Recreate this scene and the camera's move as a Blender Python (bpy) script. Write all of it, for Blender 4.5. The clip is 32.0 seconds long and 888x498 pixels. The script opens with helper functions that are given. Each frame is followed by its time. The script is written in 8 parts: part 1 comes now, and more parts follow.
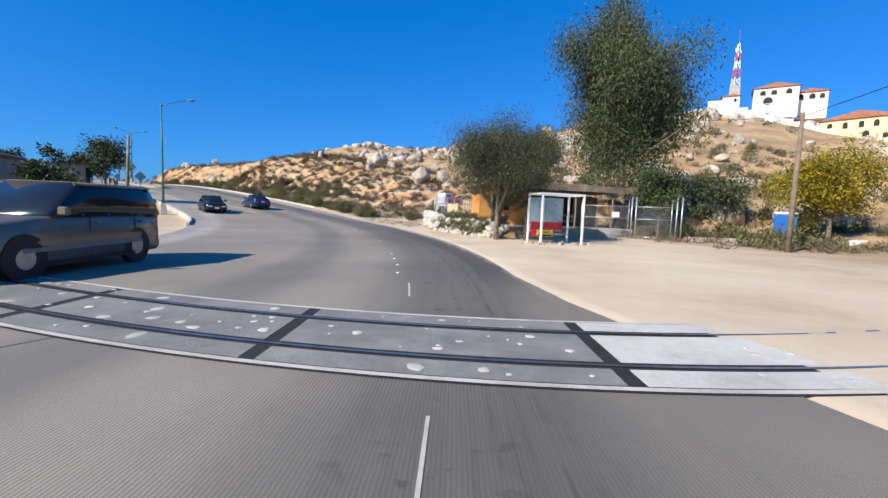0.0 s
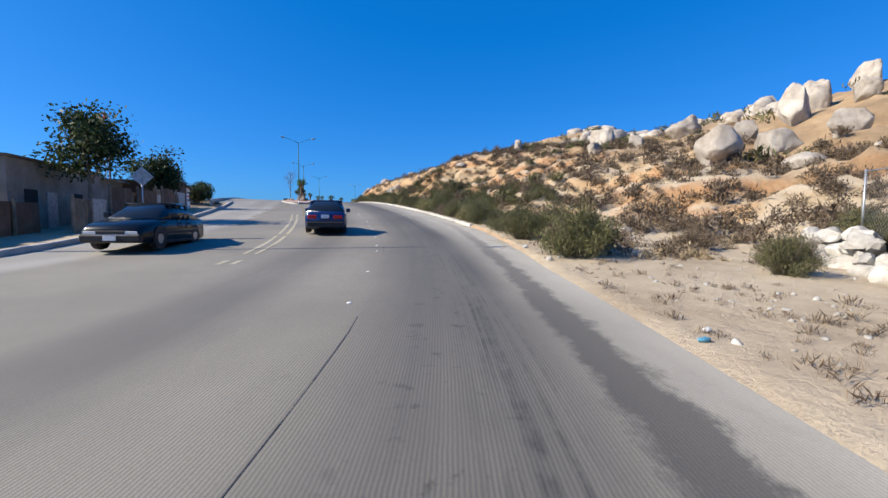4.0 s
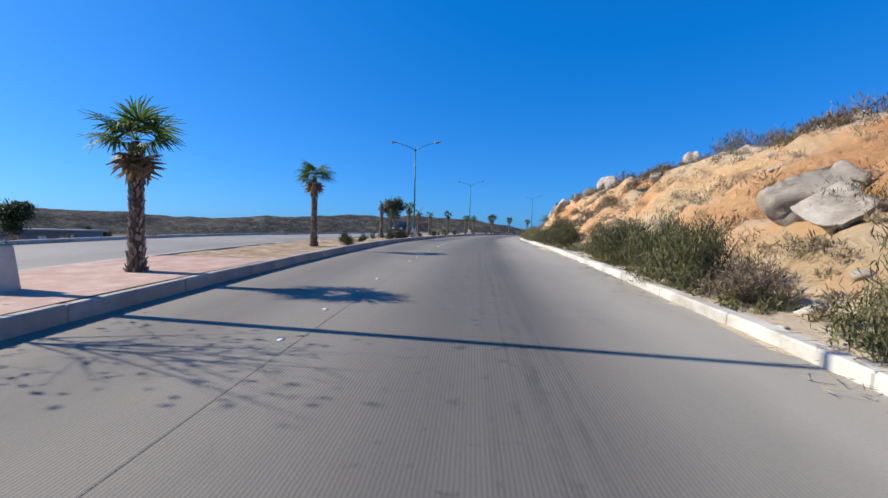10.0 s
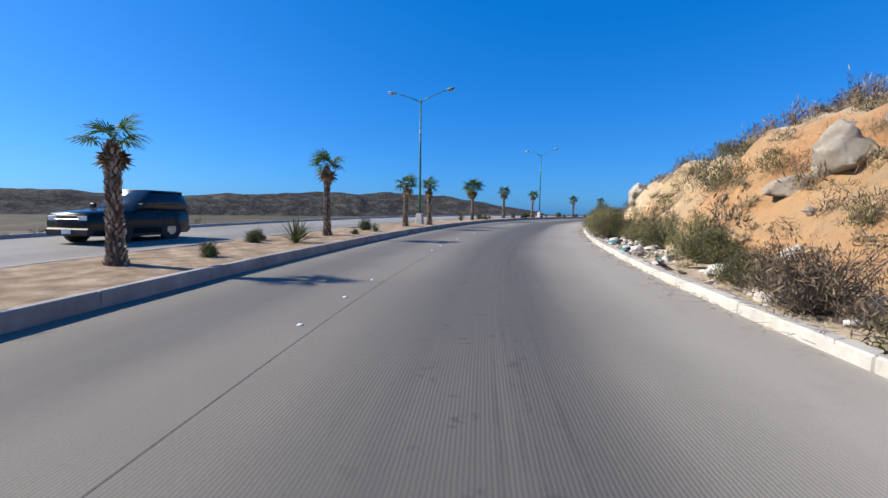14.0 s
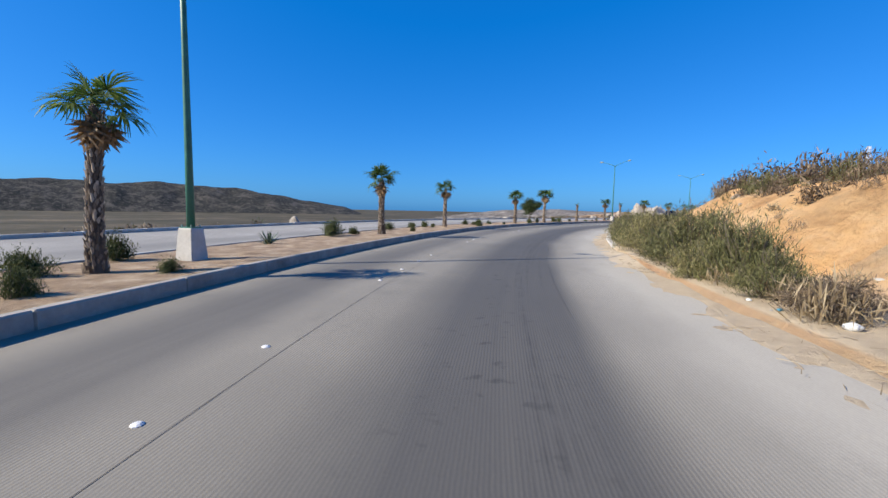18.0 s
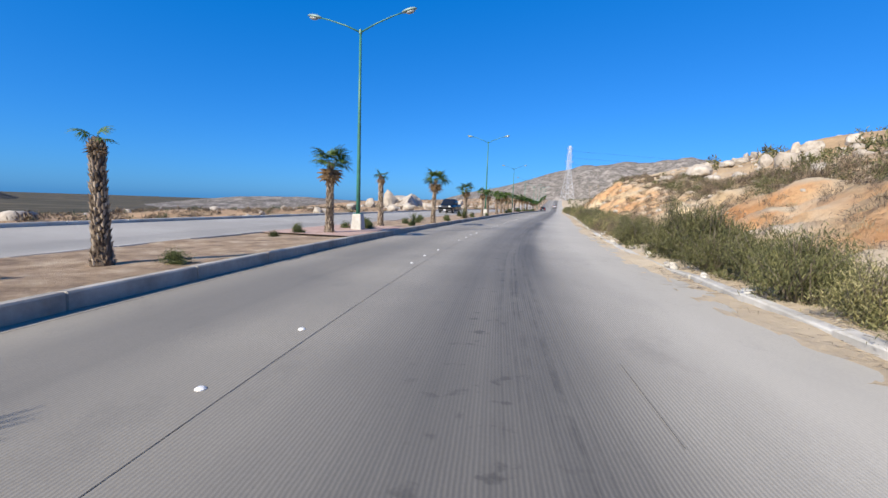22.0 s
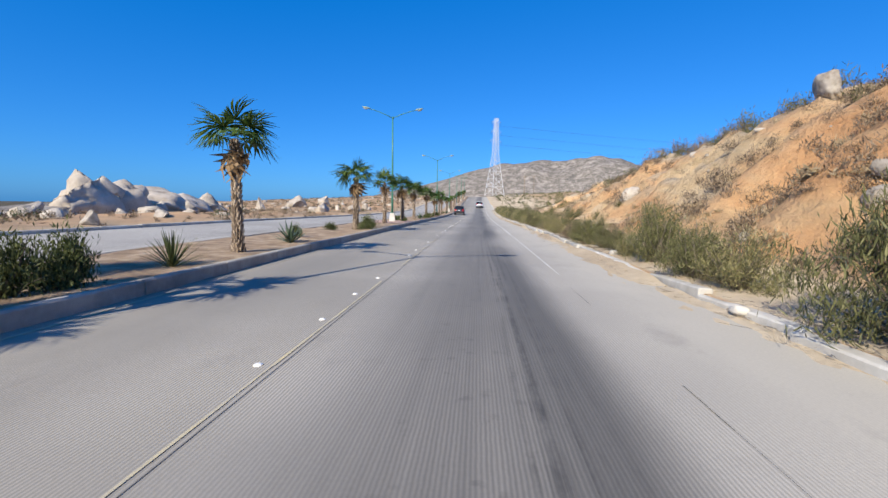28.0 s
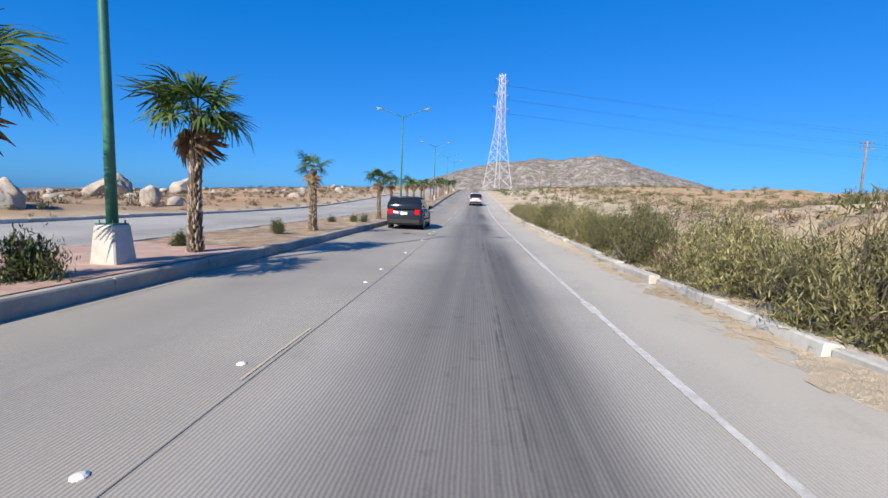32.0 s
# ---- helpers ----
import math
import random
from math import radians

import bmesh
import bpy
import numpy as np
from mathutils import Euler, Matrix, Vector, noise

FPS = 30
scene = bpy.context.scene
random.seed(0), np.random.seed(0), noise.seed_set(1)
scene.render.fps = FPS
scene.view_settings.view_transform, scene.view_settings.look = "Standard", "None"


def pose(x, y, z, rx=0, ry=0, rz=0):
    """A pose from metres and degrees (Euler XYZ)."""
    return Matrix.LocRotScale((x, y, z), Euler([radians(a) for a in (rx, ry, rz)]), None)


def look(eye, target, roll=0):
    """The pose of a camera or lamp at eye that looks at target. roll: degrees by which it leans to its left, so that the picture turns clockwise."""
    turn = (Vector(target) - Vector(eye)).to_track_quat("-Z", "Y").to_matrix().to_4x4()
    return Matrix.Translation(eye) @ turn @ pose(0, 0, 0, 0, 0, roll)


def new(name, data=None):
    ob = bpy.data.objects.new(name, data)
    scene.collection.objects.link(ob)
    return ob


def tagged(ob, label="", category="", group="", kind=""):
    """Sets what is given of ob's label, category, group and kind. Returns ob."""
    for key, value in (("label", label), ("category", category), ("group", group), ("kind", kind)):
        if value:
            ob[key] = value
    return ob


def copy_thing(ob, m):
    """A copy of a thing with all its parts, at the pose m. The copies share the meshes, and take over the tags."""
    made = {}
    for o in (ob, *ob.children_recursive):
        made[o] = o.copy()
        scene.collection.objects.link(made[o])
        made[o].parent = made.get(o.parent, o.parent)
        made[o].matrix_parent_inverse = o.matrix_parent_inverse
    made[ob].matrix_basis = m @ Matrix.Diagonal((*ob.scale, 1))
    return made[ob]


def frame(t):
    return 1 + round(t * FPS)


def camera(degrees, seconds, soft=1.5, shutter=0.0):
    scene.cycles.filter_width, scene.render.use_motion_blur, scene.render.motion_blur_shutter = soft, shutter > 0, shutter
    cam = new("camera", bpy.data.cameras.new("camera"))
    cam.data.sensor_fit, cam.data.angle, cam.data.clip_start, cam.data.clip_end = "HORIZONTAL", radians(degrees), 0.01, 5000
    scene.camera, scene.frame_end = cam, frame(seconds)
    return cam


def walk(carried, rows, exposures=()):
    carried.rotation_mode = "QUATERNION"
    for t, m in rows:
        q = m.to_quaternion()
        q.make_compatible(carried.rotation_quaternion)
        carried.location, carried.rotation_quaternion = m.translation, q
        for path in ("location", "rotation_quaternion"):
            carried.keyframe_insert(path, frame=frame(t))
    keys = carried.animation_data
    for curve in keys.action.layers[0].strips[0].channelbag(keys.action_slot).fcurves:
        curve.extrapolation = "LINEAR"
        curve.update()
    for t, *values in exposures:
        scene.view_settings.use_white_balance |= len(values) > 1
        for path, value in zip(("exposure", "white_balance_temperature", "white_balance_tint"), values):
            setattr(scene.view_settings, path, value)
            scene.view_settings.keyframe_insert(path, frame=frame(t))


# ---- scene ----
cam = camera(92.5, 32.0)
# seconds, x, y, z, yaw, pitch, lean to the left
ROWS = [
    (0.0, 0.00, 0.00, 1.50, 3.21, -5.31, 2.16),
    (0.5, -0.04, 3.50, 1.48, 4.39, -5.42, 2.20),
    (1.0, -0.20, 7.11, 1.45, 6.87, -5.91, 1.85),
    (1.5, -0.58, 10.85, 1.41, 11.21, -5.80, 1.52),
    (2.0, -1.26, 14.70, 1.37, 16.07, -6.08, 1.31),
    (2.5, -2.28, 18.67, 1.35, 20.37, -5.59, 1.78),
    (3.0, -3.61, 22.76, 1.37, 23.31, -4.74, 1.66),
    (3.5, -5.32, 26.93, 1.41, 27.63, -4.32, 1.13),
    (4.0, -7.46, 31.11, 1.47, 32.51, -3.93, 0.42),
    (4.5, -9.98, 35.26, 1.57, 36.32, -3.45, -0.21),
    (5.0, -12.84, 39.37, 1.74, 40.16, -3.05, 0.25),
    (5.5, -15.98, 43.41, 1.97, 43.37, -2.43, 0.48),
    (6.0, -19.39, 47.37, 2.27, 46.09, -1.81, 0.54),
    (6.5, -23.03, 51.25, 2.63, 48.41, -1.25, 0.47),
    (7.0, -26.89, 55.05, 3.02, 50.68, -1.07, 0.62),
    (7.5, -30.89, 58.75, 3.43, 52.23, -0.91, 0.95),
    (8.0, -35.01, 62.34, 3.84, 53.36, -0.85, 1.03),
    (8.5, -39.18, 65.84, 4.24, 54.31, -0.96, 1.34),
    (9.0, -43.36, 69.24, 4.63, 54.96, -1.09, 1.22),
    (9.5, -47.52, 72.56, 5.00, 55.40, -1.48, 1.27),
    (10.0, -51.66, 75.85, 5.34, 55.65, -2.09, 1.25),
    (10.5, -55.81, 79.12, 5.65, 55.85, -2.69, 0.99),
    (11.0, -59.99, 82.43, 5.89, 55.61, -3.32, 0.85),
    (11.5, -64.21, 85.84, 6.05, 55.01, -4.36, 0.86),
    (12.0, -68.49, 89.40, 6.13, 54.55, -5.13, 0.70),
    (12.5, -72.84, 93.08, 6.17, 54.32, -5.47, 0.62),
    (13.0, -77.22, 96.84, 6.20, 54.07, -5.30, 1.04),
    (13.5, -81.62, 100.69, 6.25, 53.35, -5.15, 0.73),
    (14.0, -86.05, 104.65, 6.31, 52.24, -5.13, 0.81),
    (14.5, -90.46, 108.76, 6.39, 51.32, -5.29, 0.81),
    (15.0, -94.77, 113.12, 6.47, 47.68, -4.97, 0.91),
    (15.5, -98.85, 117.82, 6.56, 43.91, -4.83, 0.97),
    (16.0, -102.70, 122.83, 6.65, 40.85, -4.89, 0.98),
    (16.5, -106.32, 128.10, 6.73, 38.32, -5.14, 0.95),
    (17.0, -109.66, 133.63, 6.80, 34.43, -5.21, 1.00),
    (17.5, -112.64, 139.43, 6.86, 30.69, -5.17, 1.19),
    (18.0, -115.24, 145.47, 6.90, 26.84, -5.34, 1.17),
    (18.5, -117.45, 151.71, 6.92, 22.79, -5.54, 1.71),
    (19.0, -119.25, 158.12, 6.92, 18.79, -5.59, 1.77),
    (19.5, -120.61, 164.66, 6.93, 14.71, -5.47, 1.70),
    (20.0, -121.52, 171.29, 6.93, 10.72, -5.62, 1.97),
    (20.5, -121.93, 177.98, 6.94, 6.28, -5.70, 2.20),
    (21.0, -121.82, 184.70, 6.94, 1.87, -5.76, 2.25),
    (21.5, -121.22, 191.40, 6.93, -2.31, -5.86, 1.96),
    (22.0, -120.17, 198.07, 6.93, -5.99, -6.03, 2.02),
    (22.5, -118.71, 204.67, 6.93, -9.52, -5.96, 2.00),
    (23.0, -116.93, 211.22, 6.93, -11.71, -5.63, 1.62),
    (23.5, -114.89, 217.74, 6.94, -13.49, -5.47, 1.33),
    (24.0, -112.64, 224.26, 6.96, -15.11, -5.46, 1.21),
    (24.5, -110.21, 230.81, 6.98, -16.49, -5.58, 1.11),
    (25.0, -107.65, 237.45, 7.02, -17.16, -5.27, 1.18),
    (25.5, -105.02, 244.18, 7.07, -17.35, -5.19, 1.19),
    (26.0, -102.36, 251.01, 7.12, -17.25, -5.31, 1.14),
    (26.5, -99.67, 257.95, 7.15, -16.97, -5.55, 1.03),
    (27.0, -96.99, 264.97, 7.16, -16.88, -5.59, 0.91),
    (27.5, -94.31, 272.04, 7.16, -16.64, -5.62, 1.12),
    (28.0, -91.63, 279.15, 7.15, -16.29, -5.79, 1.02),
    (28.5, -88.96, 286.25, 7.14, -16.07, -5.80, 1.29),
    (29.0, -86.28, 293.33, 7.14, -16.01, -5.67, 1.11),
    (29.5, -83.63, 300.38, 7.13, -16.27, -5.84, 1.17),
    (30.0, -80.99, 307.36, 7.10, -16.39, -6.08, 1.29),
    (30.5, -78.40, 314.27, 7.05, -16.49, -6.31, 1.47),
    (31.0, -75.82, 321.07, 7.00, -16.65, -6.32, 1.71),
    (31.5, -73.28, 327.74, 6.95, -16.95, -6.28, 2.17),
    (32.0, -70.77, 334.27, 6.92, -17.13, -6.11, 2.27),
]
walk(cam, [(t, pose(x, y, z, 90 + pitch, 0, yaw) @ pose(0, 0, 0, 0, 0, lean)) for t, x, y, z, yaw, pitch, lean in ROWS])

# ---- light ----
SUN_AZ, SUN_EL = radians(225), radians(34.5)
world = bpy.data.worlds.new("world")
scene.world = world
world.use_nodes = True
wn = world.node_tree
sky = wn.nodes.new("ShaderNodeTexSky")
sky.sky_type = "NISHITA"
sky.sun_disc = False
sky.sun_elevation = SUN_EL
sky.sun_rotation = radians(90) - SUN_AZ
sky.altitude = 500
sky.air_density, sky.dust_density, sky.ozone_density = 1.0, 0.9, 4.0
# the deep even blue of a clear dry day: less red away from the sun, more blue all over
vec = sky.outputs[0]
for how, colour in (("MULTIPLY", (0.36, 0.68, 1.06)), ("ADD", (-0.33, 0.68, 3.2)), ("MAXIMUM", (0.03, 0.3, 1.0))):
    v = wn.nodes.new("ShaderNodeVectorMath")
    v.operation = how
    wn.links.new(vec, v.inputs[0])
    v.inputs[1].default_value = colour
    vec = v.outputs[0]
wn.links.new(vec, wn.nodes["Background"].inputs[0])
wn.nodes["Background"].inputs[1].default_value = 0.062
sun = new("sun", bpy.data.lights.new("sun", "SUN"))
sun.data.energy, sun.data.angle, sun.data.color = 5.0, radians(0.55), (1.0, 0.9, 0.74)
sd = Vector((math.cos(SUN_AZ) * math.cos(SUN_EL), math.sin(SUN_AZ) * math.cos(SUN_EL), math.sin(SUN_EL)))
sun.matrix_world = look(sd * 100, (0, 0, 0))
scene.view_settings.exposure = 0.66

# ---- helpers for building ----
RNG = np.random.default_rng(7)


def link(name, me, mat=None, parent=None, m=None, label=""):
    ob = new(name, me)
    if mat is not None and not me.materials:
        me.materials.append(mat)
    if parent is not None:
        ob.parent = parent
    if m is not None:
        ob.matrix_basis = m
    if label:
        ob["label"] = label
    return ob


def raw(name, verts, faces, smooth=False):
    me = bpy.data.meshes.new(name)
    me.from_pydata([tuple(map(float, v)) for v in verts], [], [tuple(map(int, f)) for f in faces])
    if smooth:
        me.polygons.foreach_set("use_smooth", [True] * len(me.polygons))
    me.update()
    return me


def quads(name, verts, smooth=False):
    """A mesh of loose quads from an (n, 4, 3) array."""
    v = np.asarray(verts, float).reshape(-1, 3)
    n = len(v) // 4
    me = bpy.data.meshes.new(name)
    me.vertices.add(4 * n)
    me.vertices.foreach_set("co", v.ravel())
    me.loops.add(4 * n)
    me.loops.foreach_set("vertex_index", np.arange(4 * n, dtype=np.int32))
    me.polygons.add(n)
    me.polygons.foreach_set("loop_start", np.arange(0, 4 * n, 4, dtype=np.int32))
    me.polygons.foreach_set("loop_total", np.full(n, 4, dtype=np.int32))
    me.update(calc_edges=True)
    return me


def part(name, bm, material, parent=None, label="", m=None, smooth=False):
    me = bpy.data.meshes.new(name)
    if smooth:
        for f in bm.faces:
            f.smooth = True
    bm.to_mesh(me)
    bm.free()
    return link(name, me, material, parent, m, label)


def box(bm, x0, x1, y0, y1, z0, z1, bevel=0.0):
    r = bmesh.ops.create_cube(bm, size=1)
    vs = r["verts"]
    for v in vs:
        v.co = Vector(((x0 + x1) / 2 + v.co.x * (x1 - x0), (y0 + y1) / 2 + v.co.y * (y1 - y0), (z0 + z1) / 2 + v.co.z * (z1 - z0)))
    if bevel:
        es = list({e for v in vs for e in v.link_edges})
        bmesh.ops.bevel(bm, geom=es, offset=bevel, segments=1, affect="EDGES")
    return bm


def boxed(x0, x1, y0, y1, z0, z1, bevel=0.0):
    return box(bmesh.new(), x0, x1, y0, y1, z0, z1, bevel)


def tube(bm, pts, radii, sides=8, cap=True):
    """A round, tapered tube along a line of points."""
    pts = [Vector(p) for p in pts]
    if not hasattr(radii, "__len__"):
        radii = [radii] * len(pts)
    rings = []
    ref = None
    for i, p in enumerate(pts):
        d = (pts[min(i + 1, len(pts) - 1)] - pts[max(i - 1, 0)]).normalized()
        if ref is None:
            ref = Vector((1, 0, 0)) if abs(d.x) < 0.8 else Vector((0, 1, 0))
        a = (ref - d * ref.dot(d)).normalized()
        b = d.cross(a)
        ref = a
        rings.append([bm.verts.new(p + (a * math.cos(k * math.tau / sides) + b * math.sin(k * math.tau / sides)) * radii[i]) for k in range(sides)])
    for r0, r1 in zip(rings, rings[1:]):
        for k in range(sides):
            bm.faces.new((r0[k], r0[(k + 1) % sides], r1[(k + 1) % sides], r1[k]))
    if cap:
        bm.faces.new(rings[0][::-1])
        bm.faces.new(rings[-1])
    return bm


def tubed(pts, radii, sides=8):
    return tube(bmesh.new(), pts, radii, sides)


def vnoise(x, y, seed=0):
    """Smooth value noise, -1 to 1."""
    xi, yi = np.floor(x), np.floor(y)
    fx, fy = x - xi, y - yi
    fx, fy = fx * fx * (3 - 2 * fx), fy * fy * (3 - 2 * fy)

    def h(a, b):
        v = np.sin(a * 127.1 + b * 311.7 + seed * 74.7) * 43758.5453
        return (v - np.floor(v)) * 2 - 1
    return (h(xi, yi) * (1 - fx) + h(xi + 1, yi) * fx) * (1 - fy) + (h(xi, yi + 1) * (1 - fx) + h(xi + 1, yi + 1) * fx) * fy


def fbm(x, y, octaves=4, seed=0):
    return sum(vnoise(x * 2 ** k, y * 2 ** k, seed + k) / 2 ** k for k in range(octaves))


# ---- the road's line: s stations along it, u metres to its right ----
ROAD = np.array([(0.00, 0.00, 0.00), (-1.26, 14.70, -0.13), (-6.12, 28.61, -0.07), (-14.68, 41.80, 0.37), (-24.55, 52.78, 1.28), (-35.84, 63.05,
                 2.42), (-47.51, 72.56, 3.50), (-59.15, 81.76, 4.25), (-70.23, 90.86, 4.65), (-81.62, 100.69, 4.78), (-93.06, 111.33, 4.93), (-102.70,
                 122.83, 5.13), (-110.29, 134.76, 5.29), (-116.61, 149.20, 5.40), (-120.38, 163.34, 5.43), (-121.93, 177.98, 5.44), (-121.05, 192.74,
                 5.43), (-117.68, 208.60, 5.43), (-113.11, 222.95, 5.45), (-108.18, 236.11, 5.51), (-102.36, 251.00, 5.60), (-96.99, 264.96, 5.65),
                 (-92.17, 277.72, 5.65), (-86.82, 291.91, 5.64), (-81.52, 305.97, 5.60), (-75.82, 321.06, 5.50), (-70.77, 334.27, 5.42)])
STATION = 0.75  # metres from one station of the road to the next


def road_line():
    d0, d1 = np.array((0.027, 1, 0)), ROAD[-1] - ROAD[-2]
    d1 = np.array((d1[0], d1[1], 0)) / np.hypot(d1[0], d1[1])
    p = np.vstack([[ROAD[0] - d0 * k for k in (120, 60, 30, 15)], ROAD, [ROAD[-1] + d1 * k + np.array((0, 0, 1)) * rise for k, rise in ((15, 0), (45, 0.5), (90, 3.0), (180, 7.0), (360, 6.0), (525, 0.0))]])
    out = []
    for i in range(1, len(p) - 2):
        a, b, c, d = p[i - 1:i + 3]
        ta = np.linalg.norm(c - b)
        m0 = (c - a) / (np.linalg.norm(b - a) + ta) * ta
        m1 = (d - b) / (np.linalg.norm(d - c) + ta) * ta
        for t in np.linspace(0, 1, max(2, int(ta / STATION)), endpoint=False):
            t2, t3 = t * t, t * t * t
            out.append((2 * t3 - 3 * t2 + 1) * b + (t3 - 2 * t2 + t) * m0 + (-2 * t3 + 3 * t2) * c + (t3 - t2) * m1)
    q = np.array(out)
    s = np.r_[0, np.cumsum(np.hypot(*np.diff(q[:, :2], axis=0).T))] / STATION
    k = np.argmin(np.hypot(q[:, 0], q[:, 1]))
    s = s - s[k]
    g = np.arange(math.ceil(s[0]), math.floor(s[-1]), 1.0)
    q = np.stack([np.interp(g, s, q[:, j]) for j in range(3)], 1)
    t = np.gradient(q[:, :2], axis=0)
    t /= np.hypot(*t.T)[:, None]
    return g, q, np.stack([t[:, 1], -t[:, 0]], 1)


LS, LP, LN = road_line()
S0, S1 = LS[0], LS[-1]


def at(s, u, h=0.0):
    """World places of points s along the road, u to its right, h above it (arrays or numbers)."""
    s, u, h = np.broadcast_arrays(np.asarray(s, float), np.asarray(u, float), np.asarray(h, float))
    p = [np.interp(s, LS, LP[:, j]) for j in range(3)]
    n = [np.interp(s, LS, LN[:, j]) for j in range(2)]
    return np.stack([p[0] + n[0] * u, p[1] + n[1] * u, p[2] + h], -1)


def heading(s):
    """The degrees by which the road's direction turns from +y to the left."""
    n = [float(np.interp(s, LS, LN[:, j])) for j in range(2)]
    return math.degrees(math.atan2(n[1], n[0]))


BEND = np.convolve(np.gradient(np.unwrap(np.arctan2(LN[:, 1], LN[:, 0]))) / STATION, np.ones(25) / 25, "same")


def reach(s, side):
    """How far the ground may spread to one side (1: right, -1: left) before the rows of a bend would cross."""
    k = np.interp(s, LS, BEND) * -side
    return np.where(k > 0.004, 0.86 / np.maximum(k, 0.004), 400.0)


def put(s, u, h=0.0, turn=0.0, scale=1.0):
    """A pose on the road's plan: y along the road, x to its right."""
    return pose(*at(s, u, h), 0, 0, heading(s) + turn) @ Matrix.Diagonal((scale, scale, scale, 1))


# ---- the lie of the land, in height above the road ----
# s: toe of the right-hand slope, crest, crest's height, height sixty metres off
RIGHT = np.array([(-160, 28, 56, 2.5, 10), (0, 34, 60, 3.5, 12), (20, 34, 58, 4, 12), (33, 31, 52, 4.4, 13), (42, 20, 41, 4.9, 15), (50, 12.5, 34, 5.4, 20), (60, 10.2, 31, 6, 25), (72, 8.8, 29.5, 6.6, 26), (85, 7.4, 28, 7.2, 18), (112, 6.2, 23, 8, 14), (125, 6, 15.5, 6.8, 15),
                  (142, 6, 13.5, 5.2, 13), (165, 6, 13, 5.0, 11), (185, 5.8, 13, 5.2, 11), (198, 5.6, 10.5, 4.9, 11), (228, 5.6, 8.5, 3.2, 6), (260, 6.2, 9.5, 2.4, 4),
                  (300, 7, 11, 2.8, 5), (340, 8, 14, 3.0, 12), (390, 8.5, 15, 3.2, 16), (418, 7, 15, 5.2, 17), (436, 6.2, 13, 6.4, 15)] +
                 [(463, 6.2, 14, 6.0, 12), (490, 6.5, 14, 5.0, 8), (515, 7, 15, 4.0, 6), (532, 7, 17, 3.3, 5), (548, 7, 20, 2.2, 4), (575, 7, 24, 1.2, 3), (700, 8, 30, 2.0, 3), (1300, 8, 30, 2, 2)])
# s: height at u = -17, -24, -60, -150
LEFT = np.array([(-160, -0.3, -0.3, -0.5, -1), (60, -0.2, -0.2, -0.3, -1), (120, -0.6, -0.4, -1, -3), (150, -0.3, -0.1, -2, -7), (240, -0.4, -0.6, -4, -12), (330, -0.4, -0.5, -3, -9), (400, 0.0, 0.2, -1.5, -7),
                 (520, 0.0, 0.4, -0.8, -6), (1300, 0, 0.4, -1, -4)])


def edge_left(s):
    """The left edge of the paving: the kerb of the undivided part, then of the median."""
    return np.interp(s, [-160, 0, 30, 50, 65, 85, 100, 112], [-12.0, -11.8, -11.2, -11.4, -12.2, -12.9, -13.5, -14.2])


def edge_right(s):
    return np.interp(s, [-160, -5, 5, 10, 14, 22, 35, 48, 57, 72, 100, 125, 250, 285, 318, 370, 420, 450, 490], [7.5, 5.4, 3.1, 2.15, 1.8, 1.9, 2.25, 2.5, 2.75, 3.7, 3.75, 3.65, 3.7, 3.5, 4.15, 4.4, 4.1, 3.75, 3.9])


def land(s, u):
    s, u = np.broadcast_arrays(np.asarray(s, float), np.asarray(u, float))
    toe, crest, ch, fh = [np.interp(s, RIGHT[:, 0], RIGHT[:, k]) for k in (1, 2, 3, 4)]
    er = edge_right(s)
    lot = np.interp(s, [-20, 15, 55, 75], [1.0, 1.0, 1.0, 0.0])
    base = np.where(lot > 0, 0.02 * np.clip((u - er) / 2, 0, 1) * lot + 0.1 * (1 - lot), 0.1) + 0.06 * np.clip(u - er - 0.3, 0, 6) * (1 - lot)
    t = np.clip((u - toe) / (crest - toe), 0, 1)
    face = (0.55 * t + 0.45 * t * t * (3 - 2 * t))
    gul = (fbm(s / 3.1, u / 7.0, 4, 3) * 0.55 + 0.45 - 1.1 * np.abs(fbm(s / 2.6 + 0.12 * u, u / 11.0, 3, 17))) * np.sin(np.pi * np.clip(t, 0, 1)) ** 0.7 * np.clip(ch / 4, 0.2, 1.2)
    gul = gul + (0.34 * fbm(s / 1.3, u / 1.5, 3, 23) + 0.2 * vnoise(s / 0.9 + 0.4 * u, u / 2.6, 29)) * np.clip(t * 8, 0, 1) * np.clip((22 + crest - u) / 20, 0, 1) * np.clip(ch / 5, 0.3, 1)
    t2 = np.clip((u - crest) / 60, 0, 1.6)
    right = base * (1 - t) + face * ch + gul + (fh - ch) * t2 * (1.6 - 0.6 * t2) / 1.0 * np.where(t2 > 0, 1, 0) + np.clip(t2 * 4, 0, 1) * fbm(s / 17, u / 17, 4, 9) * 1.2
    lh = [np.interp(s, LEFT[:, 0], LEFT[:, k]) for k in (1, 2, 3, 4)]
    v = -u
    left = np.where(v < 24, lh[0] + (lh[1] - lh[0]) * np.clip((v - 17) / 7, 0, 1), np.where(v < 60, lh[1] + (lh[2] - lh[1]) * (v - 24) / 36, lh[2] + (lh[3] - lh[2]) * (v - 60) / 90))
    left = left + fbm(s / 9, u / 9, 4, 5) * 0.35 * np.clip((v - 18) / 8, 0, 1)
    return np.where(u > 0, right, left)


def far(s, u):
    return at(s, u, land(s, u))


def put_land(s, u, turn=0.0, scale=1.0, sink=0.0):
    return put(s, u, float(land(s, u)) - sink, turn, scale)

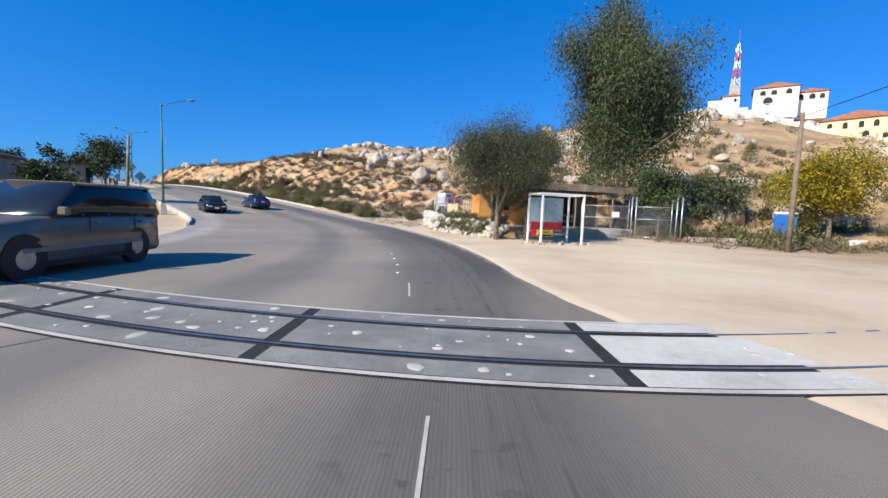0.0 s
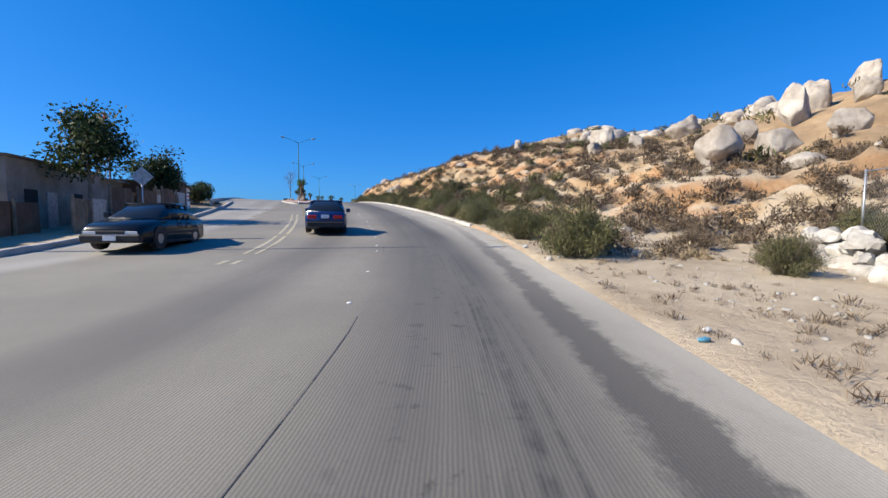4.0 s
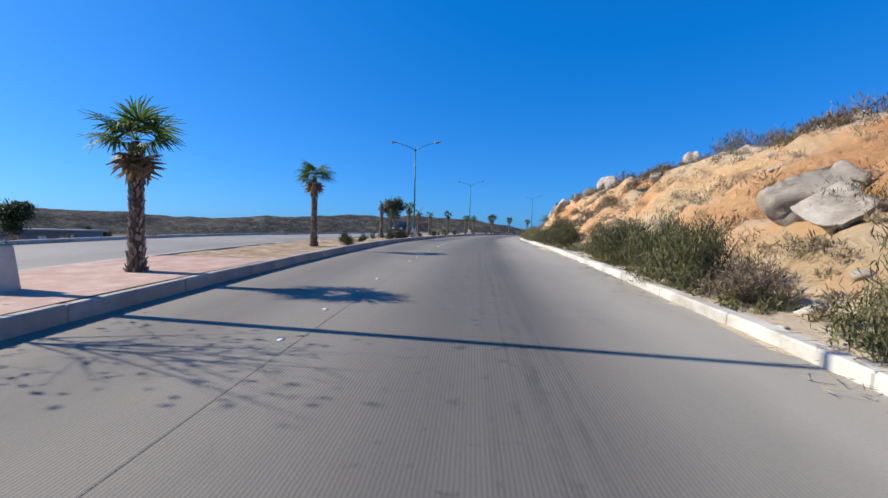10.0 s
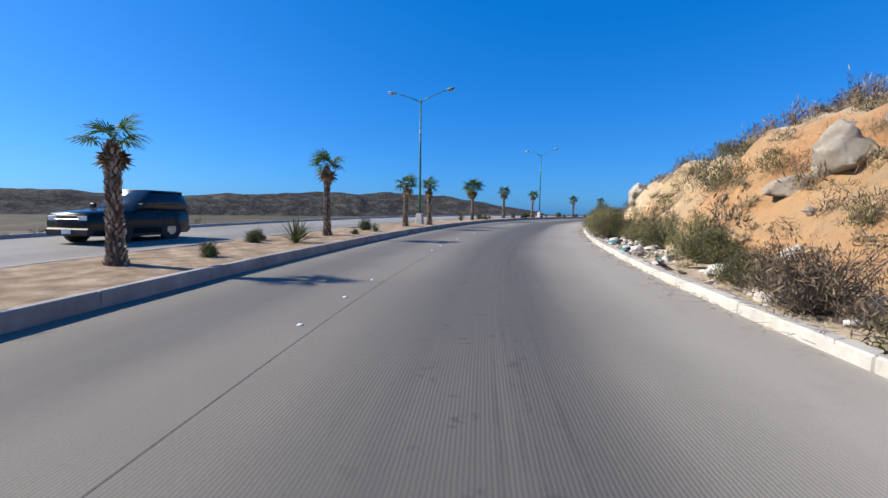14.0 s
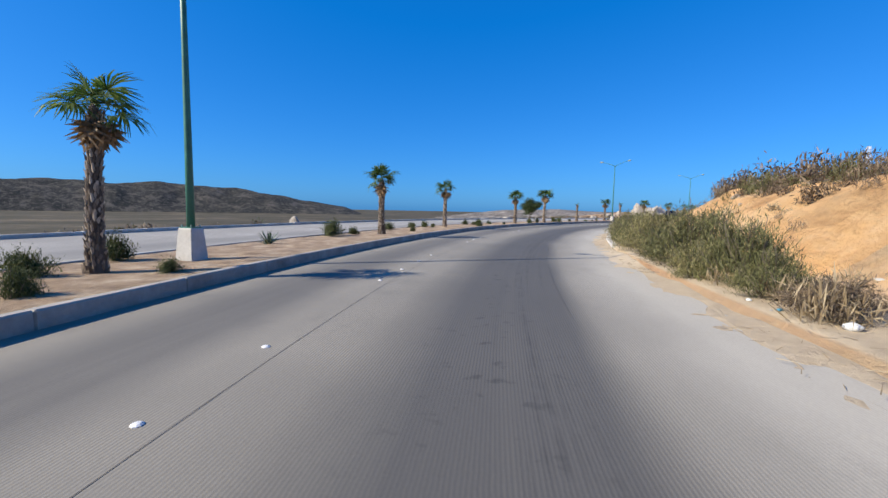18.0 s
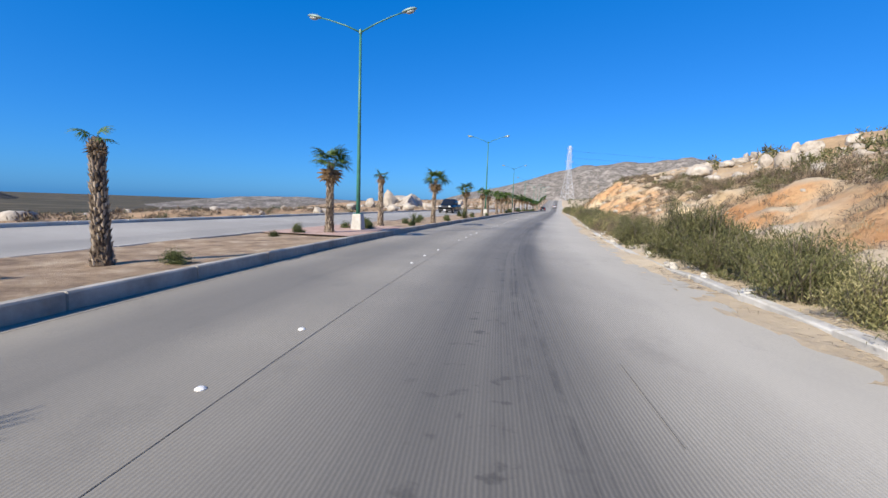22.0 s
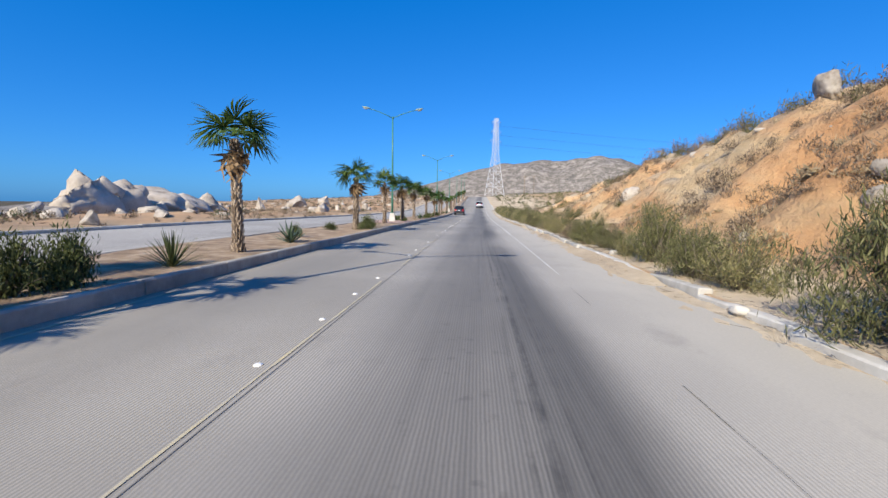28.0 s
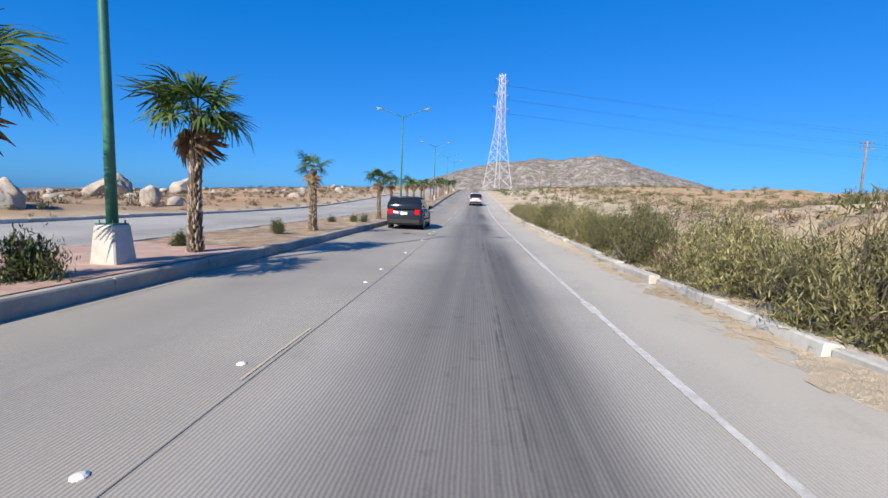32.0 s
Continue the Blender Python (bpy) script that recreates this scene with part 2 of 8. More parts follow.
# ---- materials ----
class Nodes:
    """Short ways to wire a node material."""

    def __init__(self, name):
        self.m = bpy.data.materials.new(name)
        self.m.use_nodes = True
        self.t = self.m.node_tree
        self.b = self.t.nodes["Principled BSDF"]

    def add(self, kind, **kw):
        n = self.t.nodes.new(kind)
        for k, v in kw.items():
            n.inputs[k].default_value = v
        return n

    def wire(self, a, b):
        self.t.links.new(a, b)

    def coord(self, kind="pos"):
        if kind == "pos":
            return self.add("ShaderNodeNewGeometry").outputs["Position"]
        return self.add("ShaderNodeTexCoord").outputs["UV" if kind == "uv" else "Object"]

    def noise(self, co, scale, detail=5.0, rough=0.6, stretch=None):
        n = self.add("ShaderNodeTexNoise", Scale=scale, Detail=detail, Roughness=rough)
        if stretch:
            mp = self.add("ShaderNodeMapping")
            mp.inputs["Scale"].default_value = stretch
            self.wire(co, mp.inputs[0])
            co = mp.outputs[0]
        self.wire(co, n.inputs["Vector"])
        return n.outputs["Fac"]

    def ramp(self, fac, stops):
        r = self.t.nodes.new("ShaderNodeValToRGB")
        e = r.color_ramp.elements
        while len(e) < len(stops):
            e.new(0.5)
        for k, (p, c) in zip(e, stops):
            k.position = p
            k.color = (*c, 1) if hasattr(c, "__len__") else (c, c, c, 1)
        self.wire(fac, r.inputs[0])
        return r.outputs[0]

    def mix(self, fac, a, b, how="MIX"):
        n = self.t.nodes.new("ShaderNodeMix")
        n.data_type, n.blend_type = "RGBA", how
        for sock, val in ((n.inputs[0], fac), (n.inputs[6], a), (n.inputs[7], b)):
            if hasattr(val, "is_linked"):
                self.wire(val, sock)
            elif hasattr(val, "__len__"):
                sock.default_value = (*val, 1)
            else:
                sock.default_value = val
        return n.outputs[2]

    def calc(self, how, a, b=0.0):
        n = self.t.nodes.new("ShaderNodeMath")
        n.operation = how
        for sock, val in zip(n.inputs, (a, b)):
            if hasattr(val, "is_linked"):
                self.wire(val, sock)
            else:
                sock.default_value = val
        return n.outputs[0]

    def bump(self, height, strength=0.3, distance=0.05):
        n = self.add("ShaderNodeBump", Strength=strength, Distance=distance)
        self.wire(height, n.inputs["Height"])
        self.wire(n.outputs[0], self.b.inputs["Normal"])

    def done(self, colour, rough=0.85, metal=0.0, spec=0.35):
        if hasattr(colour, "is_linked"):
            self.wire(colour, self.b.inputs["Base Color"])
        else:
            self.b.inputs["Base Color"].default_value = (*colour, 1)
        if hasattr(rough, "is_linked"):
            self.wire(rough, self.b.inputs["Roughness"])
        else:
            self.b.inputs["Roughness"].default_value = rough
        self.b.inputs["Metallic"].default_value = metal
        self.b.inputs["Specular IOR Level"].default_value = spec
        return self.m


def stony(name, dark, mid, light, scale=1.0, bump=0.5, rough=0.9, co="pos", vary=0.0, dist=0.05):
    """Earth, rock, plaster: two scales of mottling with a fine grain."""
    n = Nodes(name)
    c = n.coord(co)
    col = n.ramp(n.noise(c, 0.35 * scale, 6, 0.65), [(0.28, dark), (0.5, mid), (0.72, light)])
    fine = n.noise(c, 4.0 * scale, 8, 0.7)
    col = n.mix(0.55, col, n.ramp(fine, [(0.25, 0.45), (0.75, 0.62)]), "OVERLAY")
    if vary:
        info = n.add("ShaderNodeObjectInfo")
        col = n.mix(1.0, col, n.ramp(info.outputs["Random"], [(0, 1 - vary), (1, 1.0)]), "MULTIPLY")
    n.bump(n.mix(0.5, fine, n.noise(c, 14 * scale, 6, 0.7)), bump, dist)
    return n.done(col, rough)


def plain(name, colour, rough=0.5, metal=0.0, wear=0.12, scale=6.0, co="obj", spec=0.4, bump=0.1):
    """Paint, metal, plastic with a little dirt on it."""
    n = Nodes(name)
    c = n.coord(co)
    f = n.noise(c, scale, 6, 0.65)
    dirt = [max(0.0, x * (1 - 2.2 * wear)) for x in colour]
    lite = [min(1.0, x * (1 + wear)) for x in colour]
    if bump:
        n.bump(n.noise(c, scale * 6, 4), bump, 0.01)
    return n.done(n.ramp(f, [(0.3, dirt), (0.55, colour), (0.8, lite)]), rough, metal, spec)


def leafy(name, dark, mid, light, thin=0.25):
    n = Nodes(name)
    g = n.add("ShaderNodeNewGeometry")
    info = n.add("ShaderNodeObjectInfo")
    f = n.calc("FRACT", n.calc("ADD", g.outputs["Random Per Island"], n.calc("MULTIPLY", info.outputs["Random"], 0.35)))
    col = n.ramp(f, [(0.0, dark), (0.5, mid), (1.0, light)])
    col = n.mix(1.0, col, n.ramp(info.outputs["Random"], [(0, 0.75), (1, 1.1)]), "MULTIPLY")
    n.b.inputs["Transmission Weight"].default_value = 0.0
    n.b.inputs["Subsurface Weight"].default_value = 0.0
    n.done(col, 0.6, 0.0, 0.3)
    tr = n.add("ShaderNodeBsdfTranslucent")
    n.wire(col, tr.inputs[0])
    mx = n.add("ShaderNodeMixShader")
    mx.inputs[0].default_value = thin
    n.wire(n.b.outputs[0], mx.inputs[1])
    n.wire(tr.outputs[0], mx.inputs[2])
    n.wire(mx.outputs[0], n.t.nodes["Material Output"].inputs[0])
    return n.m


def concrete_road():
    """Broom-finished concrete paving: x of the map runs along the road, y across it, in metres."""
    n = Nodes("road_concrete")
    c = n.coord("uv")
    sep = n.add("ShaderNodeSeparateXYZ")
    n.wire(c, sep.inputs[0])
    s, u = sep.outputs[0], sep.outputs[1]
    col = n.ramp(n.noise(c, 0.22, 6, 0.6, (0.35, 1.0, 1.0)), [(0.25, (0.24, 0.222, 0.184)), (0.5, (0.3, 0.278, 0.23)), (0.75, (0.37, 0.343, 0.284))])

    def step(x, a, b):
        return n.calc("MINIMUM", n.calc("MAXIMUM", n.calc("DIVIDE", n.calc("SUBTRACT", x, a), b - a), 0.0), 1.0)

    # tyre-darkened lanes and the dusty edges
    wob = n.calc("MULTIPLY", n.calc("SUBTRACT", n.noise(c, 0.12, 3, 0.5, (0.4, 1, 1)), 0.5), 0.7)
    u2 = n.calc("ADD", u, wob)
    # paler paving towards the end
    late_pale = step(s, 310.0, 390.0)
    col = n.mix(n.calc("MULTIPLY", late_pale, 0.75), col, (0.56, 0.535, 0.485))
    blot = n.noise(c, 0.5, 6, 0.7, (0.3, 1.0, 1.0))
    dusty = n.calc("MULTIPLY", step(u2, 0.9, 2.7), n.calc("ADD", n.calc("MULTIPLY", blot, 0.9), 0.42))
    dusty = n.calc("MULTIPLY", dusty, step(s, 14.0, 26.0))
    col = n.mix(n.calc("MINIMUM", dusty, 0.88), col, (0.58, 0.545, 0.465))
    pale = n.calc("MULTIPLY", step(n.calc("MULTIPLY", u2, -1.0), 1.25, 2.0), n.calc("ADD", n.calc("MULTIPLY", blot, 0.7), 0.1))
    col = n.mix(n.calc("MINIMUM", pale, 0.6), col, (0.46, 0.425, 0.35))
    # glare on the oncoming carriageway, put in as a paler colour
    col = n.mix(n.calc("MULTIPLY", step(n.calc("MULTIPLY", u, -1.0), 9.3, 9.9), n.calc("ADD", n.calc("MULTIPLY", blot, 0.6), 0.25)), col, (0.66, 0.64, 0.59))
    band = None
    for centre, wide, deep in ((0.0, 1.5, 0.66), (-3.7, 1.05, 0.46), (-11.2, 1.0, 0.2)):
        g = n.calc("ABSOLUTE", n.calc("SUBTRACT", u2, centre))
        g = n.calc("MULTIPLY", n.calc("SUBTRACT", 1.0, step(g, wide * 0.35, wide)), deep)
        if centre == -3.7:
            g = n.calc("MULTIPLY", g, n.calc("SUBTRACT", 1.0, n.calc("MULTIPLY", late_pale, 0.6)))
        band = g if band is None else n.calc("ADD", band, g)
    streak = n.noise(c, 1.0, 5, 0.7, (0.05, 3.0, 1.0))
    # a darker run of rubber, and the damp gutter before the kerb begins
    g = n.calc("ABSOLUTE", n.calc("SUBTRACT", u2, 0.85))
    run = n.calc("MULTIPLY", n.calc("SUBTRACT", 1.0, step(g, 0.1, 0.5)), n.ramp(n.noise(c, 0.05, 2, 0.5, (1, 0.1, 1)), [(0.4, 0.0), (0.58, 0.5)]))
    band = n.calc("MULTIPLY", n.calc("ADD", band, run), n.calc("ADD", n.calc("MULTIPLY", streak, 0.9), n.calc("ADD", n.calc("MULTIPLY", n.calc("MULTIPLY", step(s, 170.0, 215.0), n.calc("SUBTRACT", 1.0, step(s, 295.0, 335.0))), 0.4), 0.45)))
    col = n.mix(n.calc("MINIMUM", band, 0.85), col, (0.1, 0.098, 0.096))
    mid = n.calc("MULTIPLY", n.ramp(n.calc("DIVIDE", s, 100.0), [(0.12, 0.44), (0.22, 0.42), (0.35, 0.47), (0.5, 0.52), (0.62, 0.66), (0.76, 0.93)]), 3.0)
    ragged = n.calc("MULTIPLY", n.calc("SUBTRACT", n.noise(c, 1.6, 7, 0.75, (0.6, 1.0, 1.0)), 0.5), 0.95)
    g = n.calc("ABSOLUTE", n.calc("SUBTRACT", n.calc("ADD", u, ragged), mid))
    damp = n.calc("MULTIPLY", n.calc("SUBTRACT", 1.0, step(n.calc("ADD", g, n.calc("MULTIPLY", step(s, 30.0, 56.0), 0.2)), 0.34, 0.5)), n.calc("MULTIPLY", step(s, 9.0, 15.0), n.calc("SUBTRACT", 1.0, step(s, 42.0, 92.0))))
    col = n.mix(n.calc("MULTIPLY", damp, 0.84), col, (0.07, 0.066, 0.063))
    # threads of rubber where the wheels run
    thread = n.ramp(n.noise(c, 1.0, 6, 0.7, (0.07, 9.0, 1.0)), [(0.48, 0.0), (0.62, 1.0)])
    patch = n.ramp(n.noise(c, 1.0, 5, 0.7, (1.6, 4.0, 1.0)), [(0.4, 0.15), (0.6, 1.0)])
    wheel = n.calc("SUBTRACT", 1.0, step(n.calc("ABSOLUTE", n.calc("SUBTRACT", u2, 0.45)), 0.12, 0.55))
    col = n.mix(n.calc("MULTIPLY", n.calc("MULTIPLY", n.calc("MULTIPLY", thread, patch), wheel), 0.8), col, (0.045, 0.044, 0.044))
    stain = n.ramp(n.noise(c, 0.7, 7, 0.72, (0.5, 1.0, 1.0)), [(0.56, 0.0), (0.74, 0.33)])
    col = n.mix(stain, col, (0.15, 0.142, 0.132))
    older = n.calc("MULTIPLY", step(s, 92.0, 125.0), n.calc("SUBTRACT", 1.0, step(s, 215.0, 260.0)))
    col = n.mix(n.calc("MULTIPLY", older, 0.34), col, (0.13, 0.125, 0.117))
    # oil drips
    spots = n.ramp(n.noise(c, 3.6, 4, 0.55), [(0.6, 0.0), (0.68, 1.0)])
    oil = n.calc("MULTIPLY", spots, n.calc("MAXIMUM", n.calc("SUBTRACT", 1.0, n.calc("ABSOLUTE", n.calc("SUBTRACT", u, 0.0))), 0.0))
    col = n.mix(n.calc("MULTIPLY", oil, n.calc("SUBTRACT", 0.8, n.calc("MULTIPLY", late_pale, 0.5))), col, (0.05, 0.048, 0.046))
    col = n.mix(1.0, col, (0.79, 0.78, 0.77), "MULTIPLY")
    grain = n.noise(c, 26, 6, 0.75)
    col = n.mix(0.35, col, n.ramp(grain, [(0.3, 0.38), (0.7, 0.62)]), "OVERLAY")
    # grooves along the road
    wave = n.add("ShaderNodeTexWave", Scale=10.0, Distortion=1.2, Detail=2.0)
    wave.inputs["Detail Scale"].default_value = 0.6
    wave.bands_direction = "Y"
    n.wire(c, wave.inputs["Vector"])
    tine = n.calc("MULTIPLY", wave.outputs["Fac"], n.ramp(n.noise(c, 0.15, 3), [(0.4, 0.35), (0.6, 1.0)]))
    worn = n.calc("SUBTRACT", 1.0, n.calc("MINIMUM", n.calc("MULTIPLY", dusty, 0.8), 0.65))
    col = n.mix(n.calc("MULTIPLY", n.calc("MULTIPLY", n.calc("SUBTRACT", 1.0, tine), worn), 0.5), col, (0.07, 0.069, 0.067))
    n.bump(n.mix(0.6, n.calc("MULTIPLY", tine, worn), grain), 0.3, 0.012)
    return n.done(col, 0.8, 0.0, 0.3)


M = {}
M["road"] = concrete_road()
M["kerb"] = stony("kerb_concrete", (0.3, 0.285, 0.25), (0.47, 0.45, 0.41), (0.6, 0.58, 0.53), 3.0, 0.4, 0.9, "pos", 0.15, 0.02)
M["median_soil"] = stony("brown_gravel_soil", (0.16, 0.11, 0.07), (0.33, 0.235, 0.15), (0.52, 0.415, 0.29), 5.0, 1.0, 0.95, "pos", 0, 0.06)
M["seam"] = plain("joint_sealant", (0.09, 0.085, 0.078), 0.7, 0, 0.2, 3, "pos")
M["white_line"] = stony("worn_white_paint", (0.34, 0.325, 0.29), (0.46, 0.445, 0.41), (0.58, 0.565, 0.525), 14, 0.2, 0.8)
M["yellow_line"] = stony("worn_yellow_paint", (0.33, 0.305, 0.25), (0.4, 0.36, 0.26), (0.48, 0.41, 0.24), 9, 0.2, 0.8)
M["kerb_grey"] = stony("grey_kerb_concrete", (0.22, 0.2, 0.175), (0.34, 0.315, 0.275), (0.46, 0.43, 0.38), 3.0, 0.4, 0.9, "pos", 0.12, 0.02)
M["stud"] = plain("ceramic_stud", (0.72, 0.71, 0.68), 0.35, 0, 0.15, 12)
M["stud_yellow"] = plain("yellow_stud", (0.36, 0.27, 0.07), 0.45, 0, 0.25, 12)
M["boulder"] = stony("granite", (0.22, 0.18, 0.14), (0.44, 0.39, 0.33), (0.62, 0.57, 0.5), 2.2, 1.0, 0.92, "obj", 0.25, 0.08)
M["boulder_dark"] = stony("brown_granite", (0.12, 0.095, 0.075), (0.22, 0.18, 0.145), (0.32, 0.27, 0.22), 1.6, 0.7, 0.92, "obj", 0.25, 0.08)
M["stone"] = stony("wall_stone", (0.36, 0.33, 0.29), (0.52, 0.49, 0.44), (0.68, 0.66, 0.61), 3.0, 0.7, 0.92, "obj", 0.35, 0.03)
M["brick_paving"] = stony("red_paving", (0.3, 0.19, 0.15), (0.39, 0.265, 0.215), (0.47, 0.35, 0.29), 5, 0.4)
M["lamp_green"] = plain("green_lamp_paint", (0.045, 0.17, 0.12), 0.45, 0.0, 0.15, 2.5)
M["lamp_head"] = plain("lamp_head_paint", (0.2, 0.29, 0.27), 0.5, 0.1)
M["glass_lens"] = plain("lamp_lens", (0.3, 0.32, 0.32), 0.25)
M["trunk"] = stony("palm_bark", (0.06, 0.043, 0.03), (0.13, 0.095, 0.068), (0.22, 0.17, 0.125), 6.0, 0.9, 0.95, "obj", 0.3, 0.05)
M["leaf_base"] = leafy("palm_leaf_base", (0.08, 0.058, 0.04), (0.25, 0.19, 0.135), (0.46, 0.38, 0.29), 0.0)
M["frond"] = leafy("palm_frond", (0.03, 0.07, 0.015), (0.075, 0.14, 0.03), (0.16, 0.21, 0.05), 0.35)
M["frond_dead"] = leafy("dry_palm_frond", (0.16, 0.1, 0.05), (0.26, 0.17, 0.09), (0.36, 0.25, 0.14), 0.25)
M["bark"] = stony("tree_bark", (0.09, 0.07, 0.05), (0.19, 0.155, 0.12), (0.32, 0.28, 0.23), 6.0, 0.8, 0.95, "obj", 0.2, 0.04)
M["bush"] = leafy("roadside_bush_leaf", (0.035, 0.04, 0.016), (0.105, 0.108, 0.042), (0.21, 0.2, 0.085), 0.15)
M["bush_light"] = leafy("flowering_bush_leaf", (0.055, 0.058, 0.022), (0.2, 0.19, 0.075), (0.44, 0.39, 0.19), 0.15)
M["bush_dry"] = leafy("dry_bush_twig", (0.05, 0.036, 0.024), (0.155, 0.112, 0.075), (0.32, 0.245, 0.165), 0.15)
M["grass_dry"] = leafy("dry_grass", (0.24, 0.18, 0.1), (0.36, 0.28, 0.17), (0.5, 0.41, 0.27), 0.3)
M["twig"] = stony("twig", (0.1, 0.085, 0.065), (0.18, 0.15, 0.12), (0.27, 0.235, 0.19), 6, 0.5, 0.95, "obj", 0.2, 0.02)
M["gum_leaf"] = leafy("gum_leaf", (0.03, 0.042, 0.018), (0.065, 0.085, 0.036), (0.13, 0.15, 0.075), 0.25)
M["pepper_leaf"] = leafy("olive_leaf", (0.04, 0.05, 0.025), (0.085, 0.1, 0.05), (0.17, 0.18, 0.1), 0.25)
M["yellow_leaf"] = leafy("yellow_flower", (0.1, 0.12, 0.02), (0.3, 0.24, 0.02), (0.62, 0.46, 0.02), 0.3)
M["dark_leaf"] = leafy("dark_leaf", (0.018, 0.03, 0.012), (0.04, 0.065, 0.02), (0.09, 0.12, 0.04), 0.2)
M["agave"] = leafy("agave_leaf", (0.05, 0.085, 0.055), (0.1, 0.15, 0.095), (0.2, 0.25, 0.17), 0.1)
M["shrub_green"] = leafy("clipped_shrub_leaf", (0.03, 0.045, 0.014), (0.075, 0.095, 0.03), (0.15, 0.165, 0.06), 0.2)

# ---- ground ----
def earth():
    """Sandy ground; orange and pale where the bank is cut."""
    n = Nodes("sandy_earth")
    c = n.coord("pos")
    uv = n.coord("uv")
    sep = n.add("ShaderNodeSeparateXYZ")
    n.wire(uv, sep.inputs[0])
    u = sep.outputs[1]
    sand = n.ramp(n.noise(c, 0.12, 7, 0.7), [(0.3, (0.34, 0.265, 0.18)), (0.5, (0.46, 0.375, 0.265)), (0.7, (0.56, 0.475, 0.35))])
    cut = n.ramp(n.noise(c, 0.09, 8, 0.65, (1, 1, 2.2)), [(0.34, (0.48, 0.235, 0.1)), (0.45, (0.62, 0.37, 0.19)), (0.56, (0.57, 0.42, 0.25)), (0.68, (0.66, 0.53, 0.36))])
    lot = n.ramp(n.noise(c, 0.2, 6, 0.65), [(0.3, (0.4, 0.32, 0.23)), (0.45, (0.5, 0.415, 0.31)), (0.7, (0.6, 0.515, 0.395))])
    scrub = n.ramp(n.noise(c, 0.25, 8, 0.7), [(0.3, (0.19, 0.14, 0.085)), (0.47, (0.31, 0.215, 0.125)), (0.6, (0.42, 0.295, 0.17)), (0.75, (0.47, 0.385, 0.265))])
    geo = n.add("ShaderNodeNewGeometry")
    sx = n.add("ShaderNodeSeparateXYZ")
    n.wire(geo.outputs["Normal"], sx.inputs[0])
    steep = n.ramp(sx.outputs[2], [(0.80, 1.0), (0.95, 0.0)])
    col = n.mix(steep, sand, cut)
    # the orange clay bank on the bend
    clay = n.calc("MULTIPLY", n.ramp(n.calc("DIVIDE", sep.outputs[0], 1000.0), [(0.252, 0.0), (0.262, 1.0), (0.318, 1.0), (0.335, 0.0)]), n.ramp(n.calc("DIVIDE", u, 100.0), [(0.055, 0.0), (0.07, 0.9), (0.15, 0.9), (0.19, 0.0)]))
    col = n.mix(clay, col, n.ramp(n.noise(c, 0.3, 8, 0.65, (1, 1, 2.2)), [(0.32, (0.5, 0.26, 0.1)), (0.5, (0.68, 0.41, 0.19)), (0.68, (0.74, 0.52, 0.3))]))
    rough = n.ramp(n.noise(c, 0.45, 8, 0.72), [(0.5, 0.0), (0.66, 0.36)])
    col = n.mix(n.calc("MULTIPLY", rough, n.ramp(n.calc("DIVIDE", u, 100.0), [(0.05, 0.0), (0.07, 1.0)])), col, (0.17, 0.125, 0.075))
    col = n.mix(n.ramp(n.calc("DIVIDE", u, 100.0), [(0.17, 0.0), (0.26, 0.9)]), col, scrub)
    red = n.ramp(n.calc("DIVIDE", n.calc("MULTIPLY", u, -1.0), 100.0), [(0.17, 0.0), (0.22, 0.75)])
    col = n.mix(red, col, n.ramp(n.noise(c, 0.1, 7, 0.7), [(0.32, (0.1, 0.08, 0.045)), (0.48, (0.26, 0.165, 0.09)), (0.62, (0.4, 0.235, 0.12)), (0.75, (0.46, 0.32, 0.2))]))
    valley = n.calc("MULTIPLY", red, n.ramp(n.calc("DIVIDE", n.calc("ADD", sep.outputs[0], n.calc("MULTIPLY", n.noise(c, 0.05, 5), 60.0)), 1000.0), [(0.33, 1.0), (0.39, 0.0)]))
    valley = n.calc("MULTIPLY", valley, n.ramp(n.calc("DIVIDE", sep.outputs[0], 1000.0), [(0.1, 0.0), (0.13, 1.0)]))
    col = n.mix(valley, col, n.ramp(n.noise(c, 0.16, 8, 0.7), [(0.35, (0.05, 0.047, 0.028)), (0.5, (0.12, 0.098, 0.06)), (0.7, (0.24, 0.18, 0.115))]))
    front = n.ramp(n.calc("DIVIDE", n.calc("ADD", sep.outputs[0], n.calc("MULTIPLY", n.noise(c, 0.35, 6, 0.7), 30.0)), 100.0), [(0.54, 1.0), (0.66, 0.0)])
    near = n.ramp(n.calc("DIVIDE", n.calc("ABSOLUTE", u), 100.0), [(0.1, 0.95), (0.19, 0.0)])
    packed = n.calc("MULTIPLY", front, near)
    col = n.mix(packed, col, lot)
    fine = n.noise(c, 3.5, 9, 0.75)
    loose = n.calc("SUBTRACT", 1.0, n.calc("MULTIPLY", packed, 0.88))
    col = n.mix(n.calc("MULTIPLY", loose, 0.55), col, n.ramp(fine, [(0.25, 0.42), (0.75, 0.62)]), "OVERLAY")
    n.bump(n.calc("MULTIPLY", n.mix(0.5, fine, n.noise(c, 0.7, 9, 0.75)), n.calc("MULTIPLY", loose, n.calc("ADD", n.calc("MULTIPLY", steep, 0.85), 0.25))), 0.85, 0.7)
    return n.done(col, 0.95, 0.0, 0.2)


M["earth"] = earth()


